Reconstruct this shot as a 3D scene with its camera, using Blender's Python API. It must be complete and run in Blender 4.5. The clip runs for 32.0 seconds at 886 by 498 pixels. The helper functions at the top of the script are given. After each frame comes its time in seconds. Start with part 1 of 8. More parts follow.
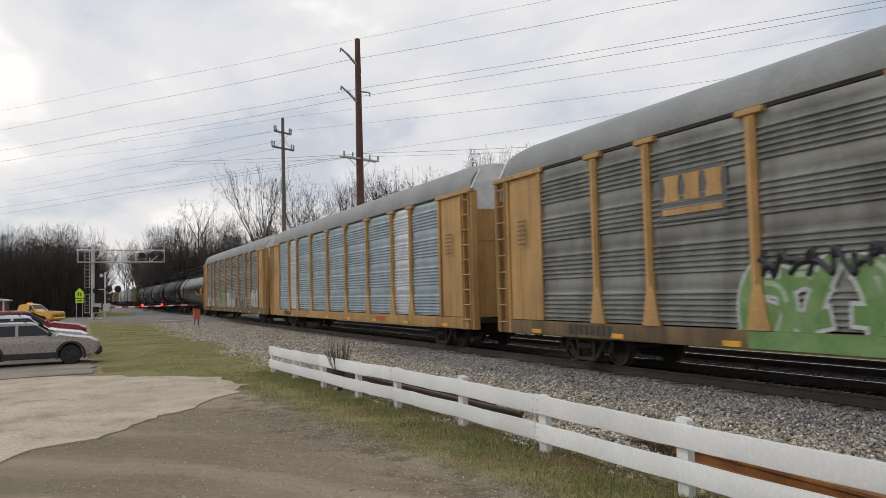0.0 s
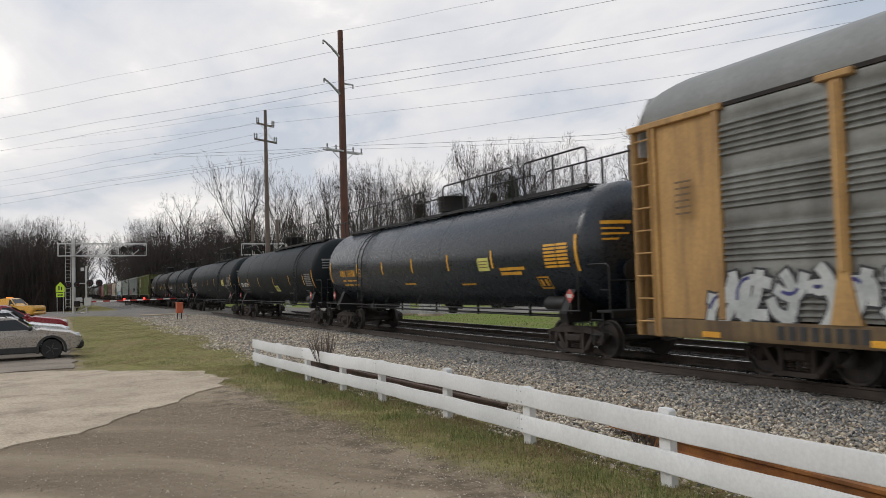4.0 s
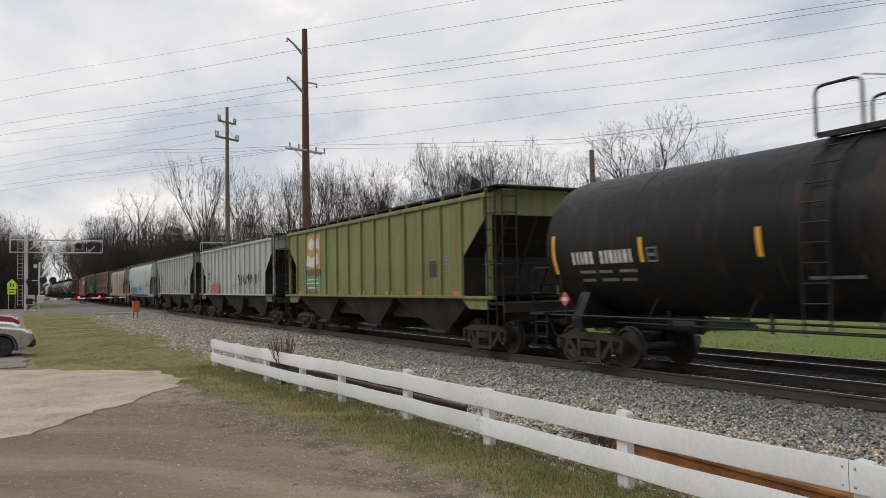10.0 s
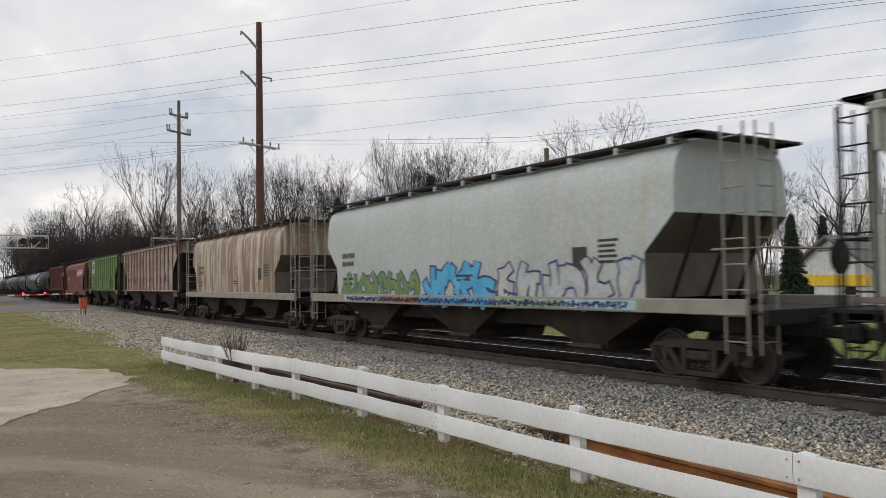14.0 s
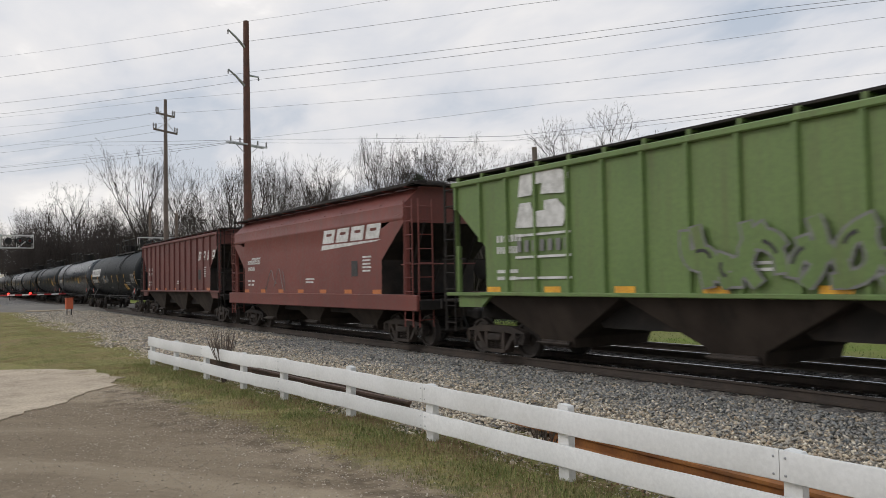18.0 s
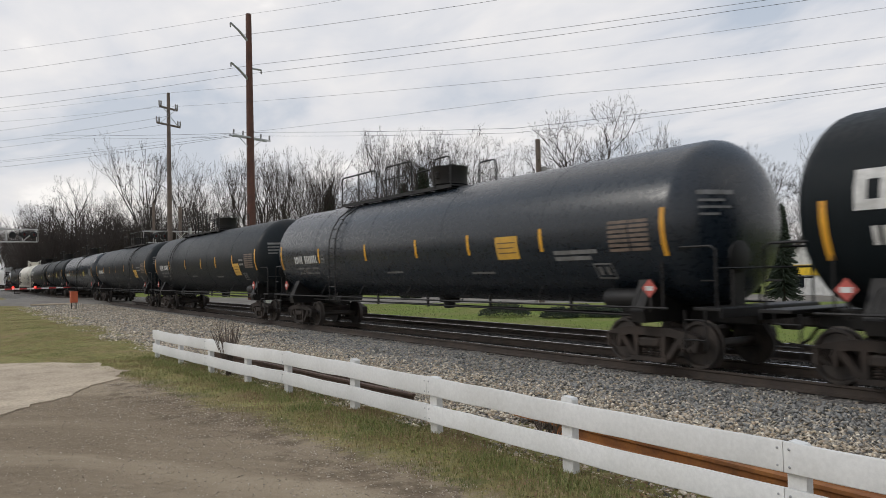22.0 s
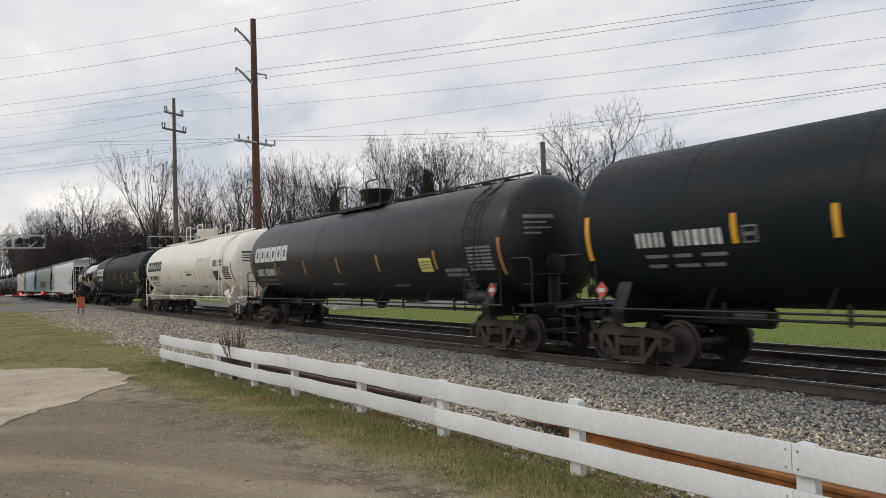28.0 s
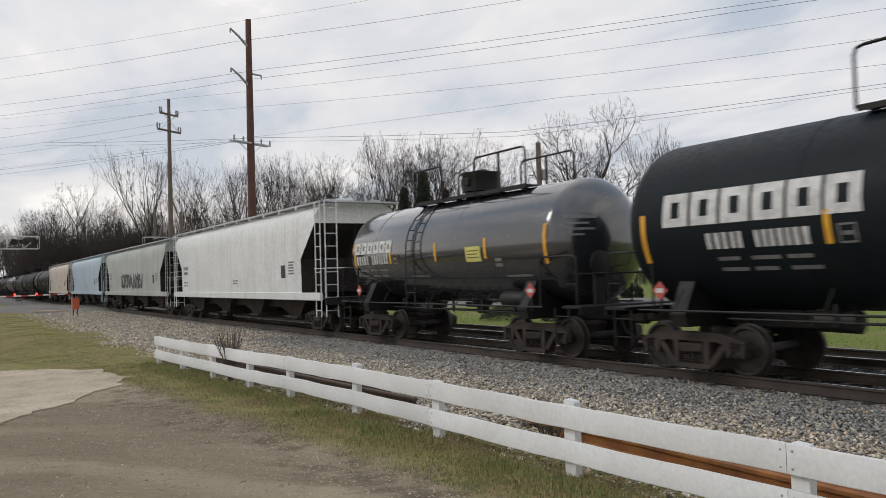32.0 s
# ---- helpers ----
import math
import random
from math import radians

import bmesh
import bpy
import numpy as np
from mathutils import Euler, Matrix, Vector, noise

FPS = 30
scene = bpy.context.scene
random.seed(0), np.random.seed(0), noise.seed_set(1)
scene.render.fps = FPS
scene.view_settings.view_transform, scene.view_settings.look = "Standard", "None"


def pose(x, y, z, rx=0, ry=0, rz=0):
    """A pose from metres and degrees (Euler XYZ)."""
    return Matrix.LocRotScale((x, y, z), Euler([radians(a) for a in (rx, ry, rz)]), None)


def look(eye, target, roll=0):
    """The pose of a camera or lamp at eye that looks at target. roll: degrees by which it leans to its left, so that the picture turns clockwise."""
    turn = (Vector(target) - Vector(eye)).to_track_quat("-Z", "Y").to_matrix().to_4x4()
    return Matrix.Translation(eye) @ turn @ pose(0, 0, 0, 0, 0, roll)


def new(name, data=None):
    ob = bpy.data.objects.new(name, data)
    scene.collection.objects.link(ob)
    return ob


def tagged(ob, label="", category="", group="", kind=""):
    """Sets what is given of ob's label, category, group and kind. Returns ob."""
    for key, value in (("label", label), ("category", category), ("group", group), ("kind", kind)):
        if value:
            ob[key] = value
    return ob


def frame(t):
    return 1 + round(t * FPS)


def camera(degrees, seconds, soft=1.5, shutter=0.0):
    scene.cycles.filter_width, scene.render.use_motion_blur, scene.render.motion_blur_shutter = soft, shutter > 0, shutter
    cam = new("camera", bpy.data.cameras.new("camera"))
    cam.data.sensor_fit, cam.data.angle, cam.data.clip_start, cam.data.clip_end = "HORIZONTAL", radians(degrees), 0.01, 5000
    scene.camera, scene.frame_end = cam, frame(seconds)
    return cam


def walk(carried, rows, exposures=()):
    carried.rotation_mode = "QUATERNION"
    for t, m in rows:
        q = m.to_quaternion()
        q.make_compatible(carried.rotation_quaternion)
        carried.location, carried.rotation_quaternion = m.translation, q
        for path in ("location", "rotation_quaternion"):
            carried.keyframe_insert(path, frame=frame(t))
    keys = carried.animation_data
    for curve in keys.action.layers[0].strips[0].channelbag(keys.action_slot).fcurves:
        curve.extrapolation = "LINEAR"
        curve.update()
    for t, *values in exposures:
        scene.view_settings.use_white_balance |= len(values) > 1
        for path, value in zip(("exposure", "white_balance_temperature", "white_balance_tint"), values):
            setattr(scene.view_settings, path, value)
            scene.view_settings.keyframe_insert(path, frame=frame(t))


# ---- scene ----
cam = camera(58.57, 32.0, soft=0.6, shutter=0.18)
PATH = [
    (0, pose(0, 0, 1.79, 93.076, 1.450, 65.430)),
    (0.5, pose(0, 0, 1.79, 93.139, 1.254, 65.136)),
    (1, pose(0, 0, 1.79, 93.280, 1.164, 65.002)),
    (1.5, pose(0, 0, 1.79, 93.517, 1.193, 65.008)),
    (2, pose(0, 0, 1.79, 93.406, 1.415, 64.959)),
    (2.5, pose(0, 0, 1.79, 93.098, 1.569, 64.951)),
    (3, pose(0, 0, 1.79, 92.879, 1.611, 64.857)),
    (3.5, pose(0, 0, 1.79, 92.620, 1.672, 64.537)),
    (5.5, pose(0, 0, 1.79, 92.478, 1.539, 63.863)),
    (6, pose(0, 0, 1.79, 92.458, 1.512, 63.684)),
    (6.5, pose(0, 0, 1.79, 92.370, 1.659, 63.408)),
    (7, pose(0, 0, 1.79, 92.326, 1.738, 63.059)),
    (7.5, pose(0, 0, 1.79, 92.422, 1.777, 62.757)),
    (8, pose(0, 0, 1.79, 92.318, 1.769, 62.525)),
    (8.5, pose(0, 0, 1.79, 92.247, 1.540, 62.169)),
    (9, pose(0, 0, 1.79, 92.278, 1.426, 61.961)),
    (9.5, pose(0, 0, 1.79, 92.369, 1.168, 61.763)),
    (10, pose(0, 0, 1.79, 92.555, 1.026, 61.503)),
    (10.5, pose(0, 0, 1.79, 92.585, 0.997, 61.244)),
    (11, pose(0, 0, 1.79, 92.468, 1.022, 61.007)),
    (11.5, pose(0, 0, 1.79, 92.190, 0.994, 60.619)),
    (12, pose(0, 0, 1.79, 92.086, 1.050, 59.998)),
    (12.5, pose(0, 0, 1.79, 92.114, 1.046, 59.235)),
    (13, pose(0, 0, 1.79, 92.236, 0.973, 58.720)),
    (13.5, pose(0, 0, 1.79, 92.319, 0.876, 58.494)),
    (14, pose(0, 0, 1.79, 92.276, 0.924, 58.264)),
    (14.5, pose(0, 0, 1.79, 92.177, 0.906, 58.169)),
    (16.5, pose(0, 0, 1.79, 92.114, 0.979, 57.880)),
    (17, pose(0, 0, 1.79, 92.191, 1.027, 57.720)),
    (17.5, pose(0, 0, 1.79, 92.197, 1.055, 57.543)),
    (18, pose(0, 0, 1.79, 92.185, 1.088, 57.425)),
    (18.5, pose(0, 0, 1.79, 92.204, 1.002, 57.496)),
    (19, pose(0, 0, 1.79, 91.977, 1.158, 57.700)),
    (19.5, pose(0, 0, 1.79, 91.776, 1.143, 57.932)),
    (20, pose(0, 0, 1.79, 91.639, 1.137, 58.072)),
    (20.5, pose(0, 0, 1.79, 91.598, 1.193, 58.070)),
    (21, pose(0, 0, 1.79, 91.667, 1.287, 57.954)),
    (21.5, pose(0, 0, 1.79, 91.717, 1.288, 57.830)),
    (22, pose(0, 0, 1.79, 91.657, 1.249, 57.682)),
    (22.5, pose(0, 0, 1.79, 91.575, 1.349, 57.554)),
    (23, pose(0, 0, 1.79, 91.514, 1.543, 57.485)),
    (23.5, pose(0, 0, 1.79, 91.459, 1.743, 57.432)),
    (24, pose(0, 0, 1.79, 91.482, 1.759, 57.402)),
    (24.5, pose(0, 0, 1.79, 91.520, 1.780, 57.369)),
    (25, pose(0, 0, 1.79, 91.443, 1.836, 57.369)),
    (25.5, pose(0, 0, 1.79, 91.341, 1.852, 57.371)),
    (27.5, pose(0, 0, 1.79, 91.950, 1.619, 58.047)),
    (28, pose(0, 0, 1.79, 91.900, 1.622, 58.100)),
    (28.5, pose(0, 0, 1.79, 91.772, 1.647, 58.130)),
    (29, pose(0, 0, 1.79, 91.771, 1.655, 58.099)),
    (29.5, pose(0, 0, 1.79, 91.840, 1.720, 58.119)),
    (30, pose(0, 0, 1.79, 91.884, 1.774, 58.142)),
    (30.5, pose(0, 0, 1.79, 91.838, 1.770, 58.079)),
    (31, pose(0, 0, 1.79, 91.841, 1.733, 58.029)),
    (31.5, pose(0, 0, 1.79, 91.880, 1.700, 57.965)),
    (32, pose(0, 0, 1.79, 91.938, 1.672, 57.773)),
]
walk(cam, PATH, [(0.0, 0.0), (29.0, 0.0), (30.0, -0.22), (31.0, -0.05), (32.0, 0.0)])

# ---------------------------------------------------------------- light
RAIL_Y = 11.95          # centre of the near track
SIDING_Y = 15.4         # centre of the far track


def sky_world():
    w = bpy.data.worlds.new("overcast_sky")
    scene.world = w
    w.use_nodes = True
    nt = w.node_tree
    nt.nodes.clear()
    N, Lk = nt.nodes.new, nt.links.new
    out, bg = N("ShaderNodeOutputWorld"), N("ShaderNodeBackground")
    sky = N("ShaderNodeTexSky")
    sky.sky_type, sky.sun_disc = "NISHITA", False
    sky.sun_elevation, sky.sun_rotation = radians(32), radians(200)
    sky.air_density, sky.dust_density = 1.0, 2.0
    tc = N("ShaderNodeTexCoord")
    sep = N("ShaderNodeSeparateXYZ")
    Lk(tc.outputs["Generated"], sep.inputs[0])
    add = N("ShaderNodeMath")
    add.operation, add.inputs[1].default_value = "ADD", 0.16
    up = N("ShaderNodeMath")
    up.operation, up.inputs[1].default_value = "MAXIMUM", 0.0
    Lk(sep.outputs["Z"], up.inputs[0])
    Lk(up.outputs[0], add.inputs[0])
    vs = N("ShaderNodeVectorMath")
    vs.operation = "DIVIDE"
    Lk(tc.outputs["Generated"], vs.inputs[0])
    comb = N("ShaderNodeCombineXYZ")
    for k in range(3):
        Lk(add.outputs[0], comb.inputs[k])
    Lk(comb.outputs[0], vs.inputs[1])
    mapn = N("ShaderNodeMapping")
    mapn.inputs["Scale"].default_value = (0.62, 0.95, 0.2)
    mapn.inputs["Rotation"].default_value = (0, 0, radians(24))
    mapn.inputs["Location"].default_value = (5.3, 2.2, 0.0)
    Lk(vs.outputs[0], mapn.inputs[0])
    n1, n2 = N("ShaderNodeTexNoise"), N("ShaderNodeTexNoise")
    for n, sc, det, rough in ((n1, 0.85, 6.0, 0.5), (n2, 2.4, 6.0, 0.55)):
        n.inputs["Scale"].default_value, n.inputs["Detail"].default_value = sc, det
        n.inputs["Roughness"].default_value = rough
        n.inputs["Distortion"].default_value = 0.35
        Lk(mapn.outputs[0], n.inputs["Vector"])
    mixn = N("ShaderNodeMix")
    mixn.inputs["Factor"].default_value = 0.3
    Lk(n1.outputs["Fac"], mixn.inputs["A"])
    Lk(n2.outputs["Fac"], mixn.inputs["B"])
    ramp = N("ShaderNodeValToRGB")
    els = ramp.color_ramp.elements
    els[0].position, els[0].color = 0.41, (0.43, 0.49, 0.58, 1)
    els[1].position, els[1].color = 0.575, (1.0, 0.965, 0.93, 1)
    e = els.new(0.46)
    e.color = (0.63, 0.645, 0.69, 1)
    e = els.new(0.54)
    e.color = (0.8, 0.78, 0.775, 1)
    Lk(mixn.outputs["Result"], ramp.inputs[0])
    # the pale, faintly pink bank above the horizon
    hz = N("ShaderNodeMapRange")
    hz.inputs["From Min"].default_value, hz.inputs["From Max"].default_value = 0.0, 0.34
    hz.inputs["To Min"].default_value, hz.inputs["To Max"].default_value = 0.6, 0.0
    Lk(sep.outputs["Z"], hz.inputs["Value"])
    bank = N("ShaderNodeMix")
    bank.data_type = "RGBA"
    Lk(hz.outputs[0], bank.inputs["Factor"])
    Lk(ramp.outputs[0], bank.inputs["A"])
    bank.inputs["B"].default_value = (0.76, 0.73, 0.72, 1)
    dim = N("ShaderNodeVectorMath")
    dim.operation = "SCALE"
    dim.inputs["Scale"].default_value = 0.1
    Lk(sky.outputs[0], dim.inputs[0])
    mx = N("ShaderNodeMix")
    mx.data_type = "RGBA"
    mx.inputs["Factor"].default_value = 0.92
    Lk(dim.outputs[0], mx.inputs["A"])
    Lk(bank.outputs["Result"], mx.inputs["B"])
    Lk(mx.outputs["Result"], bg.inputs["Color"])
    # an overcast sky is brightest overhead
    zen = N("ShaderNodeMapRange")
    zen.interpolation_type = "SMOOTHSTEP"
    zen.inputs["From Min"].default_value, zen.inputs["From Max"].default_value = 0.3, 0.95
    zen.inputs["To Min"].default_value, zen.inputs["To Max"].default_value = 1.14, 1.55
    Lk(sep.outputs["Z"], zen.inputs["Value"])
    Lk(zen.outputs[0], bg.inputs["Strength"])
    Lk(bg.outputs[0], out.inputs[0])


sky_world()
sun = new("sun", bpy.data.lights.new("sun", "SUN"))
sun.data.energy, sun.data.angle, sun.data.color = 0.75, radians(16), (1.0, 0.95, 0.88)
sun.matrix_world = look((-30, -45, 40), (0, 0, 0))


# ---------------------------------------------------------------- mesh tools
class Geo:
    """Gathers vertices and faces of one mesh."""

    def __init__(self):
        self.v, self.f = [], []

    def add(self, verts, faces):
        o = len(self.v)
        self.v.extend([tuple(p) for p in verts])
        self.f.extend([tuple(i + o for i in q) for q in faces])
        return self

    def box(self, cx, cy, cz, sx, sy, sz, b=0.0, m=None):
        """A box, with its edges cut at 45 degrees by b."""
        hx, hy, hz = sx / 2, sy / 2, sz / 2
        if b <= 0:
            v = [(x, y, z) for x in (-hx, hx) for y in (-hy, hy) for z in (-hz, hz)]
            f = [(0, 1, 3, 2), (4, 6, 7, 5), (0, 4, 5, 1), (2, 3, 7, 6), (0, 2, 6, 4), (1, 5, 7, 3)]
        else:
            b = min(b, hx * 0.9, hy * 0.9, hz * 0.9)
            prof = [(-hx + b, -hy), (hx - b, -hy), (hx, -hy + b), (hx, hy - b), (hx - b, hy), (-hx + b, hy), (-hx, hy - b), (-hx, -hy + b)]
            ins = [(x - b * (1 if x > 0 else -1) * (abs(x) > hx - b / 2), y - b * (1 if y > 0 else -1) * (abs(y) > hy - b / 2)) for x, y in prof]
            v = [(x, y, -hz) for x, y in ins] + [(x, y, -hz + b) for x, y in prof] + [(x, y, hz - b) for x, y in prof] + [(x, y, hz) for x, y in ins]
            f = [tuple(range(7, -1, -1)), tuple(range(24, 32))]
            for r in range(3):
                for k in range(8):
                    n = (k + 1) % 8
                    f.append((r * 8 + k, r * 8 + n, r * 8 + 8 + n, r * 8 + 8 + k))
        if m is not None:
            v = [m @ Vector(p) for p in v]
        return self.add([(p[0] + cx, p[1] + cy, p[2] + cz) for p in v], f)

    def tube(self, pts, r, n=8, caps=True):
        """A round bar along points; r is one radius or one for each point."""
        pts = [Vector(p) for p in pts]
        rs = r if isinstance(r, (list, tuple)) else [r] * len(pts)
        verts, faces = [], []
        ref = None
        for i, p in enumerate(pts):
            d = (pts[min(i + 1, len(pts) - 1)] - pts[max(i - 1, 0)]).normalized()
            if ref is None:
                ref = Vector((0, 0, 1)) if abs(d.z) < 0.9 else Vector((1, 0, 0))
            a = d.cross(ref).normalized()
            c = a.cross(d).normalized()
            ref = c
            for k in range(n):
                t = 2 * math.pi * k / n
                verts.append(p + (a * math.cos(t) + c * math.sin(t)) * rs[i])
        for i in range(len(pts) - 1):
            for k in range(n):
                q = (k + 1) % n
                faces.append((i * n + k, i * n + q, i * n + n + q, i * n + n + k))
        if caps:
            faces.append(tuple(range(n - 1, -1, -1)))
            faces.append(tuple(range((len(pts) - 1) * n, len(pts) * n)))
        return self.add(verts, faces)

    def turn(self, profile, n, axis="x", c=(0, 0, 0)):
        """A turned shape: profile of (along, radius) about an axis through c."""
        verts, faces = [], []
        for a, r in profile:
            for k in range(n):
                t = 2 * math.pi * k / n
                p, q = r * math.cos(t), r * math.sin(t)
                xyz = {"x": (a, p, q), "y": (q, a, p), "z": (p, q, a)}[axis]
                verts.append((xyz[0] + c[0], xyz[1] + c[1], xyz[2] + c[2]))
        for i in range(len(profile) - 1):
            for k in range(n):
                q = (k + 1) % n
                faces.append((i * n + k, i * n + q, i * n + n + q, i * n + n + k))
        faces.append(tuple(range(n - 1, -1, -1)))
        faces.append(tuple(range((len(profile) - 1) * n, len(profile) * n)))
        return self.add(verts, faces)

    def prism(self, outline, a0, a1, axis="y"):
        """A flat outline drawn out along an axis from a0 to a1."""
        def put(p, a):
            return {"x": (a, p[0], p[1]), "y": (p[0], a, p[1]), "z": (p[0], p[1], a)}[axis]
        n = len(outline)
        v = [put(p, a0) for p in outline] + [put(p, a1) for p in outline]
        f = [tuple(range(n)), tuple(range(2 * n - 1, n - 1, -1))]
        for k in range(n):
            q = (k + 1) % n
            f.append((k, k + n, q + n, q))
        return self.add(v, f)

    def loft(self, rings, close=True):
        """Rings with the same number of points, joined one to the next."""
        n = len(rings[0])
        v = [p for r in rings for p in r]
        f = []
        for i in range(len(rings) - 1):
            for k in range(n):
                q = (k + 1) % n
                f.append((i * n + k, i * n + q, i * n + n + q, i * n + n + k))
        if close:
            f.append(tuple(range(n - 1, -1, -1)))
            f.append(tuple(range((len(rings) - 1) * n, len(rings) * n)))
        return self.add(v, f)

    def mesh(self, name, material, angle=35, normals=True):
        me = bpy.data.meshes.new(name)
        me.from_pydata(self.v, [], self.f)
        if normals:
            bm = bmesh.new()
            bm.from_mesh(me)
            bmesh.ops.recalc_face_normals(bm, faces=bm.faces)
            bm.to_mesh(me)
            bm.free()
        me.materials.append(material)
        me.polygons.foreach_set("use_smooth", [True] * len(me.polygons))
        me.set_sharp_from_angle(angle=radians(angle))
        return me


def part(name, geo, material, parent, label="", m=None, angle=35):
    """One mesh object under a thing or a part."""
    me = geo if isinstance(geo, bpy.types.Mesh) else geo.mesh(name, material, angle)
    ob = new(name, me)
    ob.parent = parent
    if m is not None:
        ob.matrix_basis = m
    if label:
        tagged(ob, label)
    return ob


def thing(name, label, category, m=None, group="", kind=""):
    ob = new(name)
    ob.empty_display_size = 0.3
    if m is not None:
        ob.matrix_basis = m
    return tagged(ob, label, category, group, kind)


def solid(name, geo, material, label, category="", kind="", m=None, group="", angle=35):
    """A top-level thing that is one mesh."""
    ob = new(name, geo if isinstance(geo, bpy.types.Mesh) else geo.mesh(name, material, angle))
    if m is not None:
        ob.matrix_basis = m
    return tagged(ob, label, category, group, kind)


# ---------------------------------------------------------------- materials
def shader(name):
    m = bpy.data.materials.new(name)
    m.use_nodes = True
    nt = m.node_tree
    return m, nt, nt.nodes["Principled BSDF"]


def noise_node(nt, coord, scale, detail=4.0, rough=0.55, stretch=None):
    n = nt.nodes.new("ShaderNodeTexNoise")
    n.inputs["Scale"].default_value, n.inputs["Detail"].default_value, n.inputs["Roughness"].default_value = scale, detail, rough
    if stretch:
        mp = nt.nodes.new("ShaderNodeMapping")
        mp.inputs["Scale"].default_value = stretch
        nt.links.new(coord, mp.inputs[0])
        coord = mp.outputs[0]
    nt.links.new(coord, n.inputs["Vector"])
    return n


def mixc(nt, fac, a, b):
    mx = nt.nodes.new("ShaderNodeMix")
    mx.data_type = "RGBA"
    for sock, val in (("Factor", fac), ("A", a), ("B", b)):
        if isinstance(val, (int, float)):
            mx.inputs[sock].default_value = val
        elif isinstance(val, tuple):
            mx.inputs[sock].default_value = (*val, 1)
        else:
            nt.links.new(val, mx.inputs[sock])
    return mx.outputs["Result"]


def step(nt, val, lo, hi, a=0.0, b=1.0):
    mr = nt.nodes.new("ShaderNodeMapRange")
    mr.interpolation_type = "SMOOTHSTEP"
    for k, x in (("From Min", lo), ("From Max", hi), ("To Min", a), ("To Max", b)):
        mr.inputs[k].default_value = x
    nt.links.new(val, mr.inputs["Value"])
    return mr.outputs[0]


def math_node(nt, op, a, b=0.0):
    mn = nt.nodes.new("ShaderNodeMath")
    mn.operation = op
    for i, x in enumerate((a, b)):
        if isinstance(x, (int, float)):
            mn.inputs[i].default_value = x
        else:
            nt.links.new(x, mn.inputs[i])
    return mn.outputs[0]


def surf(name, c1, c2, rough=0.6, metal=0.0, scale=1.5, fine=14.0, bump=0.15, dirt=None, dirt_amt=0.4, streak=0.0, spread=(0.35, 0.68), thr=(0.46, 0.72), rnd=0.0, coat=0.0, spec=0.5, grain=1.0):
    """A painted, cast or weathered surface: two colours in patches, fine grain, runs of dirt down the sides, relief."""
    m, nt, bs = shader(name)
    tc = nt.nodes.new("ShaderNodeTexCoord").outputs["Object"]
    big = noise_node(nt, tc, scale, 5.0)
    sm = noise_node(nt, tc, fine, 6.0, 0.65)
    col = mixc(nt, step(nt, big.outputs["Fac"], *spread), c1, c2)
    if dirt:
        d = noise_node(nt, tc, 1.0, 6.0, 0.7, (2.6, 2.6, 0.22) if streak else (1.1, 1.1, 1.1))
        fac = math_node(nt, "MULTIPLY", step(nt, d.outputs["Fac"], *thr), dirt_amt)
        if streak:
            d2 = noise_node(nt, tc, 1.0, 5.0, 0.7, (9.0, 9.0, 0.5))
            f2 = math_node(nt, "MULTIPLY", step(nt, d2.outputs["Fac"], 0.5, 0.75), dirt_amt * streak)
            fac = math_node(nt, "MAXIMUM", fac, f2)
        col = mixc(nt, fac, col, dirt)
    hsv = nt.nodes.new("ShaderNodeHueSaturation")
    nt.links.new(col, hsv.inputs["Color"])
    nt.links.new(step(nt, sm.outputs["Fac"], 0.2, 0.8, 1 - 0.18 * grain, 1 + 0.16 * grain), hsv.inputs["Value"])
    last = hsv.outputs[0]
    if rnd:
        oi = nt.nodes.new("ShaderNodeObjectInfo")
        h = nt.nodes.new("ShaderNodeHueSaturation")
        nt.links.new(last, h.inputs["Color"])
        nt.links.new(step(nt, oi.outputs["Random"], 0, 1, 1 - rnd, 1 + rnd), h.inputs["Value"])
        last = h.outputs[0]
    nt.links.new(last, bs.inputs["Base Color"])
    nt.links.new(step(nt, sm.outputs["Fac"], 0.2, 0.8, max(rough - 0.12, 0.05), min(rough + 0.12, 1)), bs.inputs["Roughness"])
    bs.inputs["Metallic"].default_value = metal
    bs.inputs["Coat Weight"].default_value = coat
    bs.inputs["Specular IOR Level"].default_value = spec
    if bump:
        bp = nt.nodes.new("ShaderNodeBump")
        bp.inputs["Strength"].default_value, bp.inputs["Distance"].default_value = bump, 0.01
        nt.links.new(sm.outputs["Fac"], bp.inputs["Height"])
        nt.links.new(bp.outputs[0], bs.inputs["Normal"])
    return m


def glow(name, col, strength):
    m, nt, bs = shader(name)
    bs.inputs["Base Color"].default_value = (*col, 1)
    bs.inputs["Emission Color"].default_value = (*col, 1)
    bs.inputs["Emission Strength"].default_value = strength
    return m


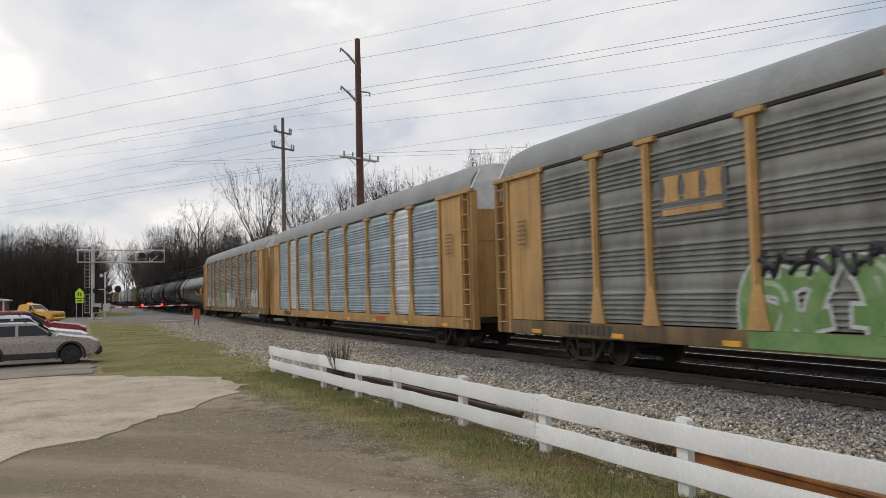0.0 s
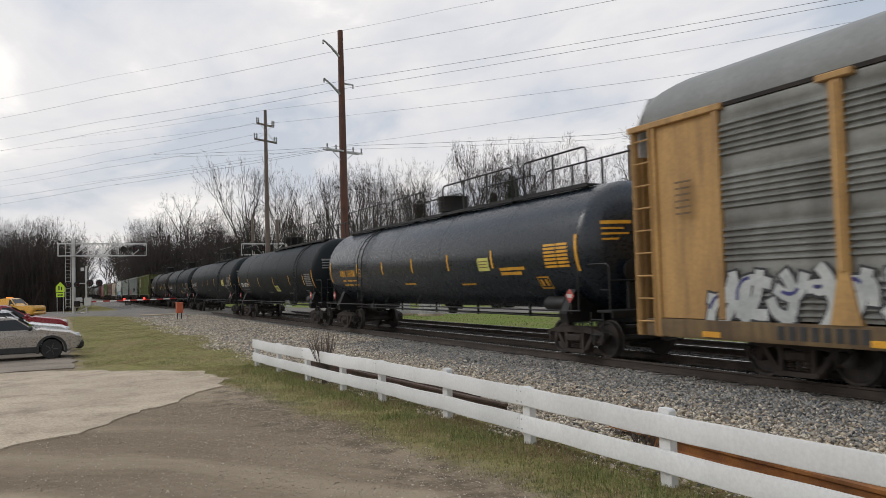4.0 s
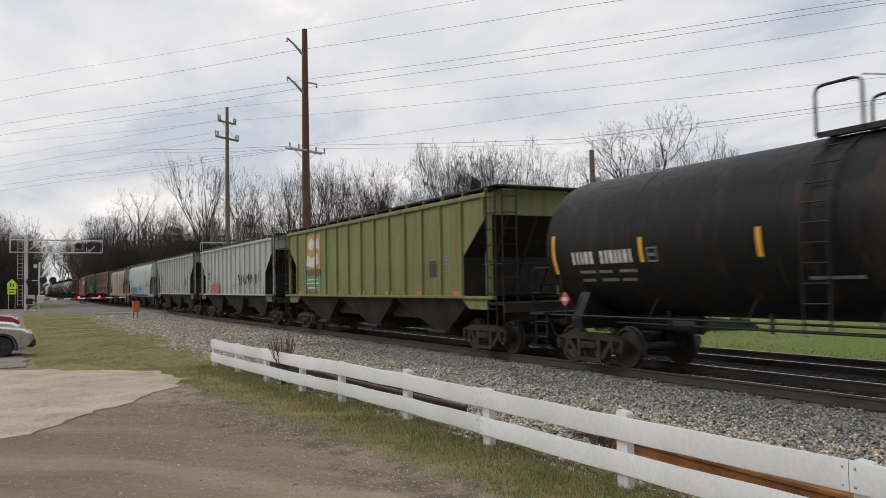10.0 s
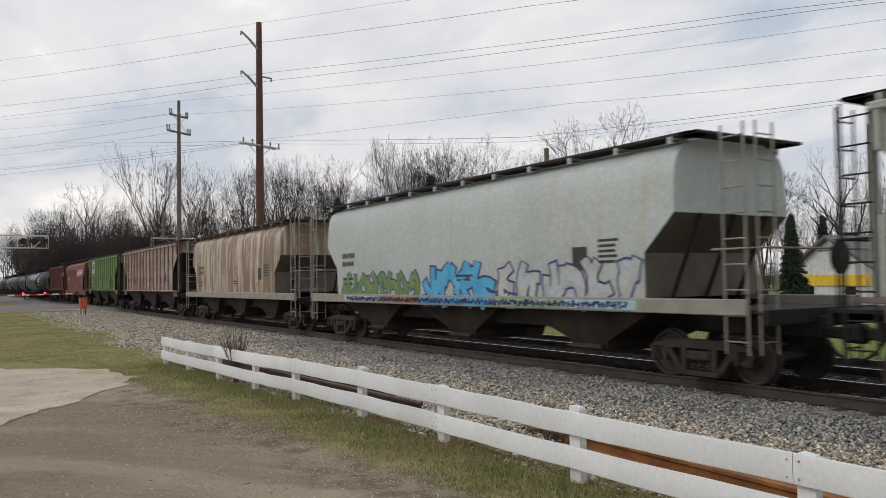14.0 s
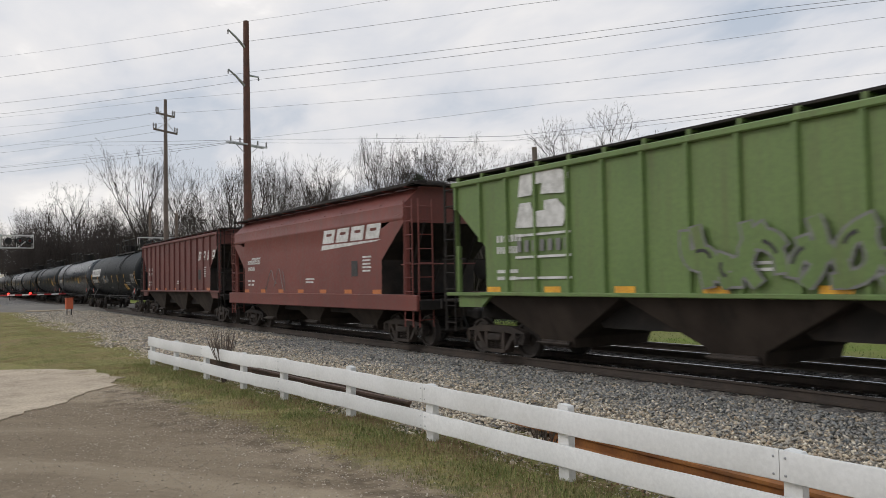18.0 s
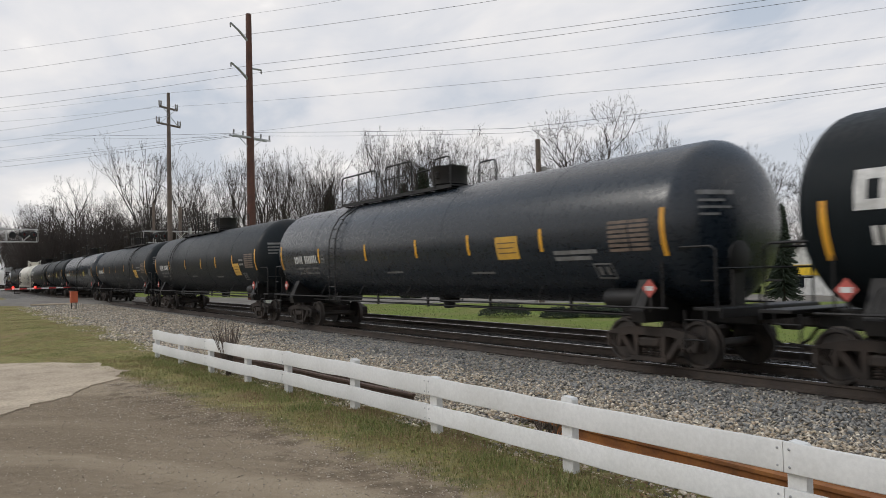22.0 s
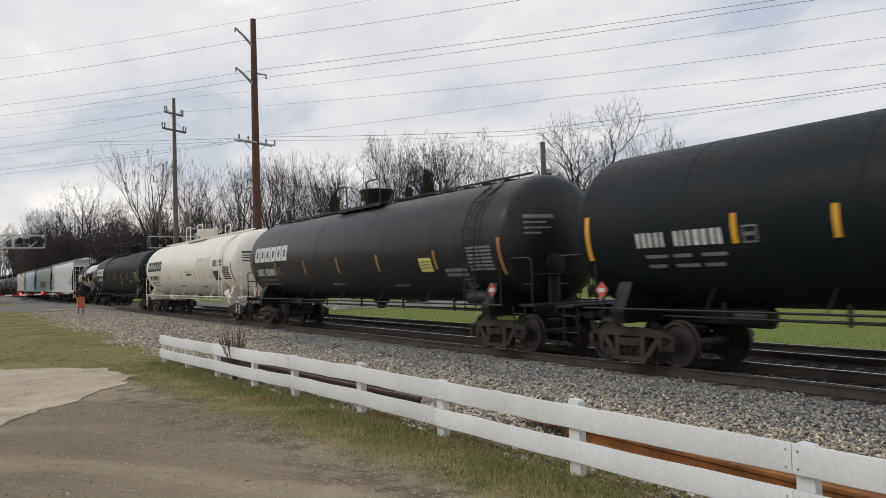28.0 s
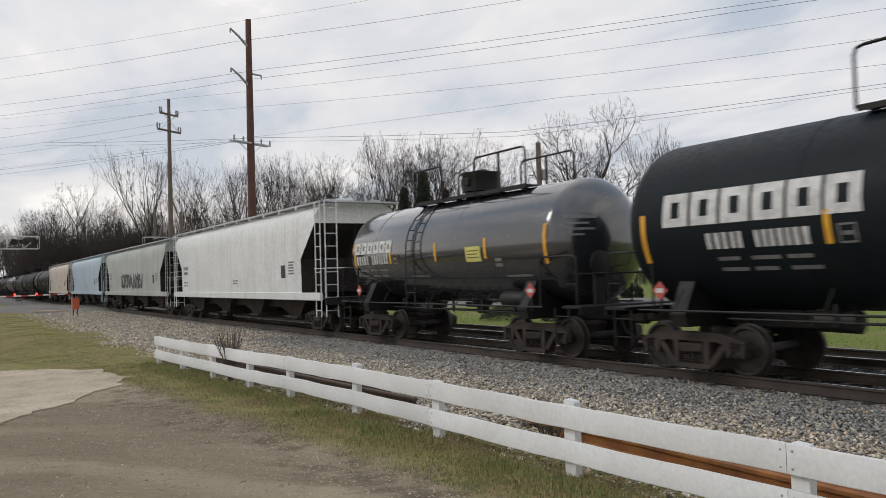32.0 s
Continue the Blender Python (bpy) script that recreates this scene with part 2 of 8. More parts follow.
def island_mat(name, cols, rough=0.85, bump=0.3):
    """A material whose colour differs from piece to piece of one mesh."""
    m, nt, bs = shader(name)
    ge = nt.nodes.new("ShaderNodeNewGeometry")
    ramp = nt.nodes.new("ShaderNodeValToRGB")
    els = ramp.color_ramp.elements
    els[0].position, els[0].color = 0.0, (*cols[0], 1)
    els[1].position, els[1].color = 1.0, (*cols[-1], 1)
    for i, c in enumerate(cols[1:-1]):
        e = els.new((i + 1) / (len(cols) - 1))
        e.color = (*c, 1)
    nt.links.new(ge.outputs["Random Per Island"], ramp.inputs[0])
    tc = nt.nodes.new("ShaderNodeTexCoord").outputs["Object"]
    sm = noise_node(nt, tc, 30.0, 4.0)
    h = nt.nodes.new("ShaderNodeHueSaturation")
    nt.links.new(ramp.outputs[0], h.inputs["Color"])
    nt.links.new(step(nt, sm.outputs["Fac"], 0.2, 0.8, 0.75, 1.2), h.inputs["Value"])
    nt.links.new(h.outputs[0], bs.inputs["Base Color"])
    bs.inputs["Roughness"].default_value = rough
    return m


BLACK_STEEL = surf("black_steel", (0.006, 0.006, 0.0065), (0.012, 0.011, 0.01), 0.55, 0.0, 1.2, 20, 0.15, (0.035, 0.027, 0.022), 0.3, spec=0.35)
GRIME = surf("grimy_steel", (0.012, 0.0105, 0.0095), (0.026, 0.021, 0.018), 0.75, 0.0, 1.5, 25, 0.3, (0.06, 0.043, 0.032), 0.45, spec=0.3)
CAST = surf("cast_steel", (0.026, 0.021, 0.018), (0.048, 0.036, 0.029), 0.75, 0.0, 2.5, 30, 0.35, (0.013, 0.0115, 0.0105), 0.5, rnd=0.25, spec=0.3)
WHEEL = surf("wheel_steel", (0.028, 0.024, 0.022), (0.055, 0.044, 0.037), 0.6, 0.2, 4, 30, 0.2, (0.02, 0.018, 0.016), 0.5, rnd=0.2)
TREAD = surf("polished_tread", (0.45, 0.44, 0.43), (0.6, 0.59, 0.58), 0.22, 1.0, 6, 40, 0.03)
RAIL_RUST = surf("rail_side_rust", (0.042, 0.032, 0.026), (0.066, 0.049, 0.038), 0.8, 0.0, 2.0, 30, 0.3, (0.035, 0.028, 0.024), 0.6)
RUSTY = surf("orange_rust", (0.32, 0.13, 0.035), (0.2, 0.075, 0.025), 0.85, 0.0, 3.0, 35, 0.3, (0.07, 0.035, 0.02), 0.5)
TIE = surf("creosoted_tie", (0.022, 0.018, 0.015), (0.04, 0.032, 0.027), 0.9, 0.0, 5.0, 30, 0.5, (0.07, 0.06, 0.05), 0.3, rnd=0.3)
# hopper bay steel: dust, with the underside shade mixed into the dark colours
DUSTY_SHADED = surf("dusty_shaded_hopper_steel", (0.024, 0.018, 0.0145), (0.044, 0.034, 0.027), 0.85, 0.0, 1.0, 20, 0.2, (0.016, 0.0135, 0.012), 0.7, 0.5, spec=0.2)
SILL_DUST = surf("dusty_sill", (0.15, 0.13, 0.108), (0.095, 0.08, 0.067), 0.85, 0.0, 1.5, 18, 0.15, (0.05, 0.04, 0.033), 0.5)
YELLOW = surf("autorack_yellow", (0.46, 0.275, 0.095), (0.37, 0.215, 0.075), 0.65, 0.0, 0.8, 16, 0.12, (0.12, 0.065, 0.035), 0.55, 0.9, thr=(0.42, 0.72))
SILL_DIRTY = surf("sill_dirty_yellow", (0.2, 0.135, 0.06), (0.12, 0.08, 0.045), 0.75, 0.0, 1.2, 16, 0.12, (0.06, 0.04, 0.028), 0.7, 0.6, thr=(0.4, 0.68))
STRIPE = surf("reflective_yellow", (0.72, 0.37, 0.03), (0.58, 0.28, 0.03), 0.35, 0.0, 3, 30, 0.03)
STRIPE_DULL = surf("faded_orange_strip", (0.36, 0.19, 0.05), (0.28, 0.15, 0.05), 0.5, 0.0, 3, 30, 0.03)
LABEL_LIME = surf("yellow_lime_label", (0.62, 0.6, 0.16), (0.52, 0.5, 0.14), 0.5, 0.0, 3, 30, 0.02)
LABEL_AMBER = surf("amber_label", (0.62, 0.36, 0.05), (0.5, 0.29, 0.05), 0.5, 0.0, 3, 30, 0.02)
BLOCK_BROWN = surf("stencil_brown_grey", (0.17, 0.125, 0.095), (0.11, 0.085, 0.068), 0.6, 0.0, 6, 40, 0.0)
ORANGE_STRIP = surf("reflective_orange", (0.5, 0.16, 0.04), (0.4, 0.12, 0.035), 0.45, 0.0, 3, 30, 0.03)
MARK = surf("stencil_white", (0.62, 0.62, 0.6), (0.45, 0.45, 0.43), 0.6, 0.0, 6, 40, 0.0)
BAR_DARK = surf("stencil_brown", (0.12, 0.075, 0.035), (0.16, 0.1, 0.045), 0.7, 0.0, 6, 40, 0.0)
MARK_DIM = surf("stencil_grey", (0.19, 0.19, 0.185), (0.13, 0.13, 0.125), 0.6, 0.0, 6, 40, 0.0)
MARK_BLACK = surf("stencil_black", (0.02, 0.02, 0.02), (0.035, 0.035, 0.035), 0.6, 0.0, 6, 40, 0.0)
MARK_RED = surf("stencil_red", (0.45, 0.05, 0.03), (0.38, 0.05, 0.03), 0.6, 0.0, 6, 40, 0.0)
GALV = surf("galvanised", (0.5, 0.51, 0.52), (0.38, 0.39, 0.4), 0.45, 0.6, 2.0, 25, 0.06)
WHITE_PAINT = surf("fence_white", (0.66, 0.66, 0.645), (0.59, 0.59, 0.572), 0.6, 0.0, 0.9, 24, 0.12, (0.42, 0.4, 0.36), 0.3, 0.0, rnd=0.06, grain=0.5, thr=(0.5, 0.8))


# ---------------------------------------------------------------- ground
def ground_material():
    m, nt, bs = shader("ground_soil_and_grass")
    tc = nt.nodes.new("ShaderNodeTexCoord").outputs["Object"]
    sep = nt.nodes.new("ShaderNodeSeparateXYZ")
    nt.links.new(tc, sep.inputs[0])
    x, y = sep.outputs["X"], sep.outputs["Y"]
    wob = noise_node(nt, tc, 0.7, 6.0, 0.6).outputs["Fac"]
    fine = noise_node(nt, tc, 9.0, 6.0, 0.7).outputs["Fac"]
    grit = noise_node(nt, tc, 55.0, 5.0, 0.7).outputs["Fac"]
    broad = noise_node(nt, tc, 0.35, 4.0, 0.5).outputs["Fac"]
    # wheel tracks run along the drive, a little off the fence's line
    # they curve round from the fence towards the apron
    cx, cy = math_node(nt, "ADD", x, 3.0), math_node(nt, "ADD", y, 6.0)
    pol = nt.nodes.new("ShaderNodeCombineXYZ")
    rad = math_node(nt, "SQRT", math_node(nt, "ADD", math_node(nt, "MULTIPLY", cx, cx), math_node(nt, "MULTIPLY", cy, cy)))
    nt.links.new(math_node(nt, "ADD", rad, math_node(nt, "MULTIPLY", broad, 1.6)), pol.inputs[0])
    nt.links.new(math_node(nt, "MULTIPLY", math_node(nt, "ARCTAN2", cy, cx), 1.3), pol.inputs[1])
    ruts = noise_node(nt, pol.outputs[0], 0.8, 5.0, 0.55).outputs["Fac"]
    soil = mixc(nt, step(nt, ruts, 0.34, 0.66), (0.215, 0.167, 0.112), (0.42, 0.342, 0.242))
    soil = mixc(nt, step(nt, wob, 0.42, 0.66, 0, 0.4), soil, (0.27, 0.213, 0.146))
    soil = mixc(nt, step(nt, fine, 0.5, 0.72, 0, 0.4), soil, (0.42, 0.345, 0.26))
    soil = mixc(nt, step(nt, grit, 0.56, 0.7, 0, 0.55), soil, (0.4, 0.355, 0.29))
    soil = mixc(nt, step(nt, grit, 0.3, 0.42, 0.4, 0.0), soil, (0.09, 0.07, 0.052))
    tuft = noise_node(nt, tc, 2.6, 5.0, 0.65).outputs["Fac"]
    grass = mixc(nt, step(nt, fine, 0.3, 0.7), (0.15, 0.155, 0.045), (0.32, 0.28, 0.11))
    grass = mixc(nt, step(nt, wob, 0.44, 0.7, 0, 0.8), grass, (0.28, 0.2, 0.11))
    grass = mixc(nt, step(nt, tuft, 0.5, 0.66, 0, 0.55), grass, (0.085, 0.105, 0.026))
    grass = mixc(nt, step(nt, tuft, 0.3, 0.42, 0.75, 0.0), grass, (0.24, 0.18, 0.115))
    grass = mixc(nt, step(nt, grit, 0.5, 0.72, 0, 0.5), grass, (0.26, 0.235, 0.115))
    grass = mixc(nt, step(nt, grit, 0.28, 0.44, 0.65, 0.0), grass, (0.03, 0.032, 0.014))
    lawn = mixc(nt, step(nt, fine, 0.3, 0.7), (0.105, 0.16, 0.026), (0.19, 0.225, 0.05))
    lawn = mixc(nt, step(nt, broad, 0.42, 0.62, 0, 0.6), lawn, (0.2, 0.185, 0.07))
    # grass lies between the drive and the fence, and beyond the lot
    edge = math_node(nt, "MINIMUM", math_node(nt, "ADD", math_node(nt, "MULTIPLY", x, 0.085), 4.6), math_node(nt, "ADD", math_node(nt, "MULTIPLY", x, 0.47), 11.85))
    edge = math_node(nt, "MAXIMUM", edge, 0.25)
    d = math_node(nt, "SUBTRACT", y, edge)
    d = math_node(nt, "ADD", d, math_node(nt, "MULTIPLY", math_node(nt, "SUBTRACT", wob, 0.5), 2.4))
    d = math_node(nt, "ADD", d, math_node(nt, "MULTIPLY", math_node(nt, "SUBTRACT", fine, 0.5), 1.6))
    # damp clods and litter where the drive meets the grass
    clod = math_node(nt, "MULTIPLY", math_node(nt, "MULTIPLY", step(nt, d, -1.0, -0.35), step(nt, d, -0.1, 0.5, 1.0, 0.0)), step(nt, tuft, 0.42, 0.6))
    soil = mixc(nt, math_node(nt, "MULTIPLY", clod, 0.75), soil, (0.115, 0.085, 0.055))
    col = mixc(nt, step(nt, d, -0.1, 0.55), soil, grass)
    col = mixc(nt, step(nt, y, 15.0, 16.5), col, lawn)
    nt.links.new(col, bs.inputs["Base Color"])
    bs.inputs["Roughness"].default_value = 0.95
    bs.inputs["Specular IOR Level"].default_value = 0.2
    bp = nt.nodes.new("ShaderNodeBump")
    bp.inputs["Strength"].default_value, bp.inputs["Distance"].default_value = 0.9, 0.05
    nt.links.new(math_node(nt, "ADD", fine, math_node(nt, "MULTIPLY", grit, 0.5)), bp.inputs["Height"])
    nt.links.new(bp.outputs[0], bs.inputs["Normal"])
    return m


def ground_z(x, y):
    """Height of the ground: almost level, falling a little towards the parked cars."""
    dip = max(0.0, 1 - abs((x + 34) / 15)) * max(0.0, 1 - max(0.0, y - 1) / 2.8)
    z = -0.27 - 0.33 * dip * dip * (3 - 2 * dip)
    return z + 0.035 * noise.noise((x * 0.25, y * 0.25, 0)) + 0.015 * noise.noise((x, y, 3)) * (abs(x) < 60)


def build_ground():
    xs = [-2500, -900, -400, -220, -150] + [-110 + 2 * i for i in range(32)] + [-46 + 0.6 * i for i in range(92)] + [10 + 3 * i for i in range(8)] + [40, 80, 200, 600, 2500]
    ys = [-2500, -700, -200, -80, -40] + [-24 + 2 * i for i in range(8)] + [-8 + 0.6 * i for i in range(24)] + [6.4, 7.5, 9, 11, 14, 16.6, 20, 26, 34, 50, 80, 140, 300, 800, 2500]
    g = Geo()
    for y in ys:
        for x in xs:
            near = abs(x) < 160 and abs(y) < 60
            g.v.append((x, y, ground_z(x, y) if near else -0.3))
    n = len(xs)
    for j in range(len(ys) - 1):
        for i in range(n - 1):
            g.f.append((j * n + i, j * n + i + 1, j * n + n + i + 1, j * n + n + i))
    solid("ground", g.mesh("ground", ground_material(), 80, False), None, "bare soil drive with thin grass and green lawn beyond", "ground", "structure")


build_ground()


def ballast_material():
    m, nt, bs = shader("ballast_bed")
    tc = nt.nodes.new("ShaderNodeTexCoord").outputs["Object"]
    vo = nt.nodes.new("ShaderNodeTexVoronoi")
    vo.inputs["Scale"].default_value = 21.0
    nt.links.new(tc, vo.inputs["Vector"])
    sepc = nt.nodes.new("ShaderNodeSeparateColor")
    nt.links.new(vo.outputs["Color"], sepc.inputs[0])
    big = noise_node(nt, tc, 0.5, 4.0).outputs["Fac"]
    col = mixc(nt, sepc.outputs[0], (0.17, 0.16, 0.145), (0.44, 0.4, 0.34))
    # shade in the gaps between stones, painted as a dark colour
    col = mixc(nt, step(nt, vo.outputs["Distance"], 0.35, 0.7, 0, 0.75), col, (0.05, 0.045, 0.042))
    col = mixc(nt, step(nt, big, 0.4, 0.65, 0, 0.4), col, (0.2, 0.2, 0.205))
    nt.links.new(col, bs.inputs["Base Color"])
    bs.inputs["Roughness"].default_value = 0.9
    bp = nt.nodes.new("ShaderNodeBump")
    bp.invert = True
    bp.inputs["Strength"].default_value, bp.inputs["Distance"].default_value = 0.9, 0.04
    nt.links.new(vo.outputs["Distance"], bp.inputs["Height"])
    nt.links.new(bp.outputs[0], bs.inputs["Normal"])
    return m


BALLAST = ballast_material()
STONE = island_mat("crushed_stone", [(0.06, 0.054, 0.046), (0.6, 0.5, 0.36), (0.2, 0.175, 0.14), (0.8, 0.72, 0.58), (0.36, 0.27, 0.18), (0.52, 0.47, 0.39), (0.11, 0.107, 0.1), (0.7, 0.6, 0.46)])
STONE_BLUE = island_mat("blue_grey_stone", [(0.05, 0.053, 0.053), (0.3, 0.29, 0.27), (0.13, 0.14, 0.142), (0.52, 0.46, 0.37), (0.19, 0.205, 0.205), (0.36, 0.34, 0.31), (0.08, 0.088, 0.09), (0.42, 0.34, 0.24)])
# near-black stone colours: the shade under the train is painted in
STONE_DARK = island_mat("shaded_stone", [(0.012, 0.0115, 0.011), (0.035, 0.033, 0.031), (0.02, 0.019, 0.018), (0.06, 0.056, 0.05), (0.016, 0.015, 0.0145)])


def ballast_edge(x):
    """Where the crushed stone meets the grass, on the near side."""
    line = 5.72 + 0.042 * (max(x, -21.5) + 1.2)
    return line - 0.2 * min(1.0, max(0.0, (-21.5 - x) / 6)) + (0.1 if x > -22 else 0.3) * noise.noise((x * 0.35, 7, 0)) + 0.08 * noise.noise((x * 1.3, 2, 0))


def ballast_z(x, y):
    t = min(1.0, max(0.0, (y - ballast_edge(x)) / 4.3))
    return ground_z(x, ballast_edge(x)) - 0.03 + (-0.185 - ground_z(x, ballast_edge(x)) + 0.03) * t + 0.05 * noise.noise((x * 0.9, y * 0.9, 5)) * (y < 10)


def build_ballast():
    xs = [-900, -500, -300, -200, -140, -100] + [-80 + 0.5 * i for i in range(176)] + [9, 14, 30, 90]
    g = Geo()
    rows = []
    for x in xs:
        e = ballast_edge(x)
        row = [(x, e, ground_z(x, e) - 0.03)]
        for k in range(1, 13):
            y = e + (10.6 - e) * k / 12
            row.append((x, y, ballast_z(x, y)))
        row += [(x, 11.1, -0.19), (x, 11.25, -0.215), (x, 13.3, -0.225), (x, 14.0, -0.25), (x, 16.7, -0.24), (x, 17.3, -0.34)]
        rows.append(row)
    m = len(rows[0])
    for r in rows:
        g.v.extend(r)
    for i in range(len(xs) - 1):
        for k in range(m - 1):
            g.f.append((i * m + k, i * m + m + k, i * m + m + k + 1, i * m + k + 1))
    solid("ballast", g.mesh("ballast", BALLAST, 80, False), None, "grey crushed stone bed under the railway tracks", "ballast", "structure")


build_ballast()


def stones(name, count, place, size, material, seed):
    """Loose angular stones in one mesh. place(rng, n) gives x, y and z arrays."""
    rng = np.random.default_rng(seed)
    x, y, z = place(rng, count)
    n = len(x)
    base = np.array([(1, 0, 0), (-1, 0, 0), (0, 1, 0), (0, -1, 0), (0, 0, 1), (0, 0, -1)], float)
    tri = np.array([(0, 2, 4), (2, 1, 4), (1, 3, 4), (3, 0, 4), (2, 0, 5), (1, 2, 5), (3, 1, 5), (0, 3, 5)])
    s = size * rng.uniform(0.55, 1.35, (n, 1, 1))
    v = base[None] * rng.uniform(0.65, 1.2, (n, 6, 1)) + rng.normal(0, 0.22, (n, 6, 3))
    v *= s * np.array([1, 0.85, 0.62])
    a = rng.uniform(0, 2 * math.pi, n)
    ca, sa = np.cos(a)[:, None], np.sin(a)[:, None]
    vx, vy = v[..., 0] * ca - v[..., 1] * sa, v[..., 0] * sa + v[..., 1] * ca
    tilt = rng.normal(0, 0.5, n)[:, None]
    vz = v[..., 2] * np.cos(tilt) + vx * np.sin(tilt)
    pos = np.stack([vx + x[:, None], vy + y[:, None], vz + z[:, None]], -1).reshape(-1, 3)
    faces = (tri[None] + (np.arange(n) * 6)[:, None, None]).reshape(-1, 3)
    me = bpy.data.meshes.new(name)
    me.vertices.add(len(pos))
    me.vertices.foreach_set("co", pos.ravel())
    me.loops.add(faces.size)
    me.loops.foreach_set("vertex_index", faces.ravel().astype(np.int32))
    me.polygons.add(len(faces))
    me.polygons.foreach_set("loop_start", np.arange(0, faces.size, 3, dtype=np.int32))
    me.update(calc_edges=True)
    me.validate()
    me.materials.append(material)
    return me


def bed(x0, x1, bias, lo, hi):
    """Places on the slope of the stone bed, from lo to hi of its width."""
    def place(rng, n):
        x = x0 + (x1 - x0) * rng.uniform(0, 1, n) ** bias
        e = np.array([ballast_edge(a) for a in x])
        u = lo + (hi - lo) * rng.uniform(0, 1, n) + rng.normal(0, 0.05, n) * (0 < lo) + rng.normal(0, 0.05, n) * (hi < 1)
        y = e - 0.1 + (10.55 - e) * np.clip(u, 0, 1)
        z = np.array([ballast_z(a, max(b, c)) for a, b, c in zip(x, y, e)])
        return x, y, z + rng.uniform(-0.006, 0.022, n)
    return place


def tie_end_bed(rng, n):
    """Stone that all but buries the ends of the ties."""
    x = -40 + 42 * rng.uniform(0, 1, n) ** 0.8
    y = rng.uniform(10.4, 11.08, n)
    return x, y, -0.207 + 0.012 * np.sin(x * 3.1) + rng.uniform(-0.008, 0.016, n)


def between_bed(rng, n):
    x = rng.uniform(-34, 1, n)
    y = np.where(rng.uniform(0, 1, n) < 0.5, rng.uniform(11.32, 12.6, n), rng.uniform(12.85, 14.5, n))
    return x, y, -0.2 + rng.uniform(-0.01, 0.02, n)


solid("crushed_stone", stones("crushed_stone", 46000, bed(-26, 1.5, 0.9, 0.0, 0.7), 0.036, STONE, 3), None, "loose tan and cream crushed stone beside the track", "stone", "stuff")
solid("crushed_stone", stones("crushed_stone", 30000, bed(-26, 1.5, 0.9, 0.62, 1.0), 0.036, STONE_BLUE, 6), None, "loose blue-grey crushed stone along the ties", "stone", "stuff")
solid("crushed_stone", stones("crushed_stone", 18000, bed(-70, -26, 0.75, 0.0, 1.0), 0.046, STONE, 4), None, "loose grey crushed stone along the distant track", "stone", "stuff")
solid("crushed_stone", stones("crushed_stone", 9000, tie_end_bed, 0.036, STONE_BLUE, 7), None, "blue-grey crushed stone packed round the tie ends", "stone", "stuff")
# stones between the rails, coloured dark for the train's shade
solid("crushed_stone", stones("crushed_stone", 22000, between_bed, 0.04, STONE_DARK, 5), None, "dark crushed stone between the rails, shade under the train in its colour", "stone", "stuff")

# ---------------------------------------------------------------- tracks
def rail_profile():
    """Outline of a rail, its top at zero."""
    half = [(0.036, 0.0), (0.038, -0.012), (0.037, -0.036), (0.010, -0.05), (0.009, -0.14), (0.03, -0.155), (0.075, -0.168), (0.075, -0.178)]
    return half + [(-a, b) for a, b in reversed(half)]


def build_track(cy, name, head):
    g = Geo().prism(rail_profile(), -900, 90, "x")
    top = Geo().prism([(-0.036, -0.006), (-0.03, -0.002), (-0.02, 0.002), (-0.008, 0.004), (0.008, 0.004), (0.02, 0.002), (0.03, -0.002), (0.036, -0.006)], -900, 90, "x")
    t = thing(name, "steel railway track with rust-brown rail sides", "track", pose(0, cy, 0), "railway tracks", "structure")
    for s in (-1, 1):
        r = part("rail", g, RAIL_RUST, t, m=pose(0, s * 0.753, 0))
        part("rail_head", top, head, r, "polished running surface")
    plate = Geo().box(0, 0, -0.182, 0.2, 0.36, 0.012)
    tie = Geo().box(0, 0, -0.275, 0.23, 2.75, 0.175, 0.015).mesh("tie", TIE)
    rng = random.Random(11)
    for i in range(130):
        x = 8 - i * 0.53
        part("tie", tie, TIE, t, m=pose(x, rng.uniform(-0.03, 0.03), 0, 0, 0, rng.uniform(-0.8, 0.8)))
    rest = Geo()
    for i in range(500):
        rest.box(-61.5 - i * 0.53, 0, -0.275, 0.23, 2.75, 0.175)
    o = part("ties_far_off", rest.mesh("ties", TIE, normals=False), TIE, t)
    tagged(o, kind="stuff")
    return t


build_track(RAIL_Y, "track_main", TREAD)
build_track(SIDING_Y, "track_siding", TREAD)


# ---------------------------------------------------------------- the train
WHEELSETS = []          # (object, which end of its truck)
CARS = []               # (object, place along the train)
TRAIN_MEANS = {}


def shared(key, make):
    """A mesh that is built once and used again."""
    if key not in TRAIN_MEANS:
        TRAIN_MEANS[key] = make()
    return TRAIN_MEANS[key]


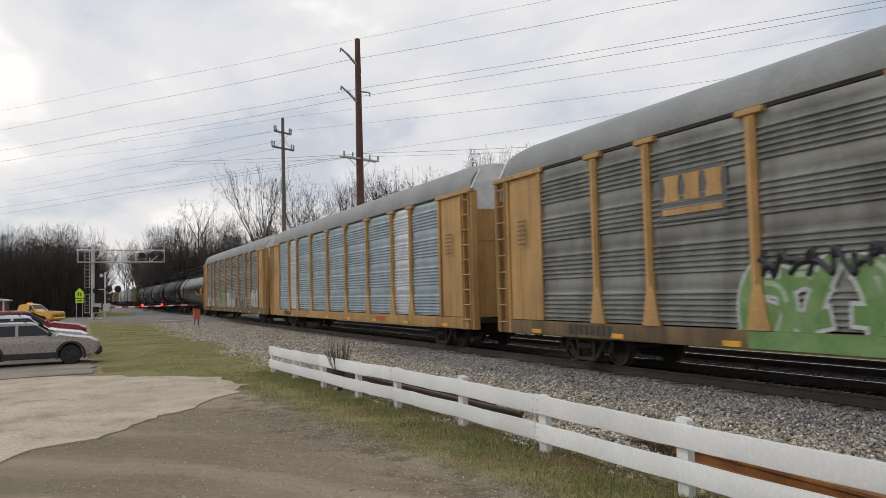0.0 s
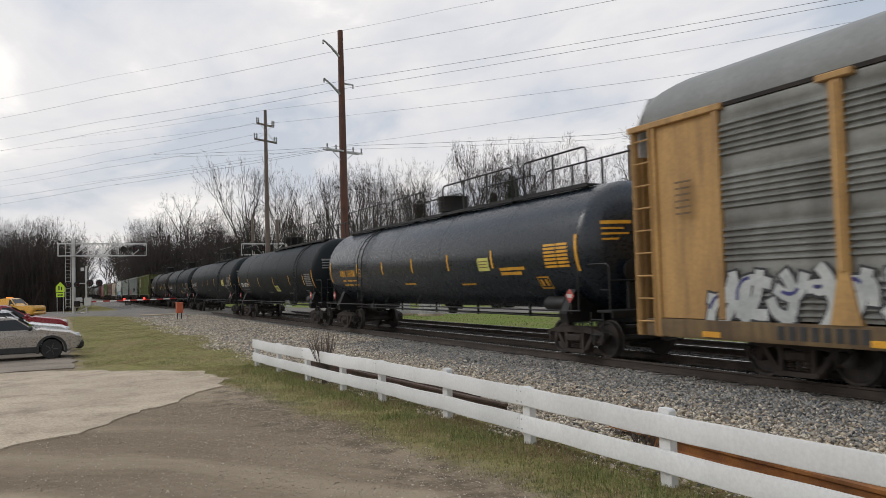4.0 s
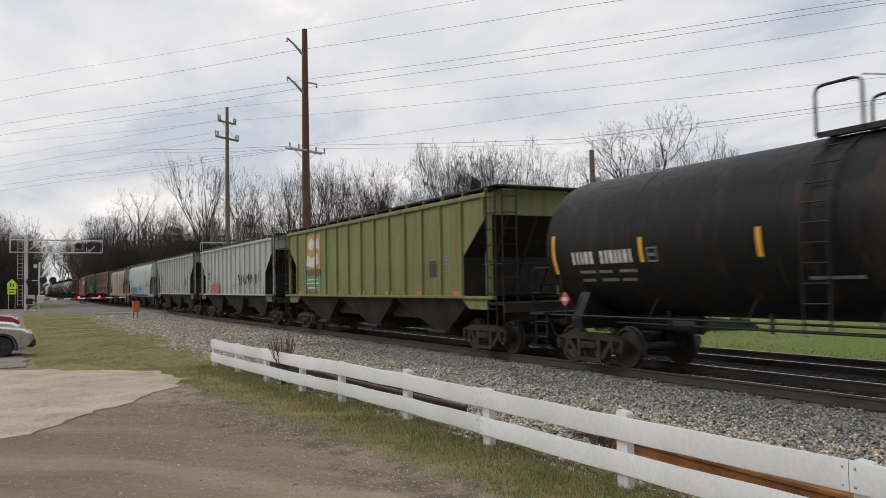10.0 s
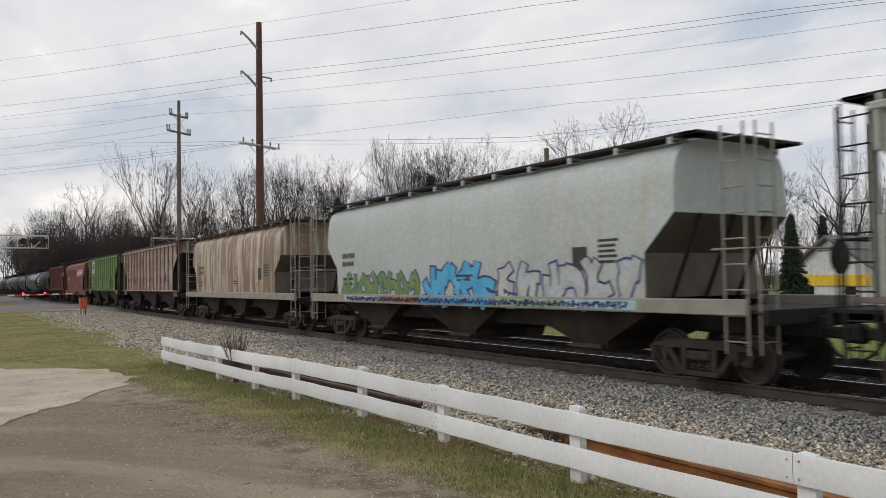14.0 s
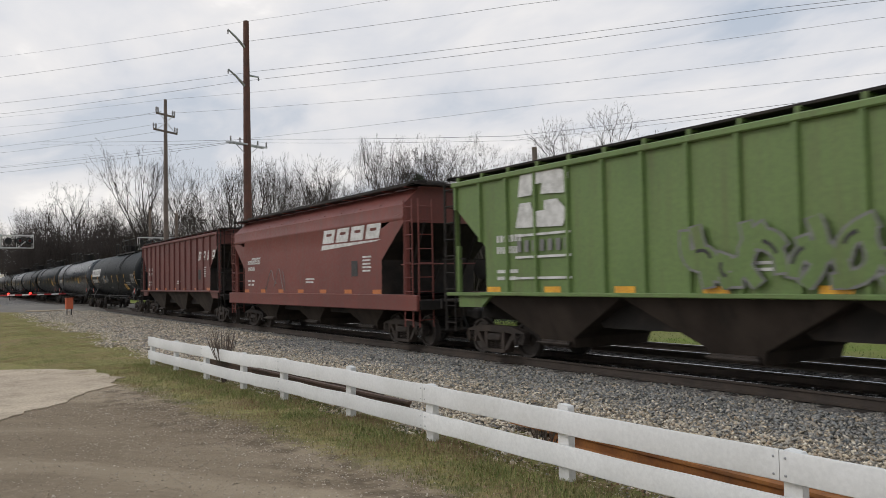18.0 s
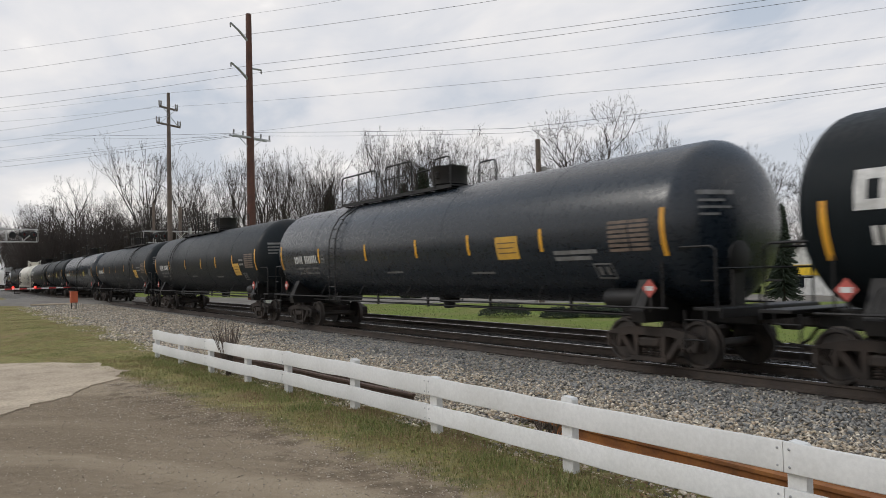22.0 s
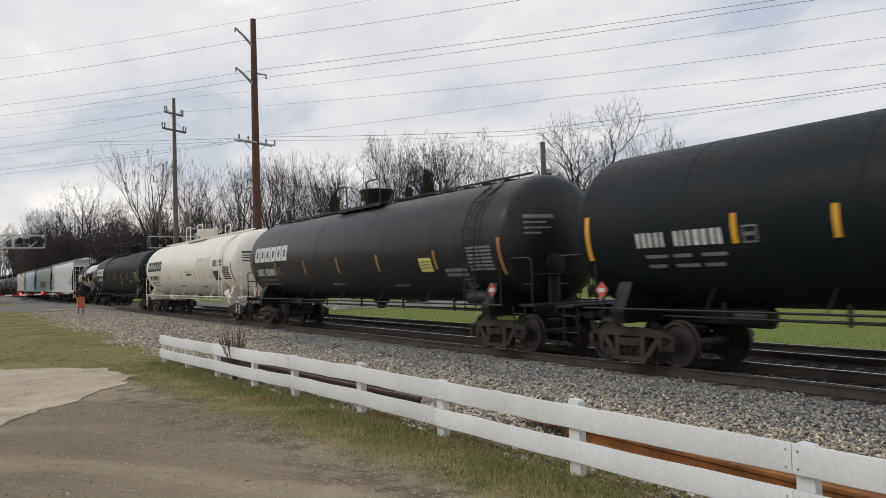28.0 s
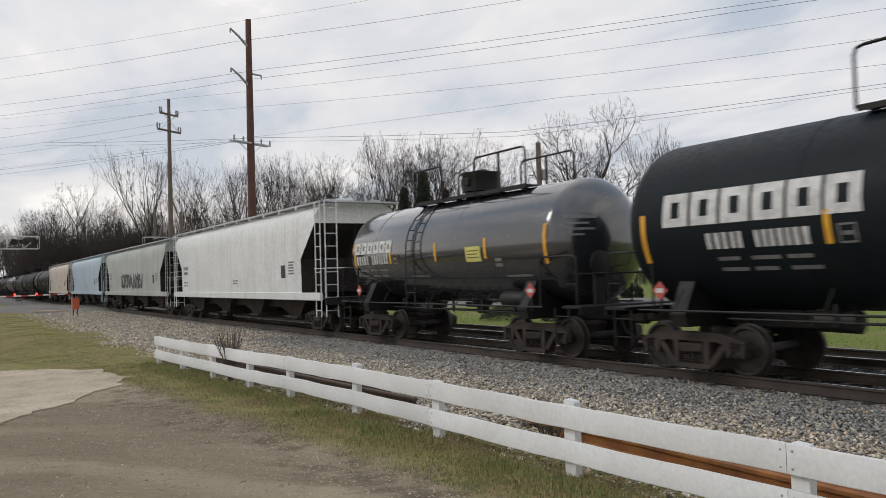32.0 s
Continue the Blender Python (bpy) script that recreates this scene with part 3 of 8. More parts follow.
def wheelset_mesh():
    g = Geo()
    g.turn([(-1.0, 0.07), (-0.62, 0.085), (0.62, 0.085), (1.0, 0.07)], 10, "y")
    for s in (-1, 1):
        prof = [(0.66, 0.09), (0.66, 0.13), (0.69, 0.15), (0.69, 0.35), (0.675, 0.38), (0.675, 0.445), (0.705, 0.45), (0.712, 0.42), (0.815, 0.412), (0.815, 0.365), (0.765, 0.34), (0.76, 0.16), (0.785, 0.13), (0.785, 0.09)]
        g.turn([(s * a, r) for a, r in prof], 20, "y")
        # bearing cap with its three bolts
        g.turn([(s * a, r) for a, r in [(0.93, 0.115), (1.06, 0.115), (1.075, 0.09), (1.08, 0.05)]], 14, "y")
        for k in range(3):
            t = 2 * math.pi * k / 3
            g.turn([(s * 1.07, 0.018), (s * 1.1, 0.018)], 6, "y", (0.06 * math.sin(t), 0, 0.06 * math.cos(t)))
    return g.mesh("wheelset", WHEEL, 32)


def side_frame_mesh():
    """One cast side frame: arched top member, bearing jaws, spring window."""
    top = [(-1.12, 0.46), (-1.08, 0.58), (-0.85, 0.64), (-0.5, 0.70), (0.5, 0.70), (0.85, 0.64), (1.08, 0.58), (1.12, 0.46)]
    low = [(1.05, 0.40), (0.76, 0.44), (0.66, 0.30), (0.48, 0.14), (0.3, 0.09), (-0.3, 0.09), (-0.48, 0.14), (-0.66, 0.30), (-0.76, 0.44), (-1.05, 0.40)]
    g = Geo()
    # top member
    g.prism(top + [(1.0, 0.47), (0.5, 0.55), (-0.5, 0.55), (-1.0, 0.47)], -0.09, 0.09)
    # bearing jaws
    for s in (-1, 1):
        g.prism([(s * 0.68, 0.54), (s * 0.74, 0.30), (s * 0.79, 0.30), (s * 0.80, 0.55), (s * 0.99, 0.55), (s * 1.0, 0.30), (s * 1.06, 0.32), (s * 1.1, 0.54)], -0.1, 0.1)
        # diagonal and column members
        g.prism([(s * 0.80, 0.58), (s * 0.42, 0.10), (s * 0.32, 0.16), (s * 0.68, 0.58)], -0.08, 0.08)
        g.prism([(s * 0.38, 0.58), (s * 0.36, 0.12), (s * 0.27, 0.12), (s * 0.27, 0.58)], -0.1, 0.1)
    # spring seat
    g.prism([(-0.46, 0.17), (-0.4, 0.09), (0.4, 0.09), (0.46, 0.17)], -0.13, 0.13)
    return g.mesh("side_frame", CAST, 30)


def spring_mesh():
    g = Geo()
    for cx in (-0.17, 0.0, 0.17):
        pts = [(cx + 0.06 * math.cos(t * 0.9), 0.06 * math.sin(t * 0.9), 0.17 + 0.2 * t / 32) for t in range(33)]
        g.tube(pts, 0.016, 5)
    g.box(0, 0, 0.43, 0.5, 0.26, 0.16, 0.03)
    return g.mesh("spring_nest", CAST, 40)


def add_truck(car, x):
    """A two-axle truck under a car: bolster, side frames, springs, wheelsets."""
    t = part("truck", shared("bolster", lambda: Geo().box(0, 0, 0.52, 0.42, 2.0, 0.26, 0.05).box(0, 0, 0.68, 0.5, 0.5, 0.12, 0.02).box(0, 0, 0.36, 1.5, 0.12, 0.08, 0.02).mesh("truck_bolster", CAST)), None, car, "rust-brown cast steel truck", pose(x, 0, 0))
    for s in (-1, 1):
        part("side_frame", shared("side_frame", side_frame_mesh), None, t, m=pose(0, s * 1.0, 0))
        part("spring_nest", shared("spring", spring_mesh), None, t, m=pose(0, s * 1.0, 0))
    for s in (-1, 1):
        w = part("wheelset", shared("wheelset", wheelset_mesh), None, t, m=pose(s * 0.89, 0, 0.412))
        WHEELSETS.append((w, s))


def add_coupler(car, x, s):
    g = shared("coupler", lambda: Geo().box(-0.45, 0, 0.86, 0.9, 0.16, 0.18, 0.03).box(0.06, 0.02, 0.86, 0.26, 0.28, 0.3, 0.06).tube([(-0.2, -0.25, 0.8), (0.0, -0.27, 0.55), (0.15, -0.2, 0.42), (0.3, -0.1, 0.45)], 0.03, 6).mesh("coupler", GRIME))
    part("coupler", g, None, car, m=pose(x, 0, 0, 0, 0, 0 if s > 0 else 180))


def bars(x, z, w, h, rows, put, fill=0.62, cols=1, seed=1):
    """Rows of plain bars where lettering stands. put(x0, x1, z0, z1) adds one bar."""
    rng = random.Random(seed)
    ph = h / rows
    for r in range(rows):
        z1 = z + h / 2 - r * ph
        x0 = x - w / 2
        end = x + w / 2 * (1.0 if r == 0 else rng.uniform(0.6, 1.0))
        step_w = (end - x0) / cols
        for c in range(cols):
            put(x0 + c * step_w, x0 + (c + 0.64) * step_w if cols > 1 else end, z1 - ph * fill, z1)


def drum_put(g, r, cz, lift=0.008, xin=None):
    """Adds curved plates on the near side of a drum."""
    def put(x0, x1, z0, z1):
        n = max(1, int((z1 - z0) / 0.12))
        rr = r + lift
        v, f = [], []
        for k in range(n + 1):
            z = z0 + (z1 - z0) * k / n
            y = -math.sqrt(max(rr * rr - (z - cz) ** 2, 0.01))
            v += [(x0, y, z), (x1, y, z)]
        for k in range(n):
            f.append((2 * k, 2 * k + 1, 2 * k + 3, 2 * k + 2))
        g.add(v, f)
    return put


def ladder_geo(w, z0, z1, n, out=0.0, curve=None, bar=0.014):
    """Two stiles and n rungs; curve(z) gives y."""
    g = Geo()
    cur = curve or (lambda z: 0.0)
    for s in (-1, 1):
        g.tube([(s * w / 2, cur(z0 + (z1 - z0) * k / 8) - out, z0 + (z1 - z0) * k / 8) for k in range(9)], bar * 1.4, 5)
    for k in range(n):
        z = z0 + (z1 - z0) * (k + 0.5) / n
        g.tube([(-w / 2, cur(z) - out, z), (w / 2, cur(z) - out, z)], bar, 5)
    return g


def start_car(name, label, category, L, x_mid):
    car = thing(name, label, category, pose(x_mid, RAIL_Y, 0), "freight cars of the passing train")
    CARS.append((car, x_mid))
    return car


def head_put(g, r, cz, hl, dep, end):
    """Adds plates that lie on the dished head of a drum, from y0 to y1 and z0 to z1."""
    def at(y, z):
        q = min(1.0, math.hypot(y, z - cz) / r)
        return (end * (hl - dep + dep * math.sqrt(1 - q * q) + 0.01), y, z)

    def put(y0, y1, z0, z1):
        n = 4
        ys = [y0 + (y1 - y0) * k / n for k in range(n + 1)]
        v = [at(y, z) for y in ys for z in (z0, z1)]
        g.add(v, [(2 * k, 2 * k + 1, 2 * k + 3, 2 * k + 2) for k in range(n)])
    return put


def lettering(name, words, x, z, h, material, car, surface, label=""):
    """Words in the built-in font, laid on the near side; surface(z) gives y."""
    cu = bpy.data.curves.new(name, "FONT")
    cu.body, cu.size, cu.align_x = words, h * 1.35, "LEFT"
    cu.resolution_u = 2
    tmp = bpy.data.objects.new(name, cu)
    me = bpy.data.meshes.new_from_object(tmp)
    bpy.data.objects.remove(tmp)
    for v in me.vertices:
        zz = z + v.co.y
        v.co = (x + v.co.x, surface(zz) - 0.01, zz)
    me.materials.clear()
    me.materials.append(material)
    ob = new(name, me)
    ob.parent = car
    return tagged(ob, label) if label else ob


def tank_car(x_mid, L, material, label, r=1.51, cz=2.575, fittings=None, dome_x=0.6, platform=(-3.0, 3.2), long_walk=False, logo=None, mark=None, lad=None, dome_r=0.5, seed=1, strips=None, sz=2.4, tag=None, flare=False, block_mat=None):
    """A tank car with stub sills."""
    rng = random.Random(seed)
    fit = fittings or BLACK_STEEL
    mark = mark or MARK
    car = start_car("tank_car", label, "tank car", L, x_mid)
    hl = L / 2 - 0.7
    dep = r * 0.46
    prof = [(-hl, 0.02)]
    for k in range(1, 10):
        a = math.pi / 2 * k / 9
        prof.append((-hl + dep * (1 - math.cos(a)), r * math.sin(a)))
    full = prof + [(-x, q) for x, q in reversed(prof)]
    part("tank_shell", Geo().turn(full, 48, "x", (0, 0, cz)), material, car, angle=40)
    # weld seams round the shell
    seam = Geo().turn([(-0.02, r), (-0.012, r + 0.006), (0.012, r + 0.006), (0.02, r)], 48, "x", (0, 0, cz)).mesh("weld_seam", material)
    for fx in (-0.6, -0.2, 0.2, 0.6):
        part("weld_seam", seam, None, car, m=pose(fx * hl, 0, 0))
    tc = L / 2 - 2.15
    for s in (-1, 1):
        # stub sill, bolster saddle, end platform
        x0, x1 = tc - 1.6, L / 2 - 0.55
        part("stub_sill", Geo().box(s * (x0 + x1) / 2, 0, 0.92, x1 - x0, 0.34, 0.34, 0.03), fit, car)
        sad = [(-1.35, 0.8), (1.35, 0.8), (1.4, 1.0), (1.05, 1.72), (0.7, 1.35), (0, 1.2), (-0.7, 1.35), (-1.05, 1.72), (-1.4, 1.0)]
        part("saddle", Geo().prism(sad, s * tc - 0.16, s * tc + 0.16, "x"), fit, car)
        part("end_platform", Geo().box(s * (L / 2 - 0.62), 0, 1.08, 0.55, 2.7, 0.06, 0.01).box(s * (L / 2 - 0.36), 0, 1.02, 0.04, 2.7, 0.16, 0.01), fit, car)
        rail = Geo()
        xe = s * (L / 2 - 0.45)
        for sy in (-1, 1):
            rail.tube([(xe, sy * 1.32, 1.05), (xe, sy * 1.32, 2.05), (xe - s * 0.1, sy * 1.32, 2.12), (xe - s * 1.0, sy * 1.34, 2.12), (xe - s * 1.12, sy * 1.34, 2.0), (xe - s * 1.12, sy * 1.34, 1.05)], 0.022, 6)
            rail.tube([(xe, sy * 1.32, 1.55), (xe - s * 0.3, sy * 1.33, 1.55)], 0.016, 5)
        rail.tube([(xe, -1.32, 1.75), (xe, 1.32, 1.75)], 0.018, 6)
        part("end_handrail", rail, fit, car)
        part("corner_step", ladder_geo(0.42, 0.4, 1.06, 2).mesh("corner_step", fit), None, car, m=pose(s * (L / 2 - 0.85), -1.38, 0))
        add_coupler(car, s * (L / 2 - 0.15), s)
        add_truck(car, s * tc)
    # side running rail near the bottom of the shell, on brackets
    for sy in (-1, 1):
        g = Geo().tube([(-tc - 0.8, sy * 1.47, 1.08), (tc + 0.8, sy * 1.47, 1.08)], 0.022, 6)
        for k in range(7):
            x = -tc + 2 * tc * k / 6
            g.tube([(x, sy * 1.47, 1.08), (x + 0.05, sy * 1.28, 1.45)], 0.016, 5)
        part("side_rail", g, fit, car)
    # pipes and rods slung under the shell
    g = Geo()
    g.tube([(-tc + 0.5, -0.72, 0.92), (tc - 0.5, -0.72, 0.88)], 0.022, 6)
    g.tube([(-tc + 0.7, 0.55, 0.82), (tc - 0.7, 0.55, 0.82)], 0.025, 6)
    for k in range(5):
        x = (-0.7 + 0.35 * k) * tc
        g.box(x, -0.72, 1.02, 0.06, 0.05, 0.34)
    part("brake_rigging", g, fit, car)
    part("bottom_outlet", Geo().turn([(0.78, 0.1), (0.8, 0.16), (0.95, 0.17), (1.05, 0.28), (1.18, 0.3)], 12, "z", (rng.uniform(-0.4, 0.4), 0, 0)).box(0, 0, 1.0, 0.9, 0.12, 0.12, 0.02), fit, car)
    part("brake_cylinder", Geo().turn([(-0.35, 0.02), (-0.33, 0.17), (0.3, 0.18), (0.33, 0.02)], 14, "x", (-tc + 2.4, -0.55, 0.93)), fit, car)
    # air reservoir and valve above one truck, brake stand on the leading platform
    part("air_reservoir", Geo().turn([(-0.46, 0.02), (-0.43, 0.15), (-0.36, 0.19), (0.36, 0.19), (0.43, 0.15), (0.46, 0.02)], 14, "x", (tc - 0.55, -1.12, 1.22)), fit, car)
    part("brake_stand", Geo().box(L / 2 - 0.62, -0.55, 1.6, 0.08, 0.3, 1.0, 0.01).turn([(0.0, 0.24), (0.02, 0.27), (0.05, 0.27), (0.06, 0.24)], 16, "x", (L / 2 - 0.6, -0.55, 1.95)), fit, car)
    # top: manway housing, platform and rails
    top = cz + r
    if flare:
        prof_d = [(top - 0.08, dome_r * 0.8), (top + 0.16, dome_r * 0.8), (top + 0.22, dome_r * 0.86), (top + 0.48, dome_r * 1.12), (top + 0.56, dome_r * 1.16), (top + 0.58, dome_r * 1.1), (top + 0.5, dome_r * 0.9), (top + 0.5, dome_r * 0.3)]
    else:
        prof_d = [(top - 0.08, dome_r * 0.85), (top + 0.1, dome_r * 0.85), (top + 0.12, dome_r), (top + 0.54, dome_r * 1.02), (top + 0.57, dome_r * 1.06), (top + 0.61, dome_r * 1.06), (top + 0.64, dome_r * 0.5)]
    dome = part("manway_housing", Geo().turn(prof_d, 22, "z", (dome_x, 0, 0)), fit, car)
    part("hinge_bolt", Geo().box(dome_x + 0.1, -dome_r, top + 0.35, 0.16, 0.1, 0.2, 0.02).box(dome_x - dome_r * 0.7, -dome_r * 0.72, top + 0.35, 0.08, 0.08, 0.24, 0.02), fit, dome)
    p0, p1 = platform
    plat = Geo()
    for sy in (-1, 1):
        plat.box((p0 + p1) / 2, sy * 0.55, top - 0.03, p1 - p0, 0.34, 0.03, 0.008)
        plat.box((p0 + p1) / 2, sy * 0.72, top - 0.04, p1 - p0, 0.03, 0.09)
    for k in range(6):
        plat.box(p0 + 0.2 + (p1 - p0 - 0.4) * k / 5, 0, top - 0.1, 0.06, 1.4, 0.05)
    part("top_platform", plat, fit, car)
    zt = top + 0.86

    def loop(a, b, sy, z1):
        """One bent guard rail from a to b with a post in the middle."""
        g = Geo().tube([(a, sy * 0.74, top - 0.05), (a, sy * 0.74, z1 - 0.12), (a + 0.04, sy * 0.74, z1 - 0.03), (a + 0.14, sy * 0.74, z1), (b - 0.14, sy * 0.74, z1), (b - 0.04, sy * 0.74, z1 - 0.03), (b, sy * 0.74, z1 - 0.12), (b, sy * 0.74, top - 0.05)], 0.026, 6)
        for q in range(1, int((b - a) / 1.5) + 1):
            x = a + (b - a) * q / (int((b - a) / 1.5) + 1)
            g.box(x, sy * 0.74, (top + z1) / 2 - 0.03, 0.07, 0.025, z1 - top + 0.04)
        part("platform_rail", g, fit, car)
    ends = [p0, max(p0 + 0.8, min(dome_x - 0.75, p1 - 2)), min(p1 - 0.8, max(dome_x + 0.75, p0 + 2)), p1]
    for sy in (-1, 1):
        for a, b in ((ends[0], ends[1]), (ends[2], ends[3])):
            if b - a > 3.4:
                m = a + (b - a) * (0.6 if sy < 0 else 0.45)
                loop(a, m - 0.3, sy, zt)
                loop(m + 0.3, b, sy, zt)
            else:
                loop(a, b, sy, zt - (0.12 if b - a < 1.0 else 0))
    part("gate_chain", Geo().tube([(ends[1], -0.74, zt - 0.1), ((ends[1] + ends[2]) / 2, -0.74, zt - 0.28), (ends[2], -0.74, zt - 0.1)], 0.01, 4), fit, car)
    if long_walk:
        for sgn in (-1, 1):
            g = Geo()
            x0 = p1 if sgn > 0 else p0
            xe = sgn * (hl - 0.9)
            if abs(xe - x0) > 0.6:
                g.box((x0 + xe) / 2, -0.28, top + 0.06, abs(xe - x0), 0.04, 0.05)
                g.box((x0 + xe) / 2, 0.28, top + 0.06, abs(xe - x0), 0.04, 0.05)
                for k in range(int(abs(xe - x0) / 0.9)):
                    g.box(x0 + sgn * (0.4 + 0.9 * k), 0, top + 0.02, 0.05, 0.6, 0.08)
            if g.v:
                part("top_pipe_run", g, fit, car)
    lx = p0 + 0.4 if lad is None else lad
    curve = lambda z: -math.sqrt(max(r * r - (z - cz) ** 2, 0.0)) if z > cz else -r
    for sy, rz in ((1, 0), (-1, 180)):
        part("ladder", ladder_geo(0.45, 0.95, top - 0.12, 10, 0.1, curve).mesh("ladder", fit), None, car, m=pose(lx, 0, 0, 0, 0, rz))
    # yellow reflective strips, five along the side and a taller one at each end
    strip_mat = STRIPE_DULL if mark is MARK_BLACK or seed == 17 else STRIPE
    g1 = Geo()
    drum_put(g1, r, cz)(-0.05, 0.05, sz - 0.24, sz + 0.24)
    strip = g1.mesh("reflective_strip", strip_mat, 60)
    if strips is None:
        strips = [-L / 2 + 4.9 + (L - 10.2) * k / 4 for k in range(5)] if L > 15 else [-2.2, 0.2, 2.4]
    for k, x in enumerate(strips):
        part("reflective_strip", strip, None, car, "yellow reflective strip" if k == 0 else "", m=pose(x, 0, 0))
    for s in (-1, 1):
        g2 = Geo()
        xs = s * (hl - dep) - (0.0 if s > 0 else -0.15)
        drum_put(g2, r, cz)(xs - 0.055, xs + 0.055, sz - 0.42, sz + 0.42)
        part("reflective_strip", g2, strip_mat, car, angle=60)
    # plain bars where the stencilled lettering stands
    dim = MARK_DIM if mark is MARK else mark

    def put_on(name, mat):
        def put(x0, x1, z0, z1):
            g = Geo()
            drum_put(g, r, cz)(x0, x1, z0, z1)
            part(name, g, mat, car, angle=60)
        return put

    def word(x0, x1, z, h, mat, sd):
        """A worn stencilled number: narrow upright bars of uneven width, with a gap after the mark."""
        rg = random.Random(sd)
        x = x0
        n = 0
        while x < x1 - 0.08:
            w = rg.uniform(0.06, 0.11)
            put_on("stencil_bar", mat)(x, min(x + w, x1), z - h / 2, z + h / 2)
            n += 1
            x += w + (0.24 if n == 5 else rg.uniform(0.05, 0.075))
    first = strips[0]
    word(first - 2.1, first - 0.15, sz - 0.1, 0.26, mark, seed)
    for k in range(2):
        for q in range(3):
            put_on("stencil_bar", dim)(first - 1.95 + 0.62 * q, first - 1.95 + 0.62 * q + 0.5 - 0.1 * ((q + k + seed) % 2), sz - 0.42 - 0.17 * k, sz - 0.36 - 0.17 * k)
    frame_of = lambda x, z, w, h, mat: [put_on("stencil_frame", mat)(*q) for q in ((x - w / 2, x + w / 2, z + h / 2 - 0.03, z + h / 2), (x - w / 2, x + w / 2, z - h / 2, z - h / 2 + 0.03), (x - w / 2, x - w / 2 + 0.03, z - h / 2 + 0.03, z + h / 2 - 0.03), (x + w / 2 - 0.03, x + w / 2, z - h / 2 + 0.03, z + h / 2 - 0.03))]
    frame_of(first + 0.28, sz - 0.1, 0.27, 0.28, dim)
    put_on("stencil_bar", dim)(first + 0.2, first + 0.36, sz - 0.13, sz - 0.07)
    # the block of test dates beside the end strip, a framed panel below it
    xr = L / 2 - 2.2
    bm = block_mat or dim
    if L > 15:
        for k in range(7):
            for q in range(2):
                put_on("stencil_bar", bm)(xr - 0.52 + 0.54 * q, xr - 0.02 + 0.5 * q, sz + 0.2 - 0.085 * k, sz + 0.255 - 0.085 * k)
        frame_of(xr - 0.85, sz - 0.66, 0.5, 0.3, dim)
        put_on("stencil_bar", dim)(xr - 1.0, xr - 0.9, sz - 0.74, sz - 0.58)
        put_on("stencil_bar", dim)(xr - 0.8, xr - 0.7, sz - 0.74, sz - 0.58)
    # two lines of notice and the coloured label by the last strip
    last = strips[-1]
    tx, tz, tw, th, tm = tag or (last - 0.5, sz - 0.12, 0.62, 0.36, LABEL_LIME)
    beside = tx + tw / 2 > last and tz > sz - 0.45
    for k, (w, dz) in enumerate(((1.25, -0.02), (1.05, 0.16)) if beside else ((1.25, 0.28), (1.05, 0.4))):
        a = tx + tw / 2 + 0.08 if beside else last + 0.35
        if xr - 0.7 > a + 0.2:
            put_on("stencil_bar", dim)(a, min(a + w, xr - 0.7), sz - dz - 0.04, sz - dz + 0.04)
    put_on("warning_label", tm)(tx - tw / 2, tx + tw / 2, tz - th / 2, tz + th / 2)
    for k in range(3):
        g = Geo()
        zz = tz - th / 2 + th * (0.28 + 0.22 * k)
        drum_put(g, r, cz, 0.012)(tx - tw * 0.4, tx + tw * (0.4 - 0.1 * (k % 2)), zz - 0.012, zz + 0.012)
        part("label_line", g, BAR_DARK, car, angle=60)
    for k, x in enumerate((-1.2, 3.0)):
        put_on("stencil_bar", dim)(x, x + 0.9, sz - 0.62 - 0.06 * k, sz - 0.57 - 0.06 * k)
    # marks on the leading head
    for k in range(4):
        g = Geo()
        head_put(g, r, cz, hl, dep, 1)(-1.12, (-0.42, -0.62, -0.5, -0.75)[k], cz + 0.44 - 0.12 * k, cz + (0.52 if k == 0 else 0.485) - 0.12 * k)
        part("stencil_bar", g, dim, car, angle=60)
    if logo:
        lw, lh = (3.55, 0.56) if L > 15 else (2.3, 0.34)
        pitch = lw / 6
        for k in range(6):
            # one plain hollow block for each shape of the company mark
            x0, x1 = -L / 2 + (2.0 if L > 15 else 1.5) + k * pitch, -L / 2 + (2.0 if L > 15 else 1.5) + (k + 0.9) * pitch
            z0, z1 = cz + 0.2 - lh / 2, cz + 0.2 + lh / 2
            t = 0.18 if L > 15 else 0.12
            g = Geo()
            put = drum_put(g, r, cz, 0.008)
            put(x0, x0 + t, z0, z1)
            put(x0 + t, x1, z1 - t * 0.8, z1)
            put(x0 + t, x1, z0, z0 + t * 0.8)
            put(x1 - t, x1, z0 + t * 0.8, z1 - t * 0.8)
            part("logo_shape", g, logo, car, "plain company mark shape" if k == 0 else "", angle=60)
    # hazard placards on the ends of the near side
    for s in (-1, 1):
        x, z = s * (tc + 0.35), 1.42
        y = -1.42
        pl = Geo().prism([(x - 0.165, z), (x, z - 0.165), (x + 0.165, z), (x, z + 0.165)], y - 0.01, y + 0.01)
        p = part("placard", pl, surf_cache("placard_red", (0.5, 0.1, 0.08)), car, "red and white diamond placard")
        part("placard_bar", Geo().box(x, y - 0.014, z, 0.17, 0.008, 0.08), MARK, p)
        part("placard_post", Geo().box(x, y + 0.03, 1.2, 0.05, 0.03, 0.4), fit, car)
    return car


SURFS = {}


def surf_cache(name, c, rough=0.6):
    if name not in SURFS:
        SURFS[name] = surf(name, c, tuple(0.8 * v for v in c), rough, 0.0, 3.0, 25, 0.05)
    return SURFS[name]


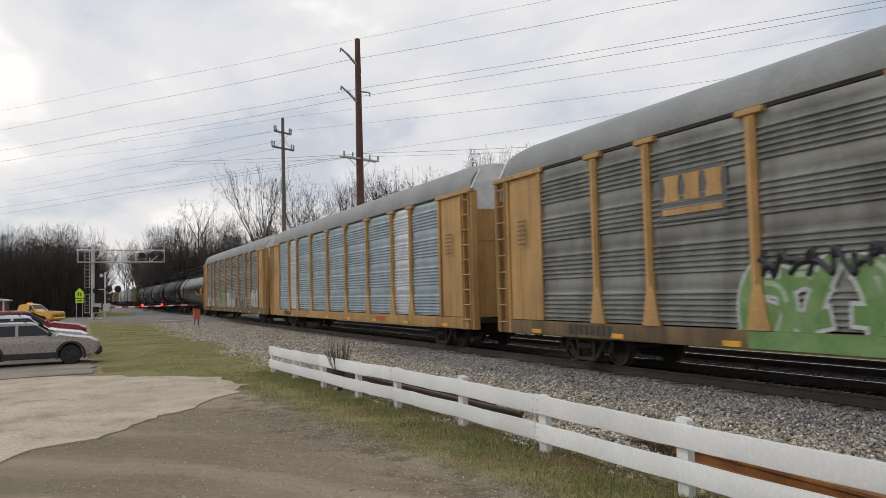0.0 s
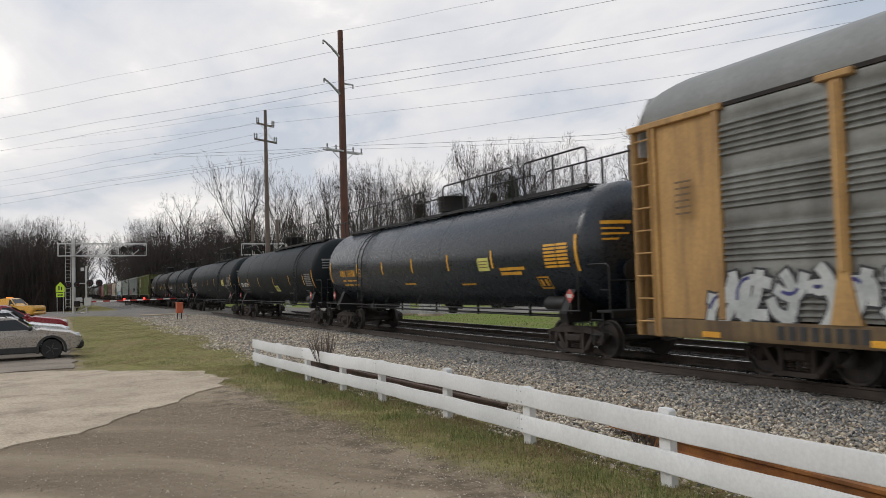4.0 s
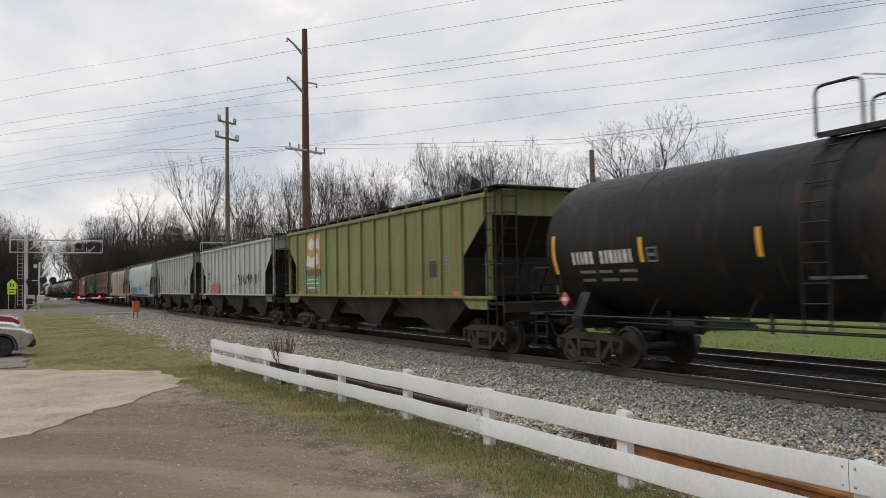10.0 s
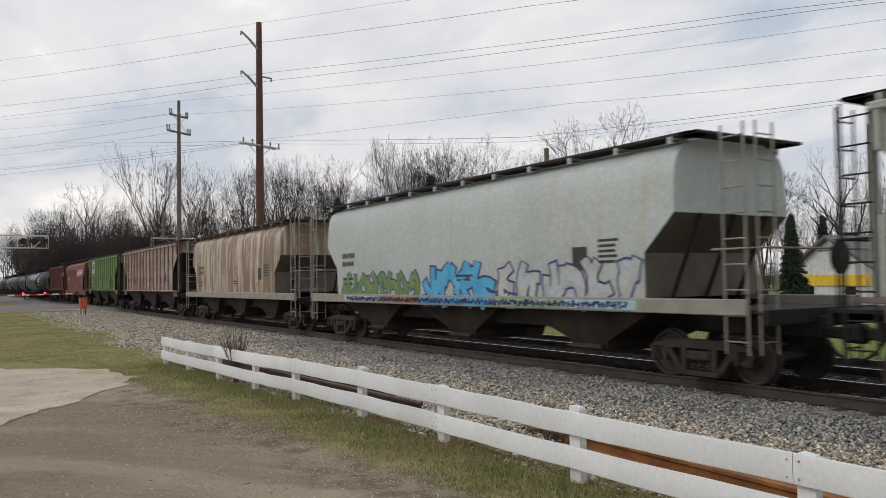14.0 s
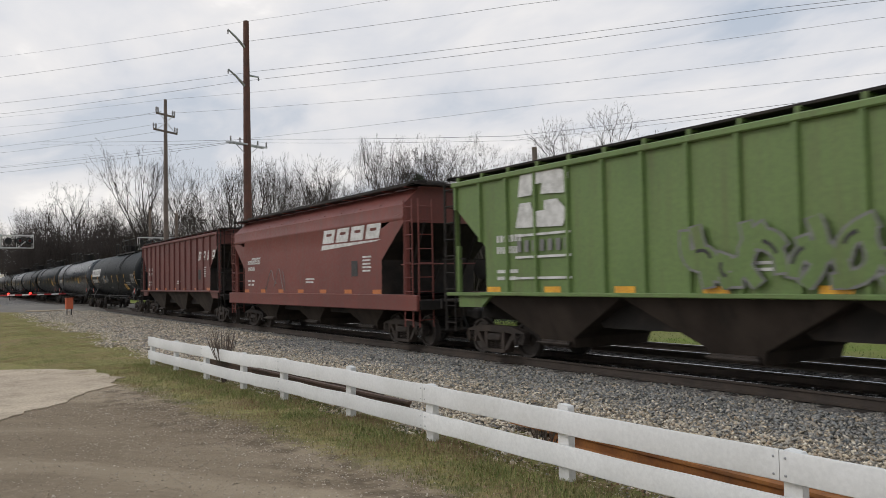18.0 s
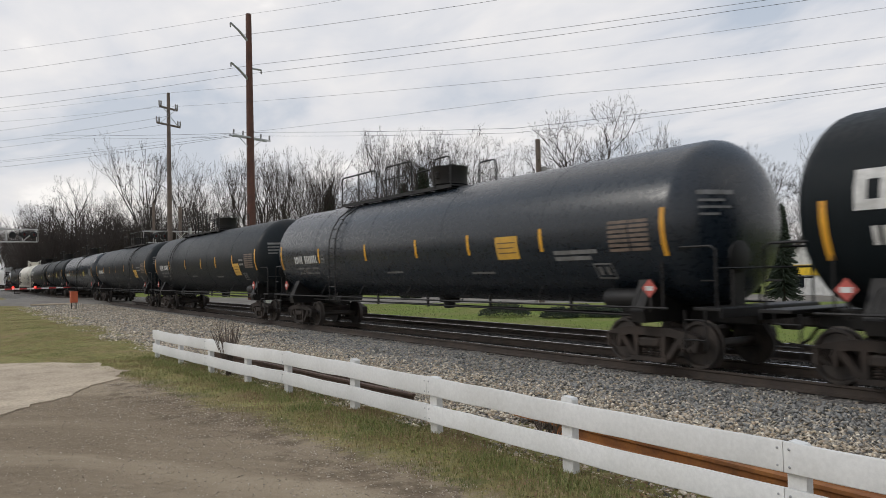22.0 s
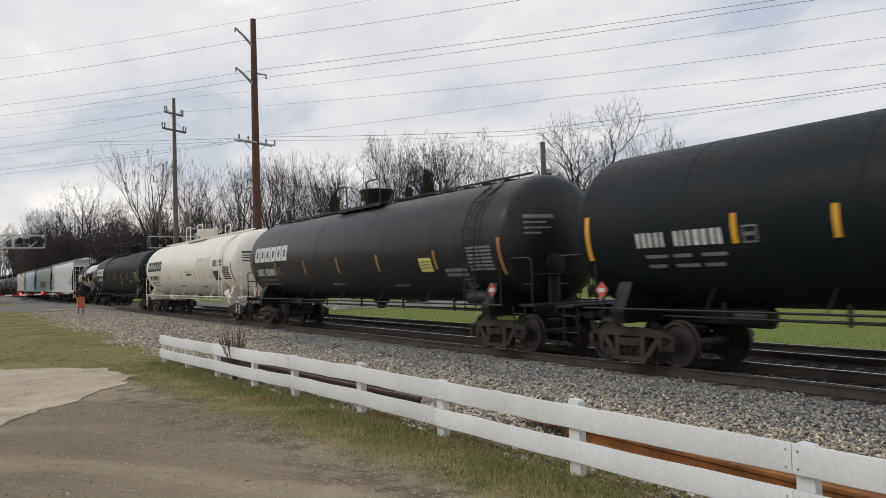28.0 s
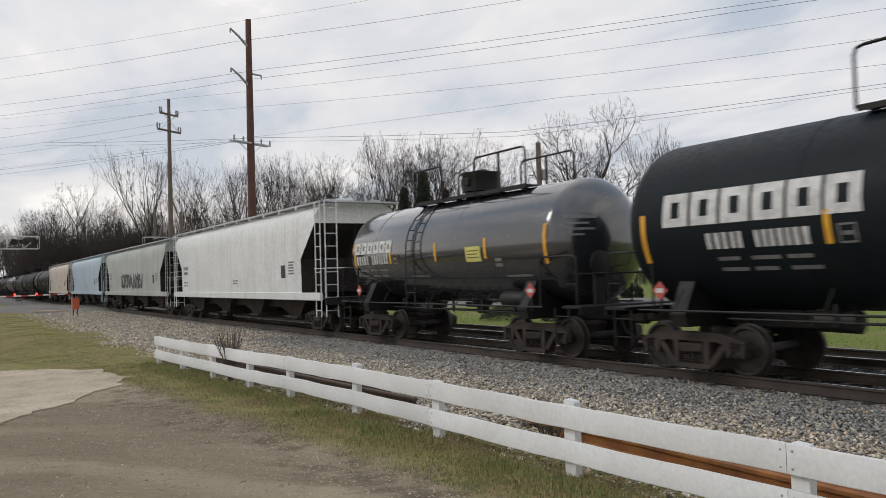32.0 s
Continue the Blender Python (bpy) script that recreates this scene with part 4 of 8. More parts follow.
def blob_graffiti(car, x0, x1, z0, z1, put_y, cols, seed, name="graffiti"):
    """Sprayed forms that cannot be read: fat crossing strokes with an outline, a fill and a shine."""
    rng = random.Random(seed)
    hgt = z1 - z0
    n = max(2, round((x1 - x0) / (0.72 * hgt)))
    w = (x1 - x0) / n

    def ribbon(g, pts, wd, lift):
        P = [Vector((a, b)) for a, b in pts]
        v = []
        for i, p in enumerate(P):
            d = (P[min(i + 1, len(P) - 1)] - P[max(i - 1, 0)]).normalized()
            o = Vector((-d.y, d.x)) * wd / 2
            for q in (p - o, p + o):
                zq = min(z1 + 0.06, max(z0 - 0.06, q.y))
                v.append((q.x, put_y(zq) - lift, zq))
        g.add(v, [(2 * i, 2 * i + 1, 2 * i + 3, 2 * i + 2) for i in range(len(P) - 1)])

    def curve(a, b, bow, m=7):
        A, B = Vector(a), Vector(b)
        o = Vector((-(B - A).y, (B - A).x)) * bow
        out = [A + (B - A) * (i / m) + o * 4 * (i / m) * (1 - i / m) for i in range(m + 1)]
        d0, d1 = (out[0] - out[1]).normalized(), (out[-1] - out[-2]).normalized()
        return out, d0, d1

    for k in range(n):
        cx = x0 + w * (k + 0.5)
        lean = rng.uniform(-0.12, 0.22) * hgt
        up, dn = z1 - rng.uniform(0, 0.12) * hgt, z0 + rng.uniform(0, 0.08) * hgt
        at = lambda u, t: (cx + u * w * 0.42 + lean * (t - 0.5), dn + (up - dn) * t)
        forms = [(at(rng.uniform(-1.2, -0.4), rng.uniform(0.05, 0.95)), at(rng.uniform(0.3, 1.2), rng.uniform(0.05, 0.95)), rng.choice((-1, 1)) * rng.uniform(0.2, 0.5)) for _ in range(2)]
        forms.append((at(rng.uniform(-0.9, 0.9), 0.02), at(rng.uniform(-0.9, 0.9), 0.98), rng.uniform(-0.35, 0.35)))
        fat = 0.24 * min(hgt, w * 1.25)
        layers = [Geo(), Geo(), Geo()]
        for a, b, bow in forms:
            line, d0, d1 = curve(a, b, bow)
            long_line = [line[0] + d0 * fat * 0.5] + line + [line[-1] + d1 * fat * 0.5]
            inner = [line[0] + d0 * fat * 0.3] + line + [line[-1] + d1 * fat * 0.3]
            base = 0.004
            ribbon(layers[0], long_line, fat * 1.42, base)
            ribbon(layers[1], inner, fat * 0.98, base + 0.004)
        sh = [p + Vector((-fat * 0.18, fat * 0.2)) for p in curve(*forms[0])[0][1:6]]
        ribbon(layers[2], sh, fat * 0.3, 0.012)
        for li, g in enumerate(layers):
            part(name, g.mesh(name, cols[min(li, len(cols) - 1)], 80, False), None, car, "spray-painted shape" if k == 0 and li == 0 else "")


def scribble(car, x0, x1, z0, z1, put_y, col, seed, r=0.022):
    """A thin sprayed line that runs along in loops."""
    rng = random.Random(seed)
    n = max(2, int((x1 - x0) / (0.8 * (z1 - z0))))
    for k in range(n):
        a, b = x0 + (x1 - x0) * k / n, x0 + (x1 - x0) * (k + 0.85) / n
        pts = []
        p1, p2, f1, f2 = rng.uniform(0, 6.3), rng.uniform(0, 6.3), rng.uniform(4, 8), rng.uniform(9, 15)
        for i in range(40):
            t = i / 39
            x = a + (b - a) * (t + 0.3 * math.sin(p1 + 0.8 * f1 * t) + 0.12 * math.sin(p2 + f2 * t))
            z = (z0 + z1) / 2 + (z1 - z0) / 2 * (0.62 * math.sin(p2 + f1 * t) + 0.38 * math.sin(p1 + f2 * t))
            pts.append((x, put_y(z) - 0.003, z))
        part("spray_line", Geo().tube(pts, r, 4), col, car)


def slant_marks(car, x0, x1, z0, z1, put_y, n, col, line=True, gap=0.16):
    """Slanted plain blocks in a row with a long wedge below."""
    pitch = (x1 - x0) / n
    lean = (z1 - z0) * 0.35
    for k in range(n):
        a, b = x0 + k * pitch, x0 + (k + 1 - gap) * pitch
        t = (b - a) * 0.26
        zm = (z0 + z1) / 2
        sh = lambda x, z: (x + lean * (z - z0) / (z1 - z0), put_y(z) - 0.008, z)
        g = Geo()
        quads = [(a, a + t, z0, z1), (b - t, b, z0, z1), (a + t, b - t, z1 - t, z1), (a + t, b - t, z0, z0 + t)]
        for xa, xb, za, zb_ in quads:
            g.add([sh(xa, za), sh(xb, za), sh(xb, zb_), sh(xa, zb_)], [(0, 1, 2, 3)])
        part("logo_shape", g, col, car, "plain white company mark shape" if k == 0 else "")
    if line:
        h = (z1 - z0) * 0.3
        zz = z0 - h * 1.3
        part("logo_shape", Geo().add([(x0 - lean * 0.6, put_y(zz) - 0.008, zz), (x1 - pitch * 0.4, put_y(zz) - 0.008, zz + h * 0.75), (x1, put_y(zz) - 0.008, zz + h), (x0 - lean * 0.2, put_y(zz) - 0.008, zz + h)], [(0, 1, 2, 3)]), col, car)


def hopper_ring(kind, x, zb, w, zt, crown):
    """Cross-section of a hopper body at x, open below zb."""
    pts = []
    if kind == "ribbed":
        half = [(w - 0.04, zb), (w - 0.04, zb + (zt - zb) * 0.35), (w - 0.04, zb + (zt - zb) * 0.7), (w - 0.04, zt - 0.1), (w - 0.04, zt), (w - 0.14, zt + 0.03), (w * 0.55, zt + crown * 0.8), (w * 0.2, zt + crown)]
    elif kind == "hip":
        half = [(w, zb), (w, zb + (zt - zb) * 0.3), (w, zb + (zt - zb) * 0.6), (w, zt - 0.42), (w + 0.02, zt - 0.38), (w + 0.02, zt - 0.32), (w, zt - 0.28), (w, zt), (w - 0.06, zt + 0.06), (0.95, zt + 0.55), (0.3, zt + 0.6)]
    else:
        half = []
        for k in range(6):
            t = k / 5
            z = zb + (zt - 0.35 - zb) * t
            full = 1.45
            u = (z - full) / (zt - full)
            bulge = w - 0.10 * max(0.0, 0.3 - u) ** 1.2 - (0.34 if kind == "round" else 0.1) * max(0.0, u - 0.45) ** 2
            half.append((bulge, z))
        b = half[-1][0]
        half += [(b - 0.1, zt - 0.14), (b - 0.3, zt + 0.02), (w * 0.5, zt + crown * 0.8), (w * 0.2, zt + crown)]
    pts = [(x, -a, b) for a, b in half] + [(x, a, b) for a, b in reversed(half)]
    return pts


def hopper_car(x_mid, L, kind, material, label, zt=4.04, zb=1.47, ribs=15, bays=3, under=None, walk_mat=None, sill_mat=None, logo=None, marks=MARK_DIM, cut=(2.45, 1.2, 0.8, 0.4), seed=1, stripes=True, hatches=True, low_strips=False, strip_mat=None):
    """A covered hopper car: sloped ends, ribs or curved sides, roof walk, hopper bays."""
    rng = random.Random(seed)
    car = start_car("hopper_car", label, "hopper car", L, x_mid)
    w = 1.55
    under = under or GRIME
    walk_mat = walk_mat or GRIME
    sill_mat = sill_mat or (surf_cache("sill_dusty_tan", (0.28, 0.262, 0.22)) if kind == "round" else material)
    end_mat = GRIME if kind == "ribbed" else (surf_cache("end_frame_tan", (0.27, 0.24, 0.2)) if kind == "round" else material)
    a_bot, a_top = L / 2 - cut[0], L / 2 - cut[1]
    zm = zb + (zt - zb) * cut[2]
    crown = 0.17 if kind != "hip" else 0.6
    zs = zb + (zt - zb) * cut[3]
    st = [(-a_top, zm), (-a_top + 0.02, zm - 0.02), (-a_bot, zs), (-a_bot + 0.02, zb), (-a_bot * 0.5, zb), (0, zb), (a_bot * 0.5, zb), (a_bot - 0.02, zb), (a_bot, zs), (a_top - 0.02, zm - 0.02), (a_top, zm)]
    rings = [hopper_ring(kind, x, z, w, zt, crown) for x, z in st]
    m = len(rings[0])
    body = Geo()
    body.v = [p for rg_ in rings for p in rg_]
    for i in range(len(rings) - 1):
        body.f += [(i * m + k, i * m + k + 1, i * m + m + k + 1, i * m + m + k) for k in range(m - 1)]
    body.f += [tuple(range(m - 1, -1, -1)), tuple(range((len(rings) - 1) * m, len(rings) * m))]
    part("hopper_body", body, material, car, angle=28)
    # the grimy slope sheets and belly, also painted dark for shade under the body
    belly = Geo()
    belly.v = [p for rg_ in rings for p in (rg_[0], rg_[-1])]
    belly.f = [(2 * i, 2 * i + 1, 2 * i + 3, 2 * i + 2) for i in range(len(rings) - 1)]
    part("slope_sheet", belly, surf_cache("slope_tan", (0.13, 0.112, 0.09)) if kind == "round" else under, car, angle=20)
    if ribs:
        rib_w = 0.09
        for k in range(ribs):
            x = -a_top + 0.12 + (2 * a_top - 0.24) * k / (ribs - 1)
            lo = zb - 0.02 if abs(x) < a_bot else zs + (zm - zs) * (abs(x) - a_bot) / (a_top - a_bot)
            me = Geo().prism([(-rib_w / 2, 0), (rib_w / 2, 0), (rib_w * 0.36, -0.075), (-rib_w * 0.36, -0.075)], lo, zt - 0.02, "z").mesh("rib", material) if abs(x) >= a_bot else shared(("rib", material.name, zt, zb), lambda: Geo().prism([(-rib_w / 2, 0), (rib_w / 2, 0), (rib_w * 0.36, -0.075), (-rib_w * 0.36, -0.075)], lo, zt - 0.02, "z").mesh("rib", material))
            part("rib", me, None, car, m=pose(x, -w + 0.042, 0))
            part("rib", me, None, car, m=pose(x, w - 0.042, 0, 0, 0, 180))
        part("top_chord", Geo().box(0, -w, zt - 0.02, 2 * a_top, 0.1, 0.12, 0.02).box(0, w, zt - 0.02, 2 * a_top, 0.1, 0.12, 0.02), material, car)
    # side sill
    for sy in (-1, 1):
        if kind == "ribbed":
            part("side_sill", Geo().box(0, sy * (w - 0.02), zb - 0.03, 2 * a_bot + 0.3, 0.14, 0.08, 0.015), sill_mat, car)
            for s in (-1, 1):
                # side plate over the truck
                part("bolster_plate", Geo().prism([(s * (a_bot - 0.15), zb - 0.07), (s * (a_bot + 1.15), zb - 0.07), (s * (a_bot + 1.15), zb - 0.34), (s * (a_bot + 0.25), zb - 0.34)], sy * (w - 0.1) - 0.04, sy * (w - 0.1) + 0.04).box(s * (a_bot + 0.75), sy * (w - 0.03), zb - 0.04, 1.6, 0.12, 0.08, 0.01), SILL_DUST if material in (H_GREY, H_GREY2, H_RUST) else sill_mat, car)
        else:
            part("side_sill", Geo().box(0, sy * (w - 0.03), zb - 0.13, L - 1.6, 0.12, 0.26, 0.015), sill_mat, car)
    # end frames: posts, ladders, platform
    for s in (-1, 1):
        xe = s * (L / 2 - 0.62)
        part("end_platform", Geo().box(s * (L / 2 - 1.35), 0, zb - 0.2, 1.7, 2.9, 0.06, 0.01).box(s * (L / 2 - 0.52), 0, zb - 0.28, 0.06, 3.0, 0.24, 0.01), under, car)
        part("centre_sill", Geo().box(s * (L / 2 - 1.7), 0, 0.95, 2.5, 0.4, 0.36, 0.02), under, car)
        for sy in (-1, 1):
            post = Geo()
            post.box(s * a_top, sy * (w - 0.1), (zb + zt) / 2, 0.1, 0.12, zt - zb, 0.01)
            # brace that follows the slope sheet
            post.box(s * (a_top - 0.1), sy * (w - 0.1), zb + 0.55, 0.09, 0.09, 1.1, 0.01)
            if kind in ("ribbed", "hip"):
                part("corner_post", post, material, car)
        for lad_x, lad_y, rz in ((s * (L / 2 - 1.0), -w + 0.02, 0), (s * (L / 2 - 0.66), -w + 0.35, 90)):
            part("end_ladder", shared(("endladder", end_mat.name, zt), lambda: ladder_geo(0.42, 0.55, zt + 0.1, 9).mesh("end_ladder", end_mat)), None, car, m=pose(lad_x, lad_y, 0, 0, 0, rz))
        hr = Geo()
        for sy in (-1, 1):
            hr.tube([(xe, sy * 1.45, zb - 0.2), (xe, sy * 1.45, zb + 0.8), (xe - s * 0.9, sy * 1.45, zb + 0.8)], 0.02, 6)
        hr.tube([(xe, -1.45, zb + 0.8), (xe, 1.45, zb + 0.8)], 0.02, 6)
        part("end_handrail", hr, end_mat, car)
        # slope sheet stiffeners
        sl = Geo()
        for yy in (-0.9, 0, 0.9):
            sl.tube([(s * (a_top + 0.02), yy, zm), (s * (a_bot + 0.04), yy, zb)], 0.05, 4)
        part("slope_stiffener", sl, under, car)
        if s > 0:
            part("brake_wheel", Geo().turn([(0.0, 0.24), (0.02, 0.28), (0.05, 0.28), (0.06, 0.24)], 16, "x", (L / 2 - 0.55, 0.5, zb + 0.65)), under, car)
        add_coupler(car, s * (L / 2 - 0.15), s)
        add_truck(car, s * (L / 2 - 2.15))
    # hopper bays, dusty and coloured dark for the shade under the car
    bw = (2 * a_bot + 0.6) / bays
    for k in range(bays):
        cx = -a_bot - 0.3 + bw * (k + 0.5)
        top = [(cx - bw / 2, -1.42, zb - 0.08), (cx + bw / 2, -1.42, zb - 0.08), (cx + bw / 2, 1.42, zb - 0.08), (cx - bw / 2, 1.42, zb - 0.08)]
        mid = [(cx - 0.55, -1.1, 0.55), (cx + 0.55, -1.1, 0.55), (cx + 0.55, 1.1, 0.55), (cx - 0.55, 1.1, 0.55)]
        low = [(cx - 0.5, -1.05, 0.34), (cx + 0.5, -1.05, 0.34), (cx + 0.5, 1.05, 0.34), (cx - 0.5, 1.05, 0.34)]
        bay = part("hopper_bay", Geo().loft([top, mid, low]), DUSTY_SHADED, car)
        part("outlet_gate", Geo().box(cx, -1.1, 0.42, 0.9, 0.14, 0.12, 0.02).tube([(cx - 0.5, -1.2, 0.42), (cx + 0.5, -1.2, 0.42)], 0.03, 6), CAST, bay)
    for k in range(1, bays):
        x = -a_bot - 0.3 + bw * k
        part("bay_saddle", Geo().prism([(x - bw * 0.34, zb - 0.1), (x + bw * 0.34, zb - 0.1), (x + bw * 0.2, 0.78), (x - bw * 0.2, 0.78)], -1.0, 1.0), under, car)
    part("through_sill", Geo().box(0, 0, 0.98, L - 4.5, 0.36, 0.3), under, car)
    # roof walk with its brackets, hatch cover down the middle
    wz = {"ribbed": 0.18, "hip": 0.52}.get(kind, 0.12)
    rw = Geo()
    for sy in (-1, 1):
        rw.box(0, sy * 1.24, zt + wz, 2 * a_top + 0.9, 0.4, 0.05, 0.006)
        rw.box(0, sy * 0.86, zt + crown + 0.06, 2 * a_top - 0.2, 0.3, 0.05, 0.006)
    for s in (-1, 1):
        rw.box(s * (a_top + 0.25), 0, zt + wz, 0.4, 2.88, 0.05)
    part("roof_walk", rw, walk_mat, car)
    br = shared(("walkbracket", zt, kind, material.name), lambda: Geo().box(0, -1.46, zt + 0.04, 0.07, 0.06, {"ribbed": 0.24, "hip": 0.1}.get(kind, 0.12)).box(0, 1.46, zt + 0.04, 0.07, 0.06, {"ribbed": 0.24, "hip": 0.1}.get(kind, 0.12)).box(0, 0, zt + wz - 0.03, 0.06, 2.86, 0.05).mesh("walk_bracket", material))
    for k in range(ribs or 12):
        part("walk_bracket", br, None, car, m=pose(-a_top + 0.12 + (2 * a_top - 0.24) * k / ((ribs or 12) - 1), 0, 0))
    if hatches:
        part("roof_hatch", Geo().box(0, 0, zt + crown + 0.09, 2 * a_top - 1.4, 0.62, 0.2, 0.06), walk_mat, car)
    # lettering as plain bars
    yy = lambda z: -w + 0.03
    def flat(name, x, z, ww, h, rows, mat, cols=1, fill=0.6, sd=1):
        side = hopper_side(kind, w, zt)

        def put(x0, x1, z0, z1):
            y0, y1 = side(z0) - 0.008, side(z1) - 0.008
            part(name, Geo().add([(x0, y0, z0), (x1, y0, z0), (x1, y1, z1), (x0, y1, z1)], [(0, 1, 2, 3)]), mat, car)
        bars(x, z, ww, h, rows, put, fill, cols, sd)
    flat("stencil_bar", -a_bot + 0.9, zb + 1.0, 0.9, 0.5, 2, marks, 7, 0.6, seed)
    flat("stencil_bar", -a_bot + 0.9, zb + 0.35, 0.9, 0.3, 2, marks, 2, 0.5, seed + 1)
    flat("stencil_bar", a_bot - 0.9, zb + 0.85, 0.55, 0.5, 5, marks, 1, 0.5, seed + 2)
    flat("stencil_panel", a_bot - 1.7, zb + 0.75, 0.42, 0.46, 1, MARK_BLACK, 1, 1.0)
    flat("stencil_bar", 0.8, zb + 0.4, 0.7, 0.2, 2, marks, 1, 0.5, seed + 3)
    if stripes:
        for k in range(7):
            flat("reflective_strip", -a_bot + 0.3 + (2 * a_bot - 0.6) * k / 6, zb + (0.07 if low_strips else 0.2), 0.5 if low_strips else 0.1, 0.12 if low_strips else 0.42, 1, strip_mat or (ORANGE_STRIP if low_strips else STRIPE_DULL), 1, 1.0)
    return car


def hopper_side(kind, w, zt):
    """How far the near side stands out at a height."""
    def side(z):
        if kind in ("ribbed", "hip"):
            return -w + 0.035 * (kind == "ribbed")
        full = 1.45
        u = (z - full) / (zt - full)
        return -(w - 0.10 * max(0.0, 0.3 - u) ** 1.2 - (0.34 if kind == "round" else 0.1) * max(0.0, u - 0.45) ** 2)
    return side


def corrugated_panel(width, z0, z1, material):
    """A pressed steel side panel with bands of level ridges."""
    prof = [(0.0, z0)]
    band = (z1 - z0) / 4
    for b in range(4):
        zb = z0 + b * band
        prof.append((0.0, zb + 0.05))
        n = 6
        pitch = band * 0.68 / n
        for k in range(n):
            z = zb + 0.06 + k * pitch
            prof += [(0.0, z), (-0.05, z + pitch * 0.22), (-0.05, z + pitch * 0.4), (0.0, z + pitch * 0.85)]
        prof += [(0.0, zb + band * 0.8), (-0.008, zb + band * 0.82), (-0.008, zb + band * 0.97)]
    prof.append((0.0, z1))
    g = Geo()
    v = [(-width / 2, y, z) for y, z in prof] + [(width / 2, y, z) for y, z in prof]
    n = len(prof)
    back = [(-width / 2, 0.03, z0), (-width / 2, 0.03, z1), (width / 2, 0.03, z0), (width / 2, 0.03, z1)]
    f = [(k, k + n, k + 1 + n, k + 1) for k in range(n - 1)]
    f += [(2 * n, 2 * n + 1, 2 * n + 3, 2 * n + 2)]
    g.add(v + back, f)
    return g.mesh("side_panel", material, 25, False)


def autorack(x_mid, L, steel, bright, label, seed=1, sign=False, sill=None):
    """A tall enclosed car carrier: corrugated galvanised sides between yellow posts."""
    car = start_car("autorack_car", label, "autorack", L, x_mid)
    rng = random.Random(seed)
    h = L / 2 - 0.75
    w = 1.6
    zl, zh = 1.03, 4.72
    for sy in (-1, 1):
        part("side_sill", Geo().prism([(sy * (w - 0.2), 0.64), (sy * (w - 0.02), 0.66), (sy * w, 0.72), (sy * w, 1.0), (sy * (w - 0.2), 1.0)], -h + 0.3, h - 0.3, "x"), sill or YELLOW, car)
    part("deck", Geo().box(0, 0, 0.9, 2 * h, 2.9, 0.14).box(0, 0, 0.72, 2 * h - 2, 0.5, 0.34), GRIME, car)
    posts = [-8.8, -7.0, -4.25, -1.4, 1.4, 4.25, 7.0, 8.8]
    edges = [-h + 2.35] + posts + [h - 2.35]
    for i in range(len(edges) - 1):
        c, wd = (edges[i] + edges[i + 1]) / 2, edges[i + 1] - edges[i]
        m = bright if (bright and i in (1, 7)) else steel
        me = shared(("panel", round(wd, 2), m.name), lambda: corrugated_panel(wd, zl, zh, m))
        part("side_panel", me, None, car, "corrugated galvanised panel" if i == 0 else "", m=pose(c, -w + 0.06, 0))
        part("side_panel", me, None, car, m=pose(c, w - 0.06, 0, 0, 0, 180))
    pm = shared("autorack_post", lambda: Geo().prism([(-0.11, 4.66), (-0.10, 1.75), (-0.26, 1.0), (0.26, 1.0), (0.10, 1.75), (0.11, 4.66)], -0.09, 0.0).prism([(-0.05, 4.6), (-0.045, 1.8), (0.045, 1.8), (0.05, 4.6)], -0.12, -0.09).box(0, -0.06, 4.71, 0.62, 0.14, 0.11, 0.015).mesh("side_post", YELLOW))
    for x in posts:
        part("side_post", pm, None, car, m=pose(x, -w + 0.06, 0))
        part("side_post", pm, None, car, m=pose(x, w - 0.06, 0, 0, 0, 180))
    # end bays: yellow sheet, heavy corner post, ladder, brackets
    for s in (-1, 1):
        for sy in (-1, 1):
            part("end_panel", Geo().box(s * (h - 1.5), sy * (w - 0.08), 2.86, 1.6, 0.06, 3.7, 0.01).box(s * (h - 2.28), sy * (w - 0.06), 2.86, 0.16, 0.16, 3.7, 0.02), YELLOW, car)
            part("corner_post", Geo().box(s * (h - 0.62), sy * (w - 0.09), 2.7, 0.2, 0.2, 4.1, 0.02).box(s * (h - 0.06), sy * (w - 0.12), 2.7, 0.14, 0.22, 4.1, 0.02).box(s * (h - 1.2), sy * (w - 0.04), 4.74, 2.5, 0.16, 0.12, 0.015), YELLOW, car)
            lad = shared("autorack_ladder", lambda: ladder_geo(0.5, 0.72, 4.7, 9, bar=0.017).mesh("end_ladder", YELLOW))
            part("end_ladder", lad, None, car, m=pose(s * (h - 0.34), sy * (w + 0.03), 0))
        # end doors, white above
        part("end_door", Geo().box(s * (h - 0.12), 0, 2.6, 0.08, 2.9, 3.2, 0.01).tube([(s * (h - 0.06), 0.3, 1.1), (s * (h - 0.06), 0.3, 4.1)], 0.03, 6).box(s * (h - 0.07), 0, 3.3, 0.03, 2.8, 0.06), YELLOW, car)
        part("end_gable", Geo().prism([(-1.5, 4.2), (1.5, 4.2), (1.5, 4.85), (1.2, 5.4), (0.6, 5.58), (-0.6, 5.58), (-1.2, 5.4), (-1.5, 4.85)], s * (h - 0.16), s * (h - 0.08), "x"), surf_cache("gable_white", (0.62, 0.63, 0.63)), car, "white painted end gable")
        g = Geo()
        bars(s * (h - 1.5), 3.2, 0.42, 0.7, 6, lambda a, b, c, d: part("stencil_bar", Geo().box((a + b) / 2, -w - 0.052, (c + d) / 2, b - a, 0.012, d - c), BAR_DARK, car), 0.3, 1, seed)
        part("brake_step", Geo().box(s * (h + 0.05), 0.7, 1.0, 0.3, 0.9, 0.05, 0.01), YELLOW, car)
